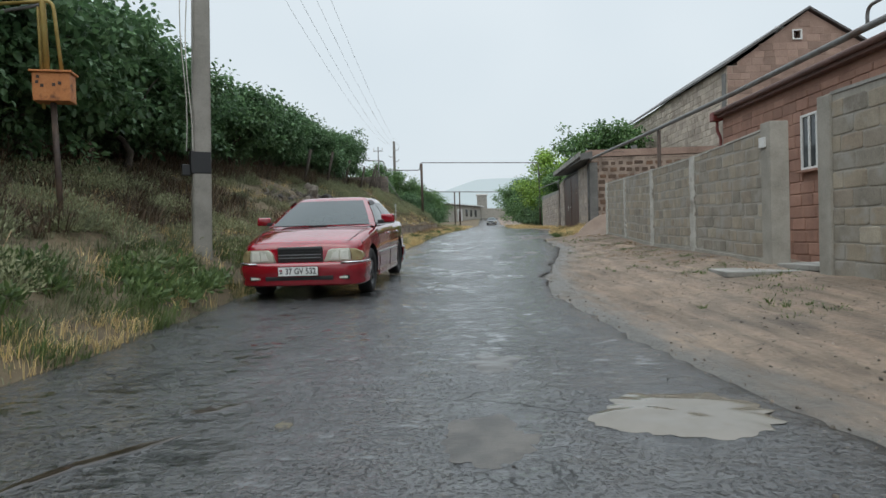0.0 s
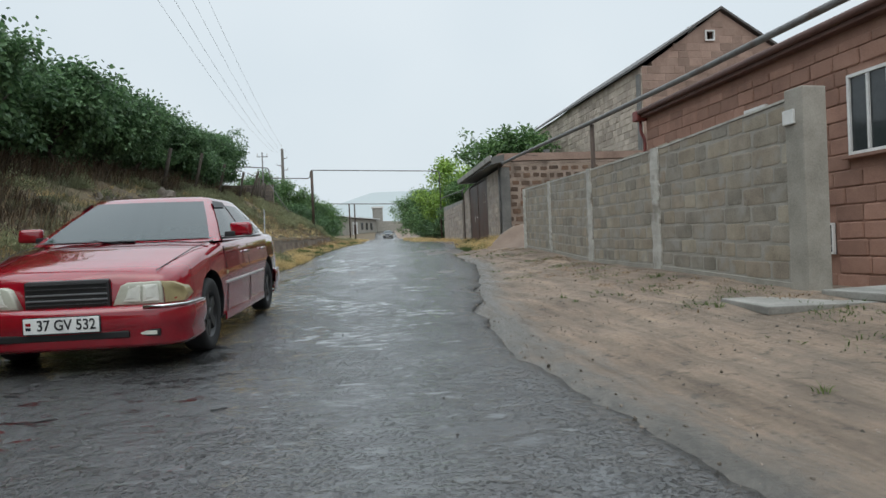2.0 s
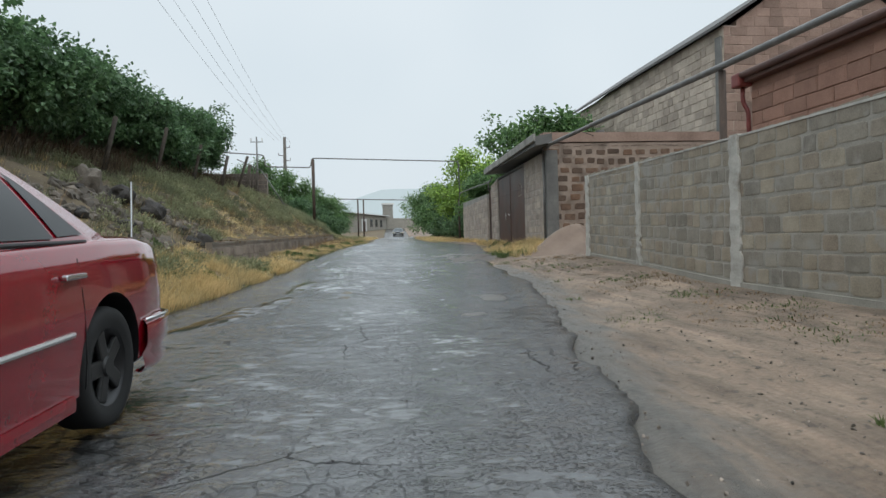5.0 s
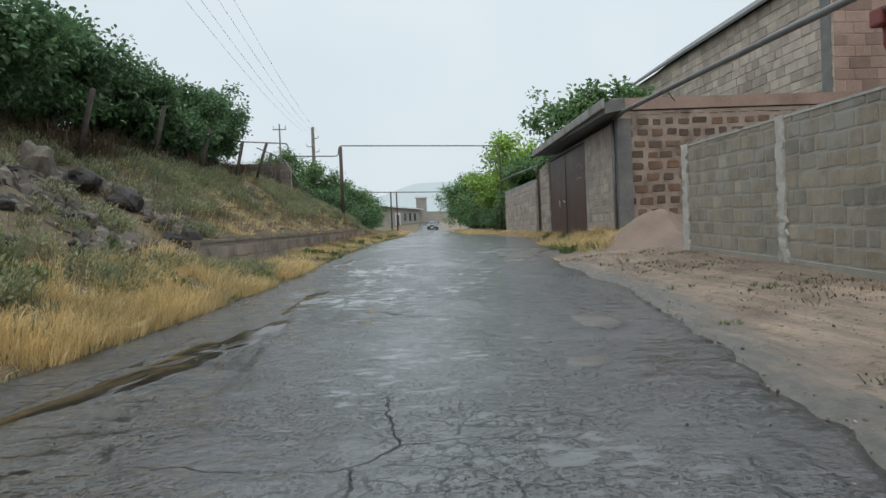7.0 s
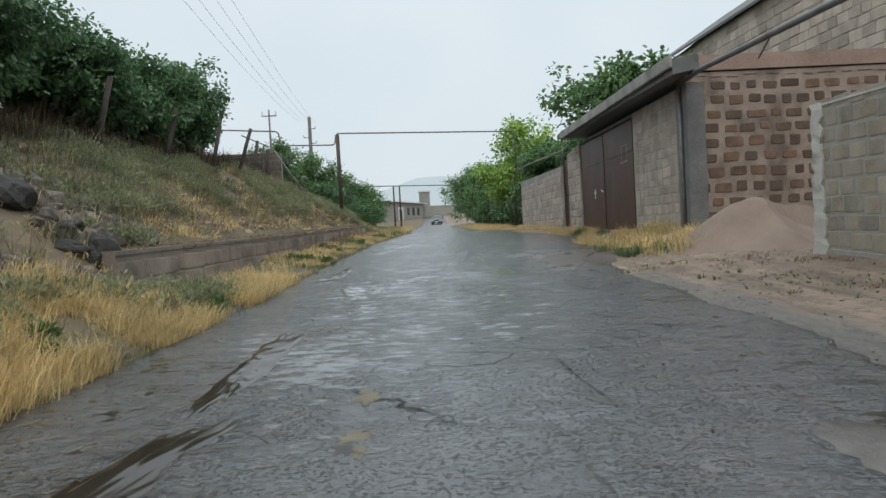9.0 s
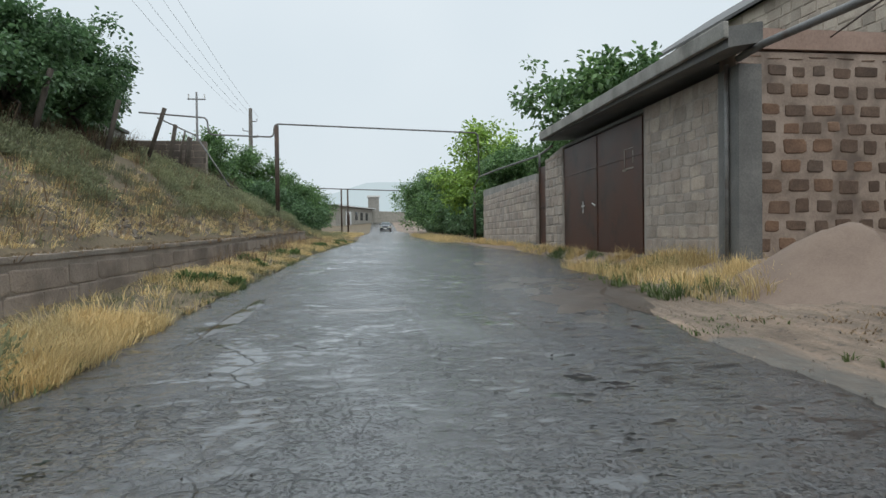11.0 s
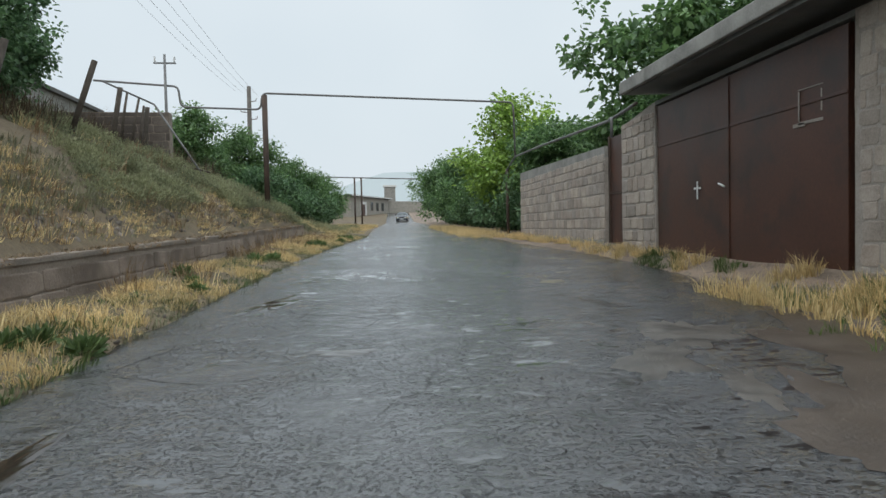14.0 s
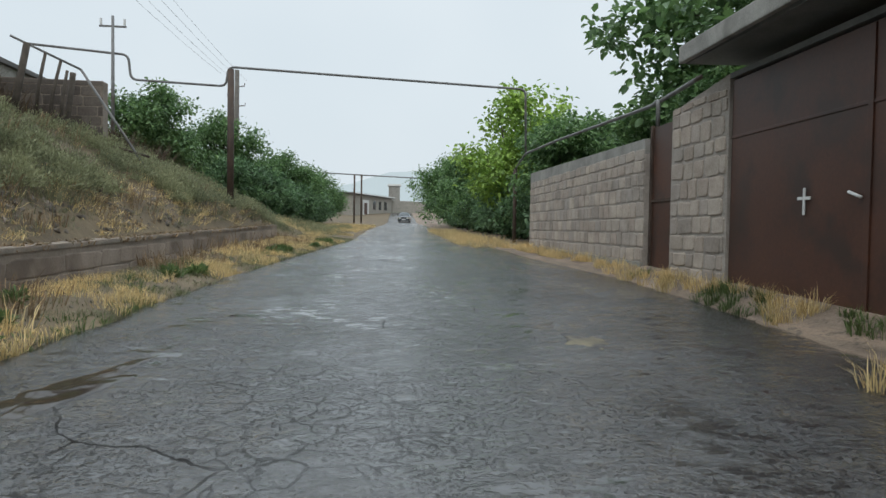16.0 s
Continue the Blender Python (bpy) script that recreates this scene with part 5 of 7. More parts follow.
    for s in (1, -1):
        place = lambda x, h, s=s: cabin_side(x, h, s, 0.007)
        part("front_side_window", pane_bm(place, ((0.84, 0.1), (-0.08, 0.1), (-0.08, 0.86), (0.33, 0.86))), M_TINT if s < 0 else M_CARGLASS, car, "", True)
        part("rear_side_window", pane_bm(place, ((-0.14, 0.1), (-0.86, 0.1), (-0.72, 0.86), (-0.14, 0.86))), M_TINT, car, "", True)
        part("quarter_window", pane_bm(place, ((-0.9, 0.12), (-1.15, 0.14), (-0.86, 0.7), (-0.78, 0.8))), M_TINT, car, "", True)
        part("deflector", pane_bm(lambda x, h, s=s: cabin_side(x, h, s, 0.02), ((0.42, 0.76), (-0.06, 0.8), (-0.06, 0.93), (0.3, 0.93))), M_BLACK, car, "smoked wind deflector", True)
        belt = [cabin_side(x, 0.06, s) for x in np.linspace(0.85, -1.15, 12)]
        part("belt_trim", strip_bm(belt, 0.012, 0.018, s), M_BLACK, car)
        rub = [(x, s * body_at(x)[0] * 0.998, 0.545) for x in np.linspace(0.98, -0.86, 16)]
        part("rub_strip", strip_bm(rub, 0.016, 0.022, s), M_STRIP, car, "bright side strip")
        low = [(x, s * body_at(x)[0] * 0.985, 0.235) for x in np.linspace(0.98, -0.86, 16)]
        part("sill", strip_bm(low, 0.012, 0.07, s), paint, car, "painted sill")
        for x in (0.9, -0.1, -0.98):
            seam = [(x + 0.0, s * body_at(x)[0] * k, z) for k, z in ((0.985, 0.27), (0.999, 0.4), (1.0, 0.55), (0.992, 0.7), (0.968, 0.88))]
            part("door_seam", tube_bm(seam, 0.004, 4), M_BLACK, car)
        for x in (0.05, -0.88):
            bm = box_bm((0.18, 0.035, 0.026), (x, s * 0.865, 0.79), 0, 0.009)
            part("door_handle", bm, M_CHROME, car, "chrome pull handle")
        bm = box_bm((0.1, 0.2, 0.13), (0.72, s * 0.97, 0.97), -s * 0.18, 0.03)
        bmesh.ops.translate(bm, verts=[v for v in bm.verts if v.co.z > 1.04], vec=(0, -s * 0.01, 0))
        mirror = part("side_mirror", bm, paint, car, "painted side mirror", True)
        part("mirror_glass", box_bm((0.006, 0.16, 0.09), (0.664, s * 0.98, 0.99), -s * 0.18), M_CHROME, mirror)
        part("mirror_foot", box_bm((0.07, 0.1, 0.05), (0.73, s * 0.86, 0.965), 0, 0.01), M_BLACK, mirror)
        part("side_indicator", box_bm((0.06, 0.014, 0.03), (1.0 - 0.07, s * 0.862, 0.62), 0, 0.005), M_AMBER, car)
        # head lamp with its corner indicator
        lamp = part("headlamp", lamp_bm(((0.325, 0.497), (0.68, 0.497), (0.672, 0.6), (0.655, 0.662), (0.43, 0.66), (0.385, 0.64)), s), M_LAMP, car, "yellowed headlamp glass", True)
        part("lamp_bowl", lamp_bm(((0.40, 0.52), (0.52, 0.515), (0.525, 0.64), (0.44, 0.64)), s, 0.004), M_LAMPIN, lamp)
        part("lamp_bowl", lamp_bm(((0.535, 0.515), (0.65, 0.515), (0.64, 0.645), (0.54, 0.642)), s, 0.003), M_LAMPIN, lamp)
        part("indicator", lamp_bm(((0.687, 0.497), (0.8, 0.5), (0.822, 0.55), (0.8, 0.61), (0.74, 0.652), (0.664, 0.662), (0.68, 0.6)), s), M_AMBER, lamp, "amber corner indicator", True)
        part("fog_lamp", box_bm((0.03, 0.17, 0.05), (2.196, s * 0.58, 0.265), -s * 0.14, 0.01), M_BLACK, car)
        part("fog_lens", box_bm((0.015, 0.13, 0.03), (2.207, s * 0.58, 0.275), -s * 0.14, 0.004), M_LAMPIN, car)
        part("tail_lamp", box_bm((0.06, 0.34, 0.16), (-2.15, s * 0.58, 0.66), s * 0.1, 0.02), M_AMBER, car)
        for x in (FRONT_AXLE, REAR_AXLE):
            wheel(car, x, s)
    # bumpers: swept along the car's plan
    for end in (1, -1):
        plan = [(1.68, 0.842), (1.78, 0.85), (1.95, 0.845), (2.08, 0.82), (2.17, 0.74), (2.215, 0.55), (2.235, 0.28), (2.24, 0.0)]
        if end < 0:
            plan = [(x + 0.02, y) for x, y in plan]
        plan = plan + [(x, -y) for x, y in plan[-2::-1]]
        sect = [(-0.06, 0.2), (-0.02, 0.185), (0.0, 0.22), (-0.012, 0.29), (0.016, 0.335), (0.022, 0.39), (0.022, 0.45), (0.008, 0.485), (-0.06, 0.497), (-0.14, 0.497)]
        bm = bmesh.new()
        rows = []
        for k, (x, y) in enumerate(plan):
            d = Vector((x * 0.25 + max(0, x - 1.9) * 2.0, y)).normalized()
            rows.append([bm.verts.new((end * (x + o * d.x), y + o * d.y, z)) for o, z in sect])
        for a, b in zip(rows, rows[1:]):
            for k in range(len(sect) - 1):
                bm.faces.new((a[k], a[k + 1], b[k + 1], b[k]))
        bump = part("bumper", bm, paint, car, "painted bumper", True)
        trim = [(end * (x + 0.022 * Vector((x, y)).normalized().x), y + 0.008 * (1 if y > 0 else -1), 0.484) for x, y in plan if abs(y) > 0.3]
        for s in (1, -1):
            half = [p for p in trim if p[1] * s > 0]
            part("bumper_trim", tube_bm(half, 0.012, 6), M_CHROME, bump, "bright bumper trim", True)
    # grille
    grille = part("grille", box_bm((0.08, 0.6, 0.215), (2.125, 0, 0.48), 0, 0.02), M_BLACK, car, "black slatted grille")
    for z in (0.51, 0.545, 0.585, 0.625, 0.66):
        part("slat", box_bm((0.02, 0.57, 0.012), (2.166, 0, z), 0, 0.003), M_GRILLE if z in (0.545, 0.585) else M_BLACK, grille)
    part("lower_intake", box_bm((0.03, 0.9, 0.055), (2.222, 0, 0.262), 0, 0.01), M_BLACK, car)
    part("hood_seam", tube_bm([(2.1, 0.62, 0.742), (1.5, 0.72, 0.885), (0.98, 0.77, 0.945)], 0.004, 4), M_BLACK, car)
    part("hood_seam", tube_bm([(2.1, -0.62, 0.742), (1.5, -0.72, 0.885), (0.98, -0.77, 0.945)], 0.004, 4), M_BLACK, car)
    part("cowl", pane_bm(lambda v, q: (1.04 + q * 0.1 + 0.1 * (1 - v * v), v * 0.78, 0.962 + 0.006 - 0.012 * q), ((-1, 0), (1, 0), (1, 0.6), (-1, 0.6))), M_BLACK, car)
    wiper = part("wiper", tube_bm([cabin_front(0.15, 0.02, 0.02), cabin_front(-0.25, 0.05, 0.025), cabin_front(-0.75, 0.04, 0.02)], 0.009, 6), M_BLACK, car, "black wiper blade")
    part("wiper_arm", tube_bm([cabin_front(0.02, -0.02, 0.02), cabin_front(-0.3, 0.06, 0.03)], 0.01, 6), M_BLACK, wiper)
    part("aerial", tube_bm([(-1.95, 0.7, 0.96), (-1.98, 0.7, 1.3)], 0.008, 6), M_CHROME, car)
    # number plate
    plate = part("number_plate", box_bm((0.012, 0.52, 0.112), (2.268, 0, 0.325), 0, 0.004), M_PLATE, car, "white number plate with black characters")
    part("plate_frame", box_bm((0.01, 0.535, 0.126), (2.262, 0, 0.318), 0, 0.003), M_BLACK, plate)
    if plate_text:
        font = bpy.data.curves.new("characters", "FONT")
        font.body, font.size, font.extrude, font.align_x, font.align_y = plate_text, 0.108, 0.0015, "CENTER", "CENTER"
        font.offset = 0.0015
        font.materials.append(M_BLACK)
        text = new("characters", font)
        text.parent = plate
        text.matrix_basis = Matrix.Translation((2.2755, 0.035, 0.381)) @ Matrix(((0, 0, 1, 0), (1, 0, 0, 0), (0, 1, 0, 0), (0, 0, 0, 1))) @ Matrix.Diagonal((0.86, 1, 1, 1))
        part("flag_bar", box_bm((0.003, 0.035, 0.022), (2.2745, -0.225, 0.385)), M_REDPAINT, plate)
        part("flag_bar", box_bm((0.003, 0.035, 0.022), (2.2745, -0.225, 0.353)), M_DARKPAINT, plate)
    car.matrix_basis = m
    return car


def car_pose(x, y, yaw, pitch):
    """Stands the car on the road; yaw: the way its nose points, degrees from +x."""
    return Matrix.Translation((x, y, road_z(y) + 0.012)) @ Matrix.Rotation(radians(yaw), 4, "Z") @ Matrix.Rotation(radians(pitch), 4, "Y") @ Matrix.Diagonal((0.97, 0.97, 0.97, 1))


sedan("red four-door saloon car parked on the road edge", M_REDPAINT, "37 GV 532", car_pose(-1.84, 10.3, -93.2, 1.9))
sedan("dark blue saloon car parked at the far roadside", M_DARKPAINT, "", car_pose(7.1, 116.5, -97, 1.0))

# ---- plants ----
def blades(name, spots, count, height, spread, width, lean, material, label, seed, droop=0.3, category="grass"):
    """Tufts of blades: spots are (x, y, z, size); every blade is a narrow tapering strip with a bend."""
    rng = np.random.default_rng(seed)
    s = np.repeat(np.array(spots), count, axis=0)
    n = len(s)
    h = height * s[:, 3] * rng.uniform(0.45, 1.15, n)
    a = rng.uniform(0, 2 * np.pi, n)
    r = spread * s[:, 3] * np.sqrt(rng.uniform(0, 1, n))
    base = s[:, :3] + np.stack([r * np.cos(a), r * np.sin(a), -0.03 * np.ones(n)], 1)
    out = np.stack([np.cos(a + rng.normal(0, 0.7, n)), np.sin(a + rng.normal(0, 0.7, n)), np.zeros(n)], 1)
    k = lean * rng.uniform(0.2, 1.3, n)
    b = rng.uniform(0, 2 * np.pi, n)
    side = np.stack([np.cos(b), np.sin(b), np.zeros(n)], 1) * (width * rng.uniform(0.6, 1.4, n))[:, None]
    up = np.array([0, 0, 1.0])
    mid = base + up * (h * 0.55)[:, None] + out * (k * h * 0.3)[:, None]
    tip = base + up * (h * (1 - droop * k))[:, None] + out * (k * h)[:, None]
    verts = np.stack([base - side, base + side, mid + side * 0.75, mid - side * 0.75, tip], 1).reshape(-1, 3)
    i = np.arange(n) * 5
    loops = np.stack([i, i + 1, i + 2, i + 3, i + 3, i + 2, i + 4], 1).reshape(-1)
    me = bpy.data.meshes.new(name)
    me.vertices.add(len(verts))
    me.vertices.foreach_set("co", verts.reshape(-1))
    me.loops.add(len(loops))
    me.loops.foreach_set("vertex_index", loops)
    me.polygons.add(2 * n)
    starts = np.stack([np.arange(n) * 7, np.arange(n) * 7 + 4], 1).reshape(-1)
    me.polygons.foreach_set("loop_start", starts)
    me.materials.append(material)
    me.update(calc_edges=True)
    me.validate()
    return tagged(new(name, me), label, category, kind="stuff")


def scatter(n, y0, y1, d0, d1, seed, size=(0.6, 1.2), clump=0.0, freq=0.6, keep=None):
    """Spots on the bank, d metres from the road's left edge."""
    rnd = random.Random(seed)
    out = []
    while n > 0:
        n -= 1
        y, d = rnd.uniform(y0, y1), d0 + (d1 - d0) * rnd.random() ** 1.2
        x = road_left(y) - d
        v = noise.noise((x * freq, y * freq, seed))
        if v < clump or (keep and not keep(x, y, d)):
            continue
        out.append((x, y, ground_z(x, y), rnd.uniform(*size) * (1 + 0.6 * max(0, v))))
    return out


def off_wall(x, y, d):
    return not (20.4 < y < 44.0 and bank_wall_x(y) - 0.36 < x < bank_wall_x(y) + 0.05)


dry_edge = scatter(2700, 13.2, 20.2, -0.02, 1.2, 201, (0.35, 1.05), -0.12, 1.3, off_wall) + scatter(900, 20.2, 24, -0.02, 0.7, 205, (0.4, 0.9), -0.2, 0.9, off_wall) + scatter(2600, 24, 47, 0.02, 1.4, 202, (0.22, 0.6), 0.02, 0.9, off_wall) + scatter(900, 47, 75, 0.2, 3, 203, (0.6, 1.1), -0.2) + scatter(260, -3, 13, 0.0, 0.5, 204, (0.4, 0.8), 0.15, 0.9)
blades("dry_grass", dry_edge, 26, 0.27, 0.13, 0.003, 0.75, M_DRY, "golden dry grass along the road edge", 1)
blades("low_green_grass", scatter(1900, -3, 13, 0.02, 1.2, 211, (0.5, 1.1), -0.1, 0.8) + scatter(900, 13, 47, -0.02, 0.9, 212, (0.25, 0.6), 0.0, 1.1, off_wall), 20, 0.22, 0.16, 0.005, 1.0, M_GREEN, "low green grass at the foot of the bank", 2)


def off_rocks(x, y, d):
    return off_wall(x, y, d) and not (17.4 < y < 22.2 and 1.0 < d < 3.1 and noise.noise((x * 2, y * 2, 7)) < 0.08)


def shrubs(name, spots, leaves, size, leaf, material, label, seed, flat=0.8, upright=0.6):
    """Low domed plants of many fine leaves that point outwards and up, one mesh."""
    rng = np.random.default_rng(seed)
    c = np.repeat(np.array(spots), leaves, axis=0)
    n = len(c)
    d = rng.normal(0, 1, (n, 3))
    d[:, 2] = np.abs(d[:, 2]) * 0.9
    d /= np.linalg.norm(d, axis=1)[:, None]
    r = size * c[:, 3] * rng.uniform(0.25, 1.0, n) ** 0.6 * (1 + 0.25 * np.sin(7 * d[:, 0] + c[:, 0] * 9) * np.cos(6 * d[:, 1] + c[:, 1] * 7))
    p = c[:, :3] + d * r[:, None] * np.array([1, 1, flat])
    w = d * 0.8 + rng.normal(0, 0.5, (n, 3)) + np.array([0, 0, upright])
    w /= np.linalg.norm(w, axis=1)[:, None]
    side = np.cross(w, rng.normal(0, 1, (n, 3)))
    side /= np.linalg.norm(side, axis=1)[:, None] + 1e-6
    long = (leaf * rng.uniform(0.6, 1.5, n))[:, None]
    verts = np.stack([p, p + w * long * 0.5 + side * long * 0.17, p + w * long, p + w * long * 0.5 - side * long * 0.17], 1).reshape(-1, 3)
    i = np.arange(n) * 4
    me = bpy.data.meshes.new(name)
    me.vertices.add(len(verts))
    me.vertices.foreach_set("co", verts.reshape(-1))
    me.loops.add(4 * n)
    me.loops.foreach_set("vertex_index", np.stack([i, i + 1, i + 2, i + 3], 1).reshape(-1))
    me.polygons.add(n)
    me.polygons.foreach_set("loop_start", np.arange(n) * 4)
    me.materials.append(material)
    me.update(calc_edges=True)
    return tagged(new(name, me), label, "weeds", kind="stuff")


spill_rnd = random.Random(88)
spill = []
for _ in range(900):
    y = 20.7 + 23 * spill_rnd.random()
    spill.append((bank_wall_x(y) - 0.02 - 0.34 * spill_rnd.random(), y, bank_wall_top(y) - 0.02, spill_rnd.uniform(0.3, 1.0)))
blades("wall_top_litter", spill, 16, 0.13, 0.12, 0.005, 1.4, M_DEAD, "dry litter and weeds spilling over the retaining wall", 54, 0.5, category="weeds")
M_WORM = leaf_material("wormwood_leaves", (0.15, 0.165, 0.095), (0.34, 0.355, 0.215), 0.3, 0.8)
M_BRUSH = leaf_material("dark_dry_brush", (0.05, 0.036, 0.024), (0.15, 0.106, 0.068), 0.1, 0.85)
M_NETTLE = leaf_material("green_weed_leaves", (0.06, 0.105, 0.035), (0.15, 0.215, 0.08), 0.3, 0.55)
shrubs("wormwood", scatter(520, -3, 17.2, 0.8, 4.2, 501, (0.6, 1.4), -0.05, 0.5, off_rocks) + scatter(150, 17.2, 22, 0.4, 4.6, 502, (0.5, 1.0), 0.0, 0.6, off_rocks) + scatter(900, 22, 46, 2.2, 5.4, 503, (0.5, 1.2), -0.12, 0.45, off_wall) + scatter(120, 46, 60, 0.8, 5, 504, (0.6, 1.2), 0.0, 0.5), 330, 0.29, 0.05, M_WORM, "grey-green wormwood bushes growing on the bank", 51)
shrubs("green_weeds", scatter(230, -3, 9.0, 0.25, 2.2, 505, (0.5, 1.2), 0.0, 0.5) + scatter(130, 9, 46, 0.1, 1.0, 506, (0.15, 0.4), 0.12, 0.7, off_wall) + scatter(40, 15, 20, 0.6, 1.6, 507, (0.4, 0.8), 0.0, 0.7, off_wall), 170, 0.24, 0.085, M_NETTLE, "broad-leaved green weeds at the foot of the bank", 52, 0.7, 0.3)
brush = scatter(1300, -3, 44, 4.2, 7.6, 508, (0.6, 1.3), -0.2, 0.6) + scatter(900, -3, 16, 1.6, 4.4, 509, (0.4, 0.8), -0.1, 0.5)
blades("dark_brush", brush, 40, 0.6, 0.3, 0.006, 1.0, M_BRUSH, "dark brown tangled dry brush under the trees", 53, 0.5, category="brush")
weeds = scatter(2300, -3, 22, 0.3, 4.6, 221, (0.5, 1.1), -0.1, 0.7, off_rocks) + scatter(2200, 22, 47, 2.0, 5.2, 222, (0.45, 0.95), -0.15, 0.6, off_wall) + scatter(500, 47, 70, 0.6, 5, 223, (0.5, 1.0), -0.1)
blades("bank_weeds", weeds, 30, 0.24, 0.2, 0.004, 1.0, M_WEED, "thin grey-green grass between the bushes on the bank", 3, 0.4, category="weeds")
cover = scatter(5200, -3, 47, -0.02, 2.4, 261, (0.5, 1.2), -0.45, 1.3, off_rocks)
blades("ground_cover", cover, 16, 0.1, 0.16, 0.004, 0.9, M_WEED, "short matted weeds and grass on the verge", 7, category="weeds")
blades("dry_tufts", scatter(1500, -3, 47, 0.3, 5.0, 262, (0.4, 1.0), 0.12, 0.9, off_rocks) + scatter(500, 22, 44, 1.3, 2.3, 263, (0.3, 0.7), 0.05, 0.9, off_wall), 22, 0.27, 0.16, 0.0035, 1.0, M_DRY, "scattered dry straw tufts on the bank", 8, 0.45)
stalks = scatter(900, -3, 40, 1.2, 6.5, 231, (0.5, 1.2), 0.0, 0.5, off_rocks) + scatter(420, 20.5, 44, 1.4, 2.6, 232, (0.3, 0.6), 0.0, 0.9, off_wall) + scatter(260, 26, 44, 0.5, 1.3, 233, (0.4, 0.8), 0.1, 0.8, off_wall)
litter = scatter(2600, 21, 44, 1.25, 2.7, 234, (0.3, 0.9), -0.15, 0.8, off_wall) + scatter(900, 10, 21, 0.6, 3.2, 235, (0.3, 0.8), 0.0, 0.8)
blades("straw_litter", litter, 14, 0.14, 0.16, 0.004, 1.6, M_DRY, "flattened dry straw littering the lower bank", 55, 0.55)
blades("dead_stalks", stalks, 14, 0.5, 0.2, 0.004, 0.9, M_DEAD, "brown dead stalks and brush on the bank", 4, 0.5, category="brush")


def verge_spots(n, y0, y1, e0, e1, seed, size, clump=0.0, freq=0.9):
    """Spots beside the walls, e metres out from them."""
    rnd = random.Random(seed)
    out = []
    for _ in range(n):
        y, e = rnd.uniform(y0, y1), e0 + (e1 - e0) * rnd.random() ** 1.5
        x = wall_x(y) - 0.08 - e
        if noise.noise((x * freq, y * freq, seed)) > clump:
            out.append((x, y, ground_z(x, y), rnd.uniform(*size)))
    return out


blades("dry_verge_grass", verge_spots(520, 22.9, 28.2, 0.0, 1.1, 241, (0.4, 1.0), -0.2) + verge_spots(420, 28.2, 42, 0.0, 0.35, 242, (0.35, 0.8), -0.2) + verge_spots(500, 42, 60, 0.2, 1.6, 243, (0.5, 1.1), -0.2), 22, 0.34, 0.11, 0.0035, 0.65, M_DRY, "dry straw grass along the garage wall", 5)
blades("green_verge_grass", verge_spots(240, 23.2, 28.5, 0.1, 1.4, 251, (0.3, 0.8), 0.1) + verge_spots(200, 28, 34, 0.0, 0.35, 252, (0.25, 0.6), 0.1) + verge_spots(330, 4.5, 21, 0.25, 1.9, 253, (0.12, 0.34), 0.22, 1.2), 24, 0.34, 0.11, 0.004, 0.7, M_GREEN, "green weeds along the walls", 6)


weed_rnd = random.Random(5)
mats = []
for cx, cy, r in ((3.0, 5.6, 0.35), (3.4, 6.7, 0.3), (3.75, 7.6, 0.3), (3.9, 9.3, 0.4), (3.6, 10.2, 0.3), (4.0, 11.3, 0.35), (3.7, 12.6, 0.4), (4.2, 13.6, 0.3), (4.1, 15.0, 0.4), (4.4, 17.0, 0.4), (3.3, 9.0, 0.2), (2.9, 14.0, 0.25), (4.5, 19.2, 0.4), (4.1, 20.3, 0.3), (3.6, 22.4, 0.5), (4.0, 8.0, 0.25)):
    for _ in range(int(110 * r)):
        a, q = weed_rnd.uniform(0, 6.283), r * weed_rnd.random() ** 0.7
        x, y = cx + q * math.cos(a), cy + q * 1.3 * math.sin(a)
        mats.append((x, y, ground_z(x, y), weed_rnd.uniform(0.4, 1.2)))
blades("matted_weeds", mats, 12, 0.07, 0.1, 0.005, 1.3, M_GREEN, "low matted green weeds in the dirt verge", 9, category="weeds")


def leaf_mesh(name, rng, centres, per, radius, size, material, parent, label, hang=0.5, kind="", category=""):
    """Many folded leaves round the centres, one mesh; they spread outwards, their upper sides to the sky."""
    c = np.repeat(np.array(centres), per, axis=0)
    n = len(c)
    off = rng.normal(0, radius, (n, 3)) * np.array([1, 1, 0.75])
    p = c + off
    d = rng.normal(0, 0.75, (n, 3)) + off / (radius * 1.3) + np.array([0, 0, -hang])
    d /= np.linalg.norm(d, axis=1)[:, None]
    s = np.cross(d, rng.normal(0, 0.45, (n, 3)) + np.array([0, 0, 1.0]))
    s /= np.linalg.norm(s, axis=1)[:, None] + 1e-6
    nn = np.cross(s, d)
    l = (size * rng.uniform(0.6, 1.35, n))[:, None]
    w = l * 0.34
    lift = nn * w * 0.4
    verts = np.stack([p, p + d * l * 0.35 + s * w + lift, p + d * l * 0.8 + s * w * 0.6 + lift * 0.6, p + d * l - lift * 0.6, p + d * l * 0.8 - s * w * 0.6 + lift * 0.6, p + d * l * 0.35 - s * w + lift], 1).reshape(-1, 3)
    i = np.arange(n) * 6
    loops = np.stack([i, i + 1, i + 2, i + 3, i, i + 3, i + 4, i + 5], 1).reshape(-1)
    me = bpy.data.meshes.new(name)
    me.vertices.add(len(verts))
    me.vertices.foreach_set("co", verts.reshape(-1))
    me.loops.add(len(loops))
    me.loops.foreach_set("vertex_index", loops)
    me.polygons.add(2 * n)
    me.polygons.foreach_set("loop_start", np.arange(2 * n) * 4)
    me.materials.append(material)
    me.update(calc_edges=True)
    ob = new(name, me)
    ob.parent = parent
    return tagged(ob, label, category, kind=kind)


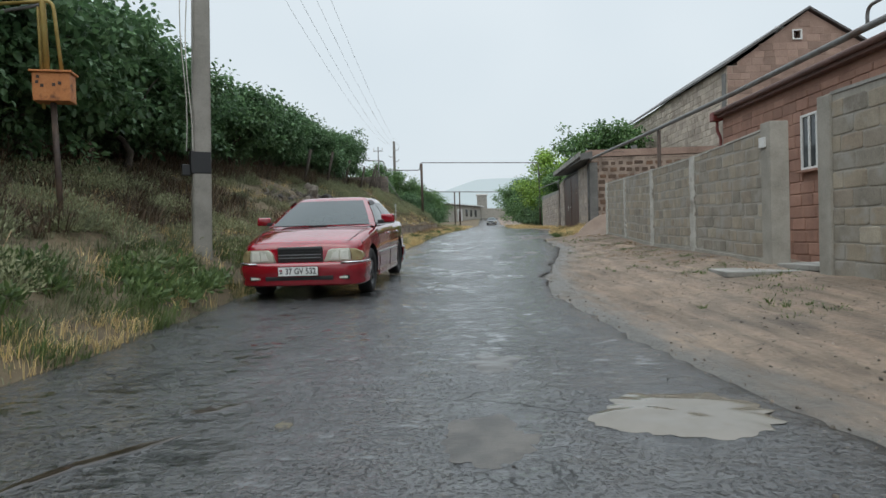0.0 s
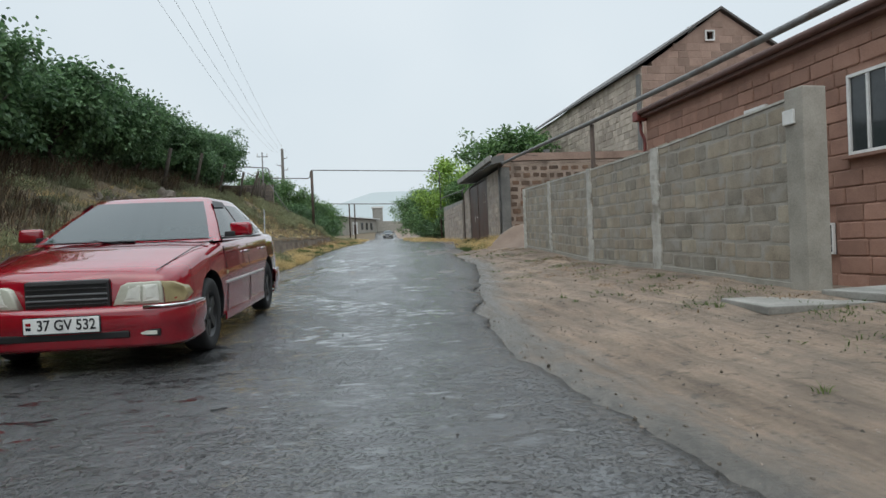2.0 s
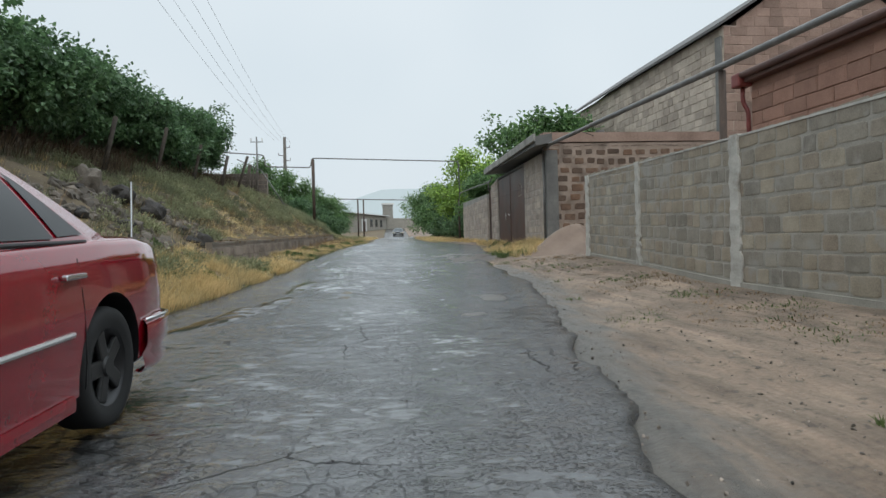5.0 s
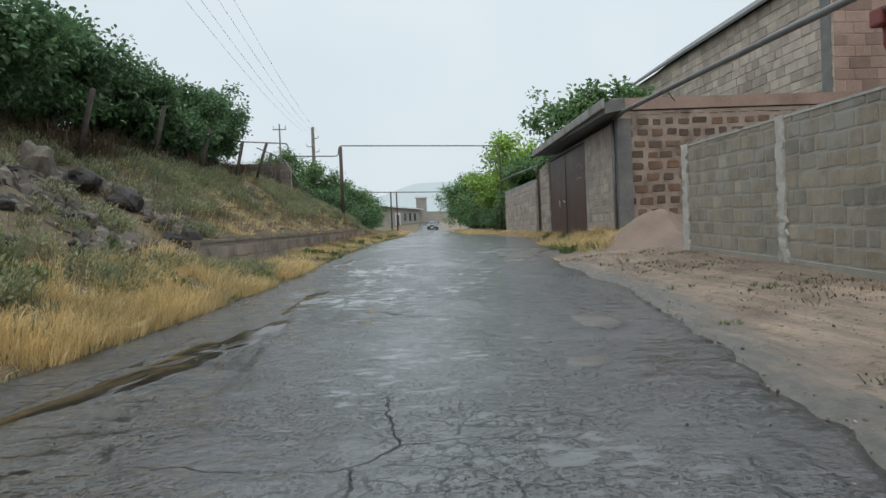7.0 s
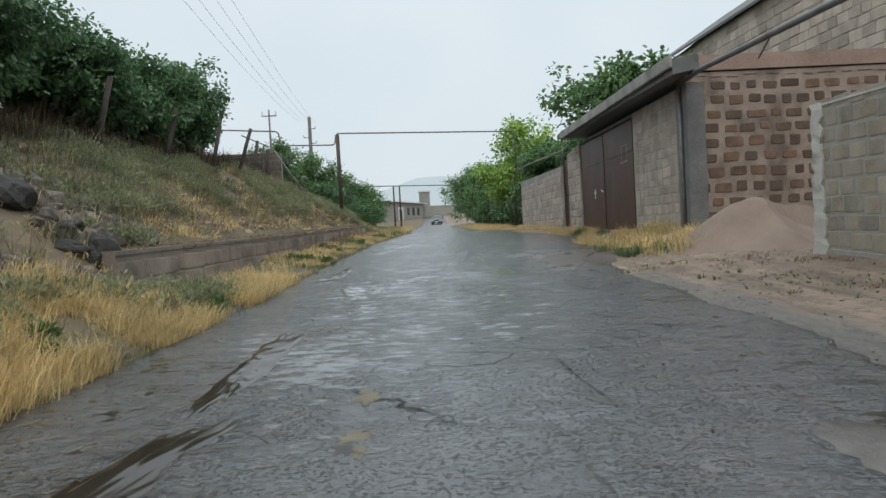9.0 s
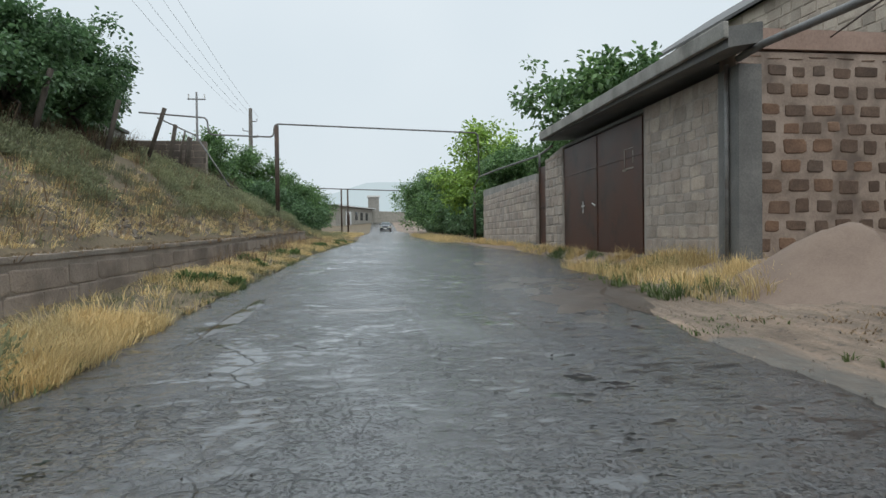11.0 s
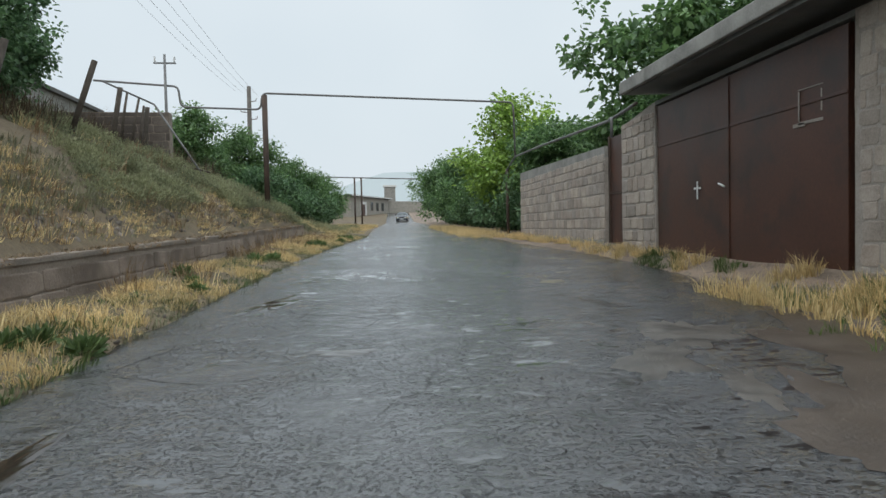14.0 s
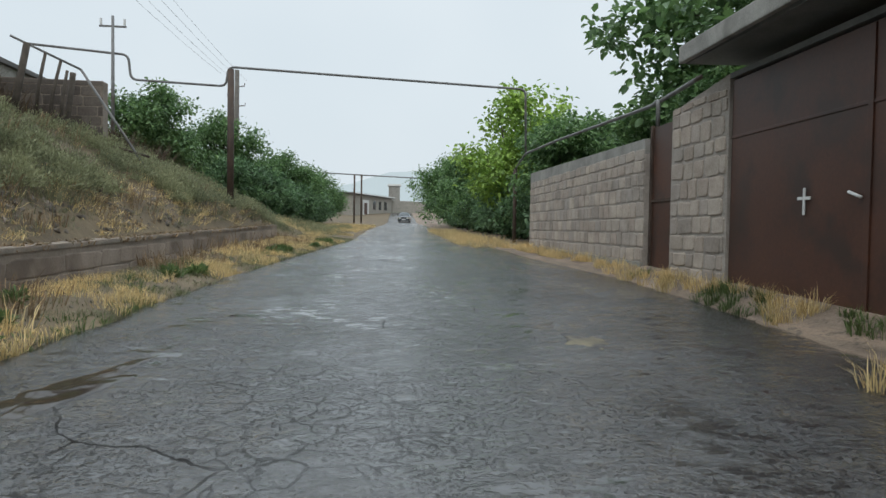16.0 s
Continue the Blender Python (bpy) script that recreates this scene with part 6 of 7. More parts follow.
def tree(label, seed, height, radius, clear, material, leaves=260, per=34, size=0.12, spread=0.17, squash=1.0):
    """A tapered trunk, forking limbs, twigs, and leaves in clumps round the twigs. clear: height of the lowest leaves."""
    t = empty("tree", label, "tree")
    rnd, rng = random.Random(seed), np.random.default_rng(seed)
    fork = clear + (height - clear) * 0.22
    trunk = [(0.06 * math.sin(k * 1.3 + seed) * k, 0.06 * math.cos(k * 1.7 + seed) * k, fork * k / 4 - 0.15) for k in range(5)]
    part("trunk", tube_bm(trunk, [0.13 * height / 5 * (1.15 - 0.13 * k) for k in range(5)], 9), M_BARK, t, "", True)
    top = Vector(trunk[-1])
    centres = []
    limbs = 8
    for k in range(limbs):
        a = 2 * math.pi * (k + rnd.uniform(-0.3, 0.3)) / limbs
        rise = rnd.uniform(0.25, 1.0) if k % 3 else 1.0
        reach = radius * rnd.uniform(0.6, 0.95) * (1.15 - 0.6 * rise)
        end = top + Vector((math.cos(a) * reach, math.sin(a) * reach * squash, (height - fork) * rise * rnd.uniform(0.78, 0.98)))
        bow = (top + end) / 2 + Vector((math.cos(a), math.sin(a), -0.2)) * reach * 0.15
        limb = part("limb", tube_bm([top - Vector((0, 0, 0.1)), top.lerp(bow, 0.6), bow, bow.lerp(end, 0.6), end], [0.07 * height / 5, 0.055 * height / 5, 0.04 * height / 5, 0.025 * height / 5, 0.008], 6), M_BARK, t, "", True)
        clumps = 5
        for q in range(clumps):
            u = 0.35 + 0.65 * (q + rnd.random()) / clumps
            on = top.lerp(bow, u * 2) if u < 0.5 else bow.lerp(end, u * 2 - 1)
            hub = on + Vector((rnd.gauss(0, 1), rnd.gauss(0, 1) * squash, rnd.gauss(0.15, 0.6))) * radius * 0.28
            if hub.z < clear + 0.15:
                hub.z = clear + rnd.uniform(0.1, 0.5)
            part("twig", tube_bm([on, on.lerp(hub, 0.5) + Vector((0, 0, 0.05)), hub], [0.016, 0.011, 0.005], 4), M_BARK, limb)
            for j in range(leaves // (limbs * clumps)):
                centres.append(hub + Vector((rnd.gauss(0, 1), rnd.gauss(0, 1), rnd.gauss(0, 0.7))) * radius * 0.17)
    # shoots that stand out of the crown
    for k in range(9):
        a = rnd.uniform(0, 6.28)
        r = radius * rnd.uniform(0.15, 0.8)
        tip = top + Vector((math.cos(a) * r, math.sin(a) * r * squash, (height - fork) * (1.06 - 0.35 * (r / radius) ** 2) + rnd.uniform(-0.1, 0.3)))
        lean = Vector((math.cos(a) * 0.1, math.sin(a) * 0.1, -0.15))
        centres += [tip + Vector((lean.x * -q, lean.y * -q, lean.z * q)) for q in range(5)]
    leaf_mesh("crown", rng, [tuple(c) for c in centres], per, spread, size, material, t, "")
    return t


def plant(source, x, y, turn, scale, drop=0.0):
    return copy_thing(source, Matrix.Translation((x, y, ground_z(x, y) - drop)) @ Matrix.Rotation(radians(turn), 4, "Z") @ Matrix.Diagonal((scale, scale, scale, 1)))


def stand(source, x, y, turn, scale):
    source.matrix_basis = Matrix.Translation((x, y, ground_z(x, y))) @ Matrix.Rotation(radians(turn), 4, "Z") @ Matrix.Diagonal((scale, scale, scale, 1))


bank_a = tree("dark green leafy tree standing on the bank", 11, 3.3, 1.9, 0.45, M_LEAF_DARK, 320, 34, 0.15, 0.16)
bank_b = tree("dark green leafy tree standing on the bank", 12, 3.5, 2.0, 0.5, M_LEAF_DARK, 320, 34, 0.15, 0.16)
bank_c = tree("dark green leafy tree standing on the bank", 13, 3.1, 1.9, 0.35, M_LEAF_DARK, 320, 34, 0.15, 0.16)
for ob in (bank_a, bank_b, bank_c):
    tagged(ob, group="trees on the bank")
stand(bank_a, -7.0, 7.2, 0, 0.92)
stand(bank_b, -6.7, 13.2, 40, 0.9)
stand(bank_c, -6.8, 10.2, 80, 0.94)
for k, (x, y, s) in enumerate(((-7.4, 4.2, 1.0), (-6.6, 16.2, 0.82), (-6.5, 19.0, 0.82), (-6.4, 22.0, 0.78), (-6.4, 24.8, 0.76), (-5.9, 27.6, 0.74), (-5.6, 30.4, 0.74), (-5.6, 33.4, 0.74), (-6.6, 36.0, 0.7), (-9.6, 6.0, 1.0), (-9.5, 11.5, 0.92), (-9.4, 17.0, 0.86), (-9.2, 22.5, 0.82), (-9.2, 28.0, 0.75), (-8.0, 0.5, 1.05))):
    plant((bank_a, bank_b, bank_c)[k % 3], x, y, k * 67, s)
bush = tree("dark leafy bush under the bank trees", 17, 1.5, 1.1, 0.0, M_LEAF_DARK, 150, 36, 0.11, 0.14)
tagged(bush, category="bush", group="bushes on the bank")
stand(bush, -7.6, 9.0, 0, 1.0)
for k in range(22):
    y = 2.0 + k * 1.65
    plant(bush, -7.9 + 0.9 * noise.noise((k * 3.1, 0, 5)) + (0.9 if y > 27 else 0), y, k * 71, 0.85 + 0.3 * random.Random(k).random())
far_a = tree("green bushy tree beside the far road", 21, 4.6, 2.3, 0.0, M_LEAF_MID, 360, 30, 0.17, 0.22)
far_b = tree("green bushy tree beside the far road", 22, 4.9, 2.5, 0.0, M_LEAF_MID, 360, 30, 0.17, 0.22)
for ob in (far_a, far_b):
    tagged(ob, group="trees beside the far road")
stand(far_a, -5.6, 47.5, 0, 0.7)
stand(far_b, -4.6, 52.5, 30, 0.72)
for k, (x, y, s) in enumerate(((-3.8, 57.5, 0.78), (-3.8, 64, 1.05), (-3.0, 69, 1.05), (-2.8, 76, 1.1), (-3.4, 84, 1.15), (-6.5, 60, 0.9), (-7, 70, 1.0), (-5, 92, 1.2), (-2.5, 104, 1.1), (7.8, 56.5, 1.1), (7.6, 63, 1.3), (8.2, 71, 1.4), (9.1, 81, 1.45), (10.2, 91, 1.5), (11.8, 103, 1.5), (11.5, 62, 1.4), (13, 76, 1.5), (9.9, 52, 1.3), (10.2, 46, 1.15))):
    plant((far_a, far_b)[k % 2], x, y, k * 53, s)
walnut = tree("tall green walnut tree behind the stone wall", 31, 6.4, 2.7, 2.1, M_LEAF_MID, 400, 30, 0.22, 0.2)
stand(walnut, 9.1, 35.8, 20, 0.84)
tagged(walnut, group="trees behind the stone wall")
plant(walnut, 8.7, 41.0, 150, 0.66)
plant(walnut, 9.6, 39.0, 260, 0.7)
plant(walnut, 8.8, 45.6, 10, 0.75)
plant(walnut, 7.9, 38.4, 100, 0.56)
plant(walnut, 7.3, 34.6, 200, 0.58)
plant(walnut, 7.6, 43.6, 310, 0.66)
lime = tree("yellow-green leafy tree hanging over the verge", 41, 5.1, 2.2, 0.1, M_LEAF_LIGHT, 400, 30, 0.17, 0.2)
stand(lime, 7.4, 49.6, 0, 1.08)
tagged(lime, group="trees behind the stone wall")


for k in range(14):
    y = 43.0 + k * 2.6
    plant(bush, wall_x(y) + 1.5 + 0.5 * noise.noise((k * 2.3, 1, 5)), y, k * 83, 1.0 + 0.4 * random.Random(k + 50).random())
for k in range(9):
    y = 50.0 + k * 3.2
    plant(bush, road_left(y) - 4.6 + 0.7 * noise.noise((k * 2.3, 7, 5)), y, k * 59, 1.0 + 0.4 * random.Random(k + 80).random())


# ---- poles and wires ----
M_OLDPOLE = surface("old_pole_concrete", (0.17, 0.16, 0.14), (0.25, 0.236, 0.207), (0.32, 0.303, 0.268), 3.0, 60.0, (0.8, 1.0), 0.35, 0.005)


def concrete_pole():
    p = empty("concrete_pole", "grey square concrete power pole with a black band", "pole")
    x, y, z = -3.76, 9.6, ground_z(-3.76, 9.6)
    bm = bmesh.new()
    bmesh.ops.create_cube(bm, size=1.0, matrix=Matrix.Translation((0, 0, 4.2)) @ Matrix.Diagonal((0.27, 0.24, 8.8, 1)))
    for v in bm.verts:
        if v.co.z > 4:
            v.co.x *= 0.72
            v.co.y *= 0.72
    bmesh.ops.bevel(bm, geom=bm.edges[:], offset=0.02, segments=2, affect="EDGES")
    bm.transform(Matrix.Translation((x, y, z)) @ Matrix.Rotation(0.03, 4, "Y") @ Matrix.Rotation(0.5, 4, "Z"))
    part("shaft", bm, M_OLDPOLE, p)
    part("painted_band", box_bm((0.285, 0.255, 0.34), (x + 0.02, y, 1.97), 0.5, 0.02), M_BLACK, p, "black tarred band")
    for k in range(2):
        line = [(x - 0.1 + 0.07 * k + 0.03 * math.sin(j * 0.9 + k), y - 0.19, 2.3 + j * 0.35) for j in range(18)]
        part("cable", tube_bm(line, 0.008, 5), M_POLECONC, p, "loose pale cable")
    part("cable_box", box_bm((0.12, 0.07, 0.16), (x - 0.14, y - 0.13, 1.95), 0.5, 0.01), M_BLACK, p)


concrete_pole()


def gas_box():
    b = empty("gas_box", "orange steel gas regulator box on rusty yellow pipes", "gas box")
    y = 7.6
    x = -4.68
    z = ground_z(x, y)
    orange = surface("orange_paint", (0.3, 0.1, 0.03), (0.44, 0.16, 0.045), (0.52, 0.22, 0.075), 5.0, 50.0, (0.5, 0.75), 0.15, 0.003, stain=((0.14, 0.05, 0.02), 6.0, 0.55, 0.66))
    yellow = surface("yellow_pipe_paint", (0.2, 0.14, 0.035), (0.3, 0.21, 0.055), (0.36, 0.27, 0.09), 5.0, 50.0, (0.5, 0.75), 0.15, 0.003)
    box = part("cabinet", box_bm((0.4, 0.24, 0.33), (x + 0.02, y, 2.66), 0.25, 0.012), orange, b, "rusty orange cabinet")
    part("lid", box_bm((0.45, 0.29, 0.025), (x + 0.02, y, 2.993), 0.25, 0.006), orange, box)
    for k, (dx, dz) in enumerate(((-0.11, 0.2), (-0.06, 0.16), (0.06, 0.17), (0.12, 0.19), (-0.1, 0.26))):
        part("rust_mark", box_bm((0.035, 0.004, 0.035), (x + 0.02 + dx, y - 0.128 + 0.25 * dx, 2.66 + dz), 0.25), M_RUST, box)
    part("leg_pipe", tube_bm([(x + 0.04, y, z - 0.2), (x, y, 2.66)], 0.035, 8), M_RUST, b, "rusty steel leg", True)
    part("riser_pipe", tube_bm([(x - 0.06, y, 2.98), (x - 0.1, y, 4.6)], 0.035, 8), yellow, b, "", True)
    part("riser_pipe", tube_bm([(x - 0.13, y + 0.02, 2.6), (x - 0.16, y + 0.02, 4.6)], 0.02, 8), yellow, b, "", True)
    part("riser_pipe", tube_bm(bend([(x + 0.12, y, 2.98), (x + 0.04, y, 3.86), (x - 0.9, y, 3.84)], 0.1), 0.022, 8), yellow, b, "", True)
    part("branch_pipe", tube_bm([(x - 0.1, y, 3.82), (x - 3.0, y + 0.6, 3.72)], 0.02, 8), M_PIPE, b, "", True)


gas_box()


def wood_pole():
    p = empty("wooden_pole", "weathered wooden power pole with small crossarms", "pole")
    x, y = -5.2, 59.4
    z = ground_z(x, y)
    part("shaft", tube_bm([(x, y, z - 0.3), (x + 0.05, y, 9.75)], [0.16, 0.11], 10), M_WOODPOLE, p, "", True)
    for zz, s in ((8.9, 0.7), (8.3, -0.7), (7.9, 0.75)):
        part("insulator_arm", tube_bm([(x, y, zz), (x + s * 0.6, y, zz + 0.05), (x + s * 0.62, y, zz + 0.2)], 0.025, 6), M_RUST, p)
    q = empty("steel_pole", "slim grey steel pole with a crossbar", "pole")
    x, y = -4.62, 41.4
    part("shaft", tube_bm([(x, y, ground_z(x, y) - 0.3), (x, y, 6.75)], [0.05, 0.035], 8), M_PIPE, q, "", True)
    part("crossbar", box_bm((0.62, 0.04, 0.04), (x, y, 6.48)), M_PIPE, q)
    for s in (-1, 0, 1):
        part("insulator", tube_bm([(x + s * 0.27, y, 6.54), (x + s * 0.27, y, 6.68)], 0.03, 6), M_WHITE, q)
    wires = empty("power_wires", "thin overhead power wires between two poles", "wires")
    for k, dx in enumerate((-0.7, -0.3, 0.15, 0.55)):
        a, b = Vector((-3.6 + dx * 0.9, -20.0, 8.3 + 0.1 * k)), Vector((-5.2 + dx, 59.4, 9.0 - 0.1 * k + 0.5))
        c = Vector((-3.76 + dx, 9.6, 8.3 + 0.12 * k))
        pts = []
        for u, v in ((a, c), (c, b)):
            for j in range(12):
                s = j / 12
                pts.append(u.lerp(v, s) - Vector((0, 0, 4 * s * (1 - s) * 0.8)))
        part("wire", tube_bm(pts + [b], 0.0045, 4), M_PIPE, wires)


wood_pole()


# ---- fence remains and walls on the bank ----
M_BANKBLOCK = surface("dark_weathered_block", (0.06, 0.048, 0.04), (0.11, 0.09, 0.075), (0.17, 0.143, 0.12), 2.2, 40.0, (0.8, 1.0), 0.9, 0.02, rand="object", rand_amount=0.3)


def bank_fence():
    for k, (x, y, dx, dy, h) in enumerate(((-5.2, 26.6, 0.35, 0.1, 1.35), (-4.95, 29.5, 0.3, 0.25, 1.3), (-4.55, 31.9, 0.25, 0.3, 1.2), (-4.5, 34.6, 0.5, 0.1, 1.35), (-4.4, 36.4, 0.22, 0.1, 1.2), (-4.25, 38.0, 0.12, 0.1, 1.15), (-5.4, 23.4, 0.3, 0.2, 1.3))):
        z = ground_z(x, y)
        bm = tube_bm([(x, y, z - 0.25), (x + dx, y + dy, z + h)], 0.055, 7)
        tagged(part("fence_post", bm, M_BARK, None, "", True), "dark leaning wooden fence post on the bank", "post", "leaning fence posts")
    for k, (x, y, dx, h) in enumerate(((-4.6, 37.6, 0.16, 1.3), (-4.42, 37.7, 0.2, 1.25), (-4.25, 37.8, 0.1, 1.15))):
        z = ground_z(x, y)
        bm = tube_bm([(x, y, z - 0.25), (x + dx * 0.5, y, z + h * 0.5), (x + dx, y + 0.1, z + h)], [0.04, 0.034, 0.026], 7)
        tagged(part("fence_post", bm, M_BARK, None, "", True), "thin dark stick of the fence beside the block wall", "post", "leaning fence posts")
    f = empty("broken_frame", "broken rusty pipe frame leaning on the bank", "pipe frame")
    part("leaning_pipe", tube_bm([(-3.95, 38.0, 4.68), (-2.62, 38.3, ground_z(-2.62, 38.3) - 0.05)], 0.025, 7), M_PIPE, f, "", True)
    part("cross_pipe", tube_bm([(-4.3, 38.0, 3.5), (-2.78, 38.25, 3.08)], 0.025, 7), M_RUST, f, "", True)
    part("long_pipe", tube_bm([(-3.95, 38.0, 4.68), (-4.9, 37.4, 5.1)], 0.022, 7), M_PIPE, f, "", True)
    w = empty("wall_northwest", "dark brown block wall up on the bank", "wall", kind="structure")
    slab("core", M_RETMORTAR, (-9.5, 38.6), (-3.78, 38.6), 0.25, 2.2, 2.2, 4.62, 4.6, w)
    lay(w, "bank_block", stone_meshes("bank_block", M_BANKBLOCK, 5, 0.04), (-9.5, 38.6), (-3.78, 38.6), courses(5.72, 2.9, 4.6, 0.41, 0.2, 0.014, 301, 0.15, 0.05), 0.006, None, 0.01, 302)
    low = empty("wall_west", "low brown block wall among the roadside trees", "wall", kind="structure")
    slab("core", M_RETMORTAR, (-9.0, 3.2), (-7.2, 13.0), 0.25, 2.0, 2.0, 3.45, 3.1, low, 1.0)
    joined_stones(low, "wall_blocks", M_RETBLOCK, (-9.0, 3.2), (-7.2, 13.0), courses(9.9, 2.3, 3.1, 0.42, 0.21, 0.016, 303, 0.15, 0.05), 0.02, 304)
    h = empty("white_house", "pale grey rendered house behind the trees", "house")
    part("wall", box_bm((6.0, 7.0, 4.5), (-12.9, 47.2, 2.2)), M_CONC, h)
    part("roof", box_bm((6.3, 7.3, 0.14), (-12.9, 47.2, 6.704)), M_ROOF, h)


bank_fence()


# ---- stones, sand and rubble ----
def lumps(name, spots, material, label, seed, category="stones", flat=0.7):
    """Many stones in one mesh: squashed, cut about boulders."""
    rnd = random.Random(seed)
    ball = bmesh.new()
    bmesh.ops.create_icosphere(ball, subdivisions=1, radius=1.0)
    ball.verts.index_update()
    shape = np.array([v.co[:] for v in ball.verts])
    tris = np.array([[v.index for v in f.verts] for f in ball.faces])
    ball.free()
    rng = np.random.default_rng(seed)
    verts, faces = [], []
    for k, (x, y, z, r) in enumerate(spots):
        turn = np.array(Euler((rnd.uniform(0, 6), rnd.uniform(0, 6), rnd.uniform(0, 6))).to_matrix())
        v = (shape * (1, rnd.uniform(0.6, 1), rnd.uniform(0.4, flat))) @ turn.T + rng.uniform(-0.22, 0.22, shape.shape)
        verts.append(v * r + (x, y, z))
        faces.append(tris + k * len(shape))
    return tagged(mesh_object(name, np.concatenate(verts).tolist(), np.concatenate(faces).tolist(), material), label, category, kind="stuff")


def boulder(x, y, r, seed, material, label, squash=(1.0, 0.7, 0.9)):
    rnd = random.Random(seed)
    bm = bmesh.new()
    bmesh.ops.create_icosphere(bm, subdivisions=3, radius=r)
    for v in bm.verts:
        d = 1 + 0.5 * noise.noise(v.co * (1.6 / r) * 0.7 + Vector((seed, 0, 0))) + 0.12 * noise.noise(v.co * (5 / r))
        v.co = Vector((v.co.x * squash[0], v.co.y * squash[1], v.co.z * squash[2])) * d
    bm.transform(Matrix.Translation((x, y, ground_z(x, y) + r * 0.35)) @ Matrix.Rotation(seed, 4, "Z"))
    return tagged(part("boulder", bm, material, None, "", False), label, "boulder", "boulders on the bank")


boulder(-4.45, 20.2, 0.3, 3, M_ROCK, "large pale angular boulder on the bank", (0.9, 0.7, 1.15))
boulder(-4.0, 20.6, 0.3, 5, M_DARKROCK, "dark brown boulder on the bank", (1.3, 0.8, 0.6))
boulder(-3.6, 20.9, 0.26, 8, M_DARKROCK, "dark brown boulder on the bank", (1.2, 0.9, 0.7))
for k in range(34):
    pick = random.Random(600 + k)
    by, bd = pick.uniform(17.4, 21.6), pick.uniform(1.3, 3.0)
    boulder(road_left(by) - bd, by, pick.uniform(0.06, 0.15), 20 + k * 3, (M_DARKROCK, M_ROCK, M_DARKROCK)[k % 3], "dark broken stone lying in the rubble on the bank" if k % 3 != 1 else "pale broken stone lying in the rubble on the bank", (pick.uniform(0.8, 1.4), pick.uniform(0.7, 1.0), pick.uniform(0.5, 0.8)))
boulder(-2.62, 20.75, 0.2, 12, M_DARKROCK, "dark broken end stone of the retaining wall", (0.8, 0.9, 1.1))
lumps("rubble", [(x, y, z, r * 0.09) for x, y, z, r in scatter(900, 17.3, 22.5, 0.9, 3.4, 401, (0.4, 1.7), -0.2, 0.8, off_wall)] + [(x, y, z, r * 0.06) for x, y, z, r in scatter(620, 22.5, 43, 1.45, 2.4, 402, (0.3, 1.1), 0.0, 0.9, off_wall)], M_ROCK, "loose rubble stones on the bank", 403, "rubble")
lumps("bank_chips", [(x, y, z, 0.012 + 0.035 * q * q) for x, y, z, q in scatter(2600, 21, 44, 1.25, 2.6, 236, (0.2, 1.0), -0.1, 0.8, off_wall)], M_GRAVEL, "pale stone chips littering the lower bank", 411, "rubble", 0.6)
lumps("spilled_soil", [(x, y, z, 0.02 + 0.05 * q * q) for x, y, z, q in spill], M_BANK, "clods of soil along the top of the retaining wall", 410, "soil", 0.5)
lumps("roadside_pebbles", [(x, y, z, r * 0.025) for x, y, z, r in scatter(500, 1, 45, -0.1, 0.5, 404, (0.3, 1.2), -0.1, 0.9, off_wall)] + [(x, y, z, r * 0.022) for x, y, z, r in verge_spots(1300, 2, 24, 0.1, 3.0, 405, (0.15, 0.8), -0.2)], M_ROCK, "small pebbles at the road edges", 406, "pebbles")
lumps("asphalt_crumbs", [(x, y, road_top(x, y), random.Random(k).uniform(0.004, 0.011)) for k, (x, y) in enumerate(((random.Random(900 + q).uniform(-2.5, 2.8), random.Random(700 + q).uniform(2.0, 38)) for q in range(420)))], M_DARKROCK, "loose dark asphalt crumbs on the road", 407, "crumbs")


gravel_rnd = random.Random(77)
gravel = []
for _ in range(4500):
    y = 1.5 + 22 * gravel_rnd.random() ** 1.4
    x = road_right(y) + 0.05 + (wall_x(y) - road_right(y) - 0.15) * gravel_rnd.random()
    gravel.append((x, y, ground_z(x, y), 0.004 + 0.009 * gravel_rnd.random() ** 3))
foot = verge_spots(700, 8.6, 22.5, 0.02, 1.3, 256, (0.3, 0.9), 0.05, 1.0)
blades("dry_wall_weeds", foot, 20, 0.1, 0.13, 0.005, 1.4, M_DEAD, "dry flattened weeds along the foot of the wall", 10, 0.5, category="weeds")
lumps("gravel", gravel, M_GRAVEL, "fine loose gravel strewn over the dirt verge", 408, "gravel")
edge = []
for _ in range(900):
    y = 1.5 + 26 * gravel_rnd.random()
    x = road_right(y) + gravel_rnd.gauss(0.03, 0.16)
    z = max(ground_z(x, y), road_z(y) + 0.008 if x < road_right(y) else -9)
    edge.append((x, y, z, 0.003 + 0.009 * gravel_rnd.random() ** 3))
lumps("edge_rubble", edge, M_GRAVEL, "broken asphalt crumbs along the road edge", 409, "rubble", 0.5)


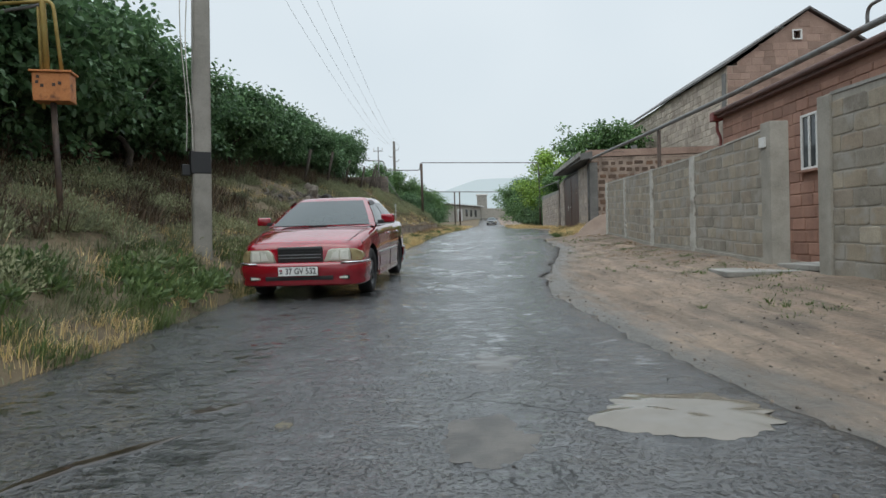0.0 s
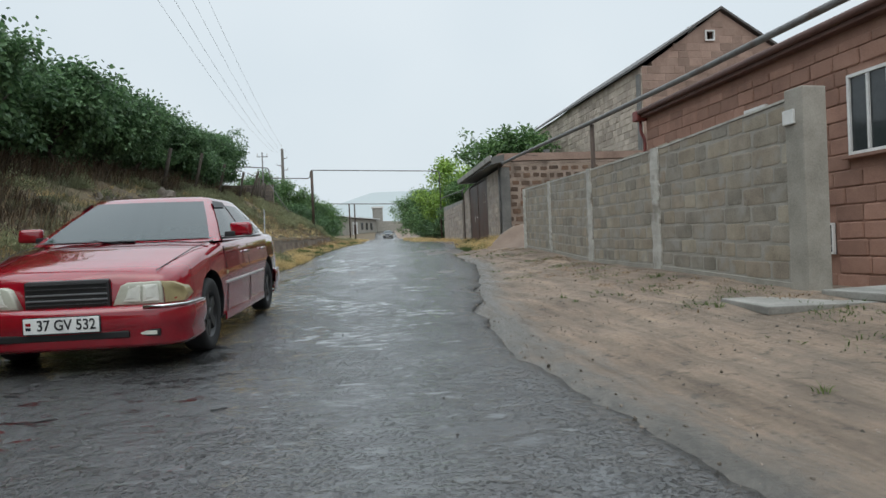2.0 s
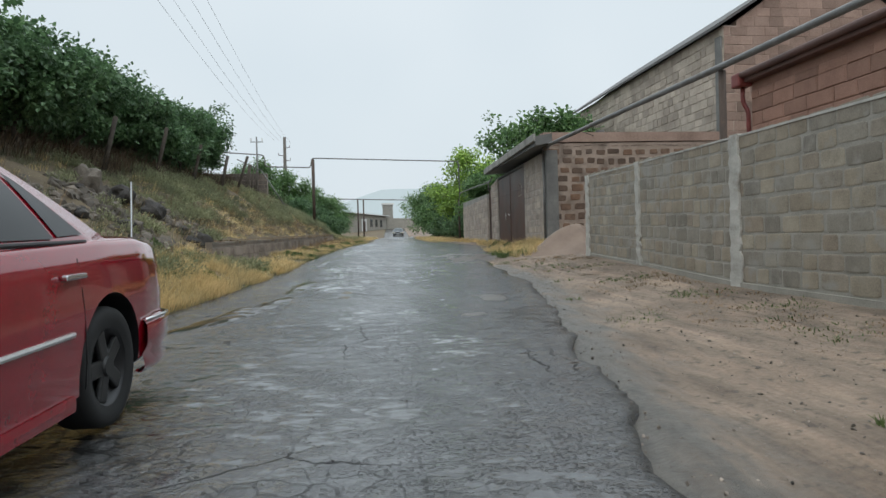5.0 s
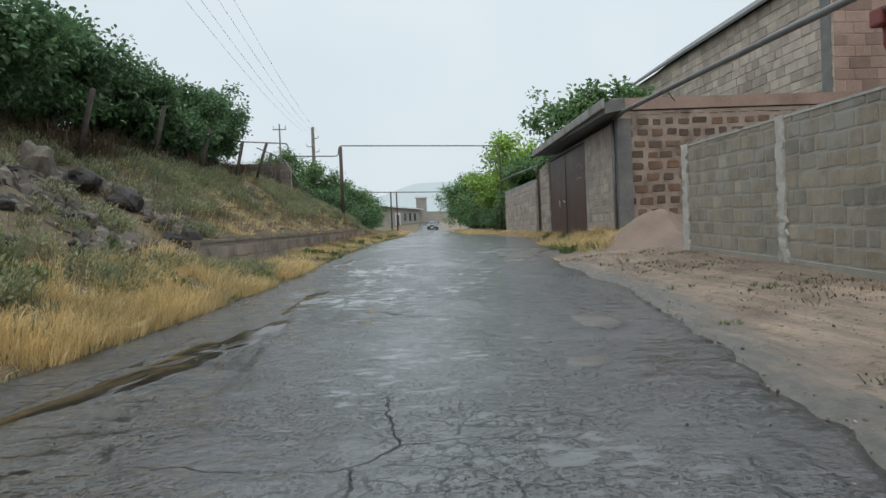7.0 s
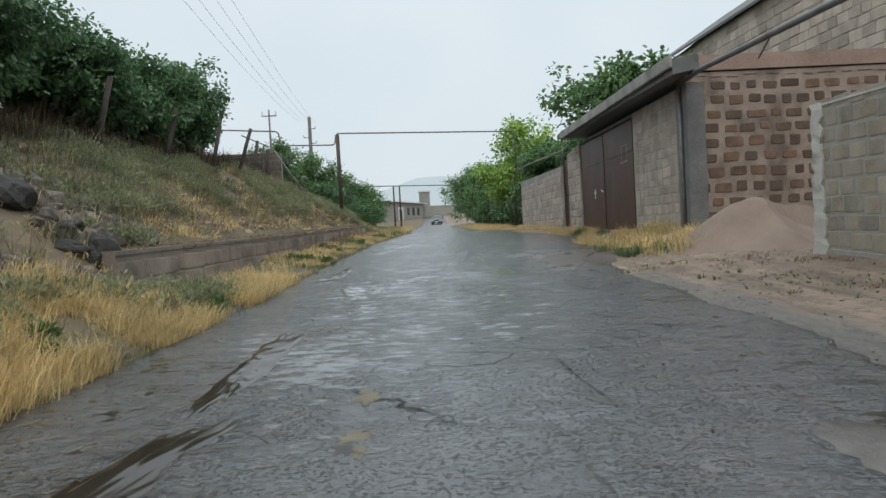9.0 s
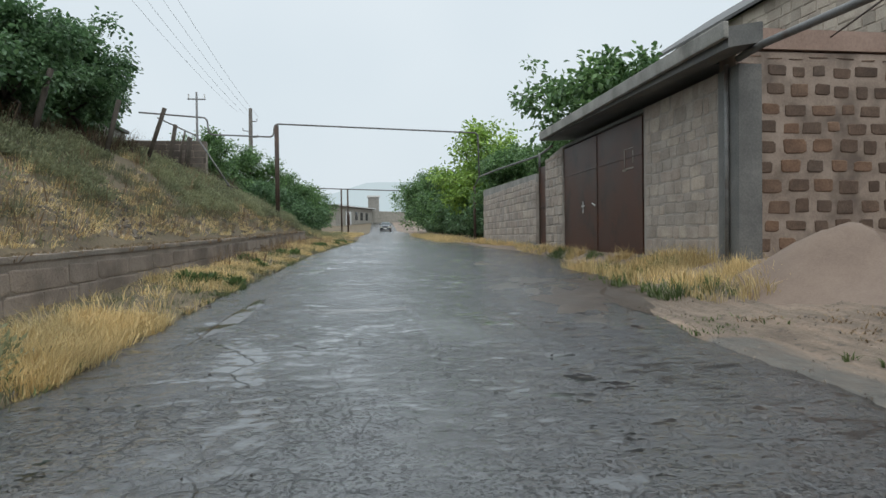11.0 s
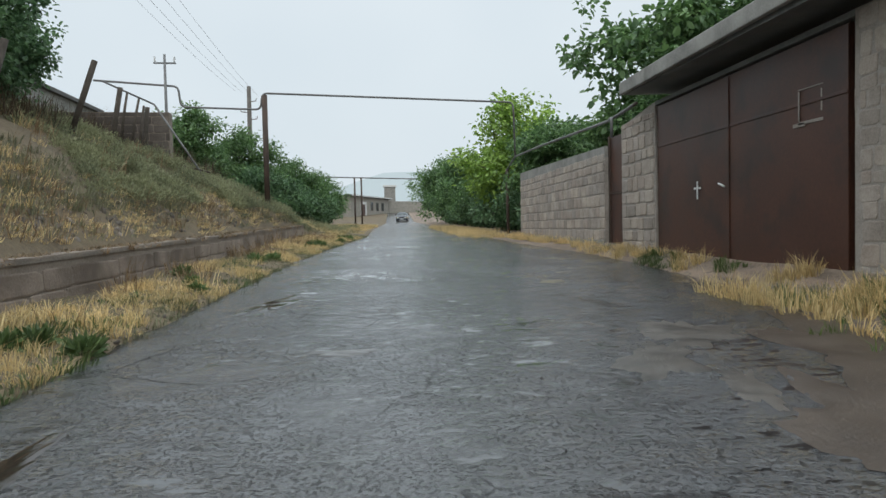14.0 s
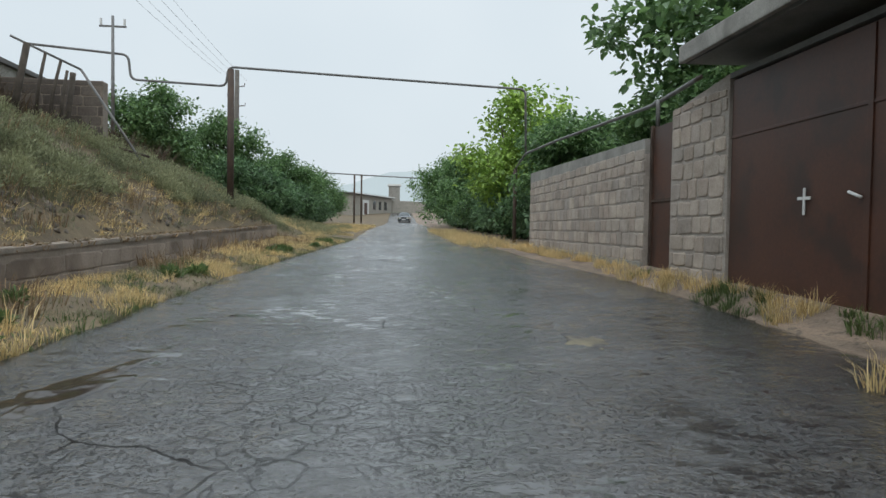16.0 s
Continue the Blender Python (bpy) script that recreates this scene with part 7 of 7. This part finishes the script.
def sand_mound():
    cx, cy = 5.6, 23.1
    bm = bmesh.new()
    n, rings = 40, 14
    rows = []
    for i in range(rings + 1):
        s = i / rings
        row = []
        for k in range(n):
            a = 2 * math.pi * k / n
            r = s * (1.75 + 0.35 * noise.noise((math.cos(a) * 1.3, math.sin(a) * 1.3, 4)))
            x, y = cx + r * math.cos(a) * 0.8, cy + r * math.sin(a) * 0.95
            h = 0.4 * (1 - s ** 1.5) ** 1.4 + 0.2 * math.exp(-((x - 5.1) ** 2 + (y - 23.2) ** 2) / 0.22) + 0.2 * math.exp(-((x - 6.25) ** 2 + (y - 22.9) ** 2) / 0.2) + (0.2 * noise.noise((x * 1.5, y * 1.5, 1)) + 0.05 * noise.noise((x * 5, y * 5, 1))) * (1 - s) ** 0.5 - 0.03
            row.append(bm.verts.new((x, y, ground_z(x, y) + h)))
        rows.append(row)
    for a, b in zip(rows, rows[1:]):
        for k in range(n):
            bm.faces.new((a[k], a[(k + 1) % n], b[(k + 1) % n], b[k]))
    tagged(part("sand_mound", bm, M_SAND, None, "", True), "mound of pinkish sand between wall and garage", "sand mound")


sand_mound()


# ---- puddles, mud and patches on the road ----
def sheet(name, cx, cy, rx, ry, seed, material, label, category, lift=0.006, ragged=0.45, turn=0.0, n=72, kind=""):
    """A thin, ragged sheet lying on the ground."""
    bm = bmesh.new()
    rows = []
    for i in range(13):
        s = i / 12
        row = []
        for k in range(n):
            a = 2 * math.pi * k / n
            e = 1 + ragged * noise.noise((math.cos(a) * 1.4, math.sin(a) * 1.4, seed)) + ragged * 0.5 * noise.noise((math.cos(a) * 5, math.sin(a) * 5, seed + 9)) + ragged * 0.22 * noise.noise((math.cos(a) * 14, math.sin(a) * 14, seed + 3))
            u, v = rx * s * e * math.cos(a), ry * s * e * math.sin(a)
            x, y = cx + u * math.cos(turn) - v * math.sin(turn), cy + u * math.sin(turn) + v * math.cos(turn)
            on = road_left(y) < x < road_right(y)
            row.append(bm.verts.new((x, y, (road_top(x, y) if on else ground_z(x, y)) + lift * (1 - s ** 6 * 0.9))))
        rows.append(row)
    for a, b in zip(rows[1:], rows[2:]):
        for k in range(n):
            bm.faces.new((a[k], a[(k + 1) % n], b[(k + 1) % n], b[k]))
    bm.faces.new(rows[1])
    return tagged(part(name, bm, material, None, "", True), label, category, kind=kind)


sheet("puddle", 1.08, 3.05, 0.42, 0.34, 1, M_PUDDLE, "beige muddy puddle at the asphalt edge", "puddle", 0.012, 0.36)
sheet("puddle", 0.25, 4.25, 0.16, 0.28, 2, M_CLEAR, "shallow clear puddle on the asphalt", "puddle", 0.004, 0.7)
sheet("puddle", 0.1, 2.75, 0.22, 0.3, 22, M_MUD, "thin silty puddle on the asphalt", "puddle", 0.004, 0.5)
sheet("puddle", -1.47, 2.62, 0.05, 0.36, 3, M_BROWN, "dark puddle along a crack in the asphalt", "puddle", turn=-0.6)
sheet("puddle", -1.28, 3.36, 0.05, 0.17, 4, M_BROWN, "dark puddle along a crack in the asphalt", "puddle", turn=-0.9)
sheet("puddle", -1.0, 15.75, 0.22, 1.2, 6, M_BROWN, "long dark puddle near the road edge", "puddle", 0.004, 0.75, -0.3)
sheet("puddle", -0.62, 18.4, 0.12, 1.1, 7, M_BROWN, "long dark puddle near the road edge", "puddle", 0.003, 0.5, -0.1)
sheet("puddle", -0.55, 23.6, 0.1, 1.1, 8, M_BROWN, "long dark puddle near the road edge", "puddle", 0.003, 0.5, -0.1)
sheet("puddle", -0.08, 28.25, 0.14, 0.62, 9, M_BROWN, "brownish puddle near the road edge", "puddle", 0.005, 0.6, -0.3)
sheet("puddle", 0.6, 23.78, 0.62, 0.13, 10, M_CLEAR, "shallow clear puddle across broken asphalt", "puddle", 0.004, 0.7, 0.03)
sheet("puddle", 0.65, 26.0, 0.2, 0.12, 11, M_CLEAR, "shallow clear puddle on the asphalt", "puddle", 0.004, 0.6)
sheet("mud_patch", 1.97, 16.25, 0.16, 0.36, 12, M_MUD, "pale mud patch at the asphalt edge", "mud", 0.01)
sheet("mud_patch", 1.5, 14.86, 0.16, 0.12, 13, M_MUD, "pale mud patch on the asphalt", "mud", 0.01)
sheet("mud_patch", 0.08, 16.7, 0.08, 0.2, 14, M_SPOT, "brown mud spot on the asphalt", "mud", 0.006, 0.6)
sheet("mud_patch", 0.1, 17.4, 0.06, 0.12, 15, M_SPOT, "brown mud spot on the asphalt", "mud", 0.006, 0.6)
sheet("mud_patch", 3.1, 26.25, 0.32, 0.5, 16, M_MUD, "pale mud film on the driveway", "mud", 0.004, 0.8, -0.6)
sheet("mud_patch", 2.55, 25.5, 0.2, 0.45, 17, M_MUD, "pale mud film on the driveway", "mud", 0.004, 0.8, -0.5)
sheet("mud_patch", 2.7, 24.9, 0.12, 0.34, 18, M_MUD, "pale mud film on the driveway", "mud", 0.004, 0.8, -0.3)
sheet("mud_patch", 2.6, 22.8, 0.18, 0.3, 20, M_MUD, "pale mud film on the driveway", "mud", 0.004, 0.8, -0.3)
sheet("mud_patch", 3.75, 25.2, 0.45, 1.5, 23, M_BROWNMUD, "brown mud washed over the asphalt edge", "mud", 0.004, 0.7, -0.25)
sheet("mud_patch", 2.95, 24.0, 0.4, 0.9, 24, M_BROWNMUD, "brown mud washed over the asphalt edge", "mud", 0.004, 0.8, -0.3)
sheet("mud_patch", 3.08, 29.45, 0.16, 0.2, 21, M_SPOT, "brown mud spot on the asphalt", "mud", 0.004, 0.7)
sheet("mud_patch", -0.83, 3.05, 0.04, 0.09, 19, M_SPOT, "brown mud spot on the asphalt", "mud", 0.008, 0.5)


def asphalt_patch(x0, x1, y0, y1, seed):
    """A repair laid on the old surface, a centimetre thick, with a wavy edge."""
    n = 14
    ring = []
    for a, b in (((x0, y0), (x1, y0)), ((x1, y0), (x1, y1)), ((x1, y1), (x0, y1)), ((x0, y1), (x0, y0))):
        for k in range(n):
            s = k / n
            x, y = a[0] + (b[0] - a[0]) * s, a[1] + (b[1] - a[1]) * s
            ring.append((x + 0.05 * noise.noise((x * 2, y * 2, seed)), y + 0.06 * noise.noise((x * 2, y * 2, seed + 5))))
    cx, cy = (x0 + x1) / 2, (y0 + y1) / 2
    bm = bmesh.new()
    lay_z = road_top
    rows = [[bm.verts.new((cx + (x - cx) * s, cy + (y - cy) * s, lay_z(cx + (x - cx) * s, cy + (y - cy) * s) + h)) for x, y in ring] for s, h in ((1.0, -0.002), (0.975, 0.003), (0.9, 0.005), (0.8, 0.005), (0.7, 0.005), (0.6, 0.005), (0.5, 0.005), (0.4, 0.005), (0.3, 0.005), (0.2, 0.005), (0.1, 0.005))]
    for a, b in zip(rows, rows[1:]):
        for k in range(len(ring)):
            bm.faces.new((a[k], a[(k + 1) % len(ring)], b[(k + 1) % len(ring)], b[k]))
    bm.faces.new(rows[-1])
    return tagged(part("asphalt_patch", bm, M_PATCH, None, "", True), "smooth dark repair patch on the asphalt road", "road patch", "asphalt patches", "structure")


asphalt_patch(-0.65, 0.95, 14.5, 16.8, 2)
asphalt_patch(0.5, 1.25, 16.85, 17.9, 4)
asphalt_patch(1.05, 1.95, 22.0, 23.88, 3)


# ---- distance ----
def far_building():
    b = empty("far_building", "low grey house with a pale roof at the road's end", "house")
    start, end = Vector((-0.6, 133.0, 0)), Vector((6.6, 149.0, 0))
    way = (end - start).normalized()
    turn = math.atan2(way.y, way.x)
    length, z = (end - start).length, 3.3
    frame_of = Matrix.Translation((start.x, start.y, z)) @ Matrix.Rotation(turn, 4, "Z")

    def piece(name, size, at, material, parent, label="", bevel=0.0):
        bm = box_bm(size, at, 0, bevel)
        bm.transform(frame_of)
        return part(name, bm, material, parent, label)

    piece("wall", (length, 7, 4.0), (length / 2, 3.5, 0), M_MORTAR, b, "grey rendered wall")
    piece("roof", (length + 1.0, 8, 0.28), (length / 2, 3.5, 4.004), M_ROOF, b, "", 0.05)
    piece("eave_board", (length + 1.0, 0.06, 0.16), (length / 2, -0.54, 4.08), M_WHITE, b, "pale eave board")
    piece("porch_wall", (2.4, 0.12, 2.6), (5.4, -0.064, 0.6), M_WHITE, b, "pale plastered porch")
    piece("door", (1.2, 0.06, 2.0), (5.2, -0.16, 0.7), M_RUSTGATE, b, "dark door")
    for x in (9.2, 11.8, 14.4):
        piece("window", (1.1, 0.06, 1.5), (x, -0.035, 1.7), M_GLASS, b)
    wall = empty("far_wall", "grey concrete yard wall beyond the parked car", "wall", kind="structure")
    slab("core", M_MORTAR, (6.7, 149.0), (13.5, 151.0), 0.25, 3.5, 3.5, 7.0, 6.9, wall)
    c = empty("far_shed", "small white flat-roofed tower on the far slope", "shed")
    part("wall", box_bm((3.0, 3, 6.6), (9.6, 205, ground_z(9.6, 205) - 0.3)), M_CONC, c)
    part("roof", box_bm((3.6, 3.4, 0.5), (9.6, 205, ground_z(9.6, 205) + 6.304)), M_WHITE, c)


far_building()


def mountain():
    # aerial haze is put into the ridge's material as pale bluish emission
    m, n, l, p = nodes_of("haze_glow_ridge")
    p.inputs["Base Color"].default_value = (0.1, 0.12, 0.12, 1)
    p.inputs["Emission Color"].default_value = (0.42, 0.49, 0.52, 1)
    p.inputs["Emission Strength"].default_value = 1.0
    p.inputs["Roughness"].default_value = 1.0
    verts, faces = [], []
    k = 80
    for i in range(k + 1):
        x = -900 + 2400 * i / k
        h = 80 + 58 * math.exp(-((x - 170) / 230) ** 2) + 40 * math.exp(-((x - 800) / 400) ** 2) + 10 * noise.noise((x * 0.01, 0, 0)) + 3 * noise.noise((x * 0.06, 0, 0))
        verts += [(x, 1500, -60), (x, 1560, h)]
    faces = [(2 * i, 2 * i + 2, 2 * i + 3, 2 * i + 1) for i in range(k)]
    tagged(mesh_object("backdrop", verts, faces, m), "grey mountain ridge in the distance, its haze a pale glow", "mountain", kind="structure")


mountain()
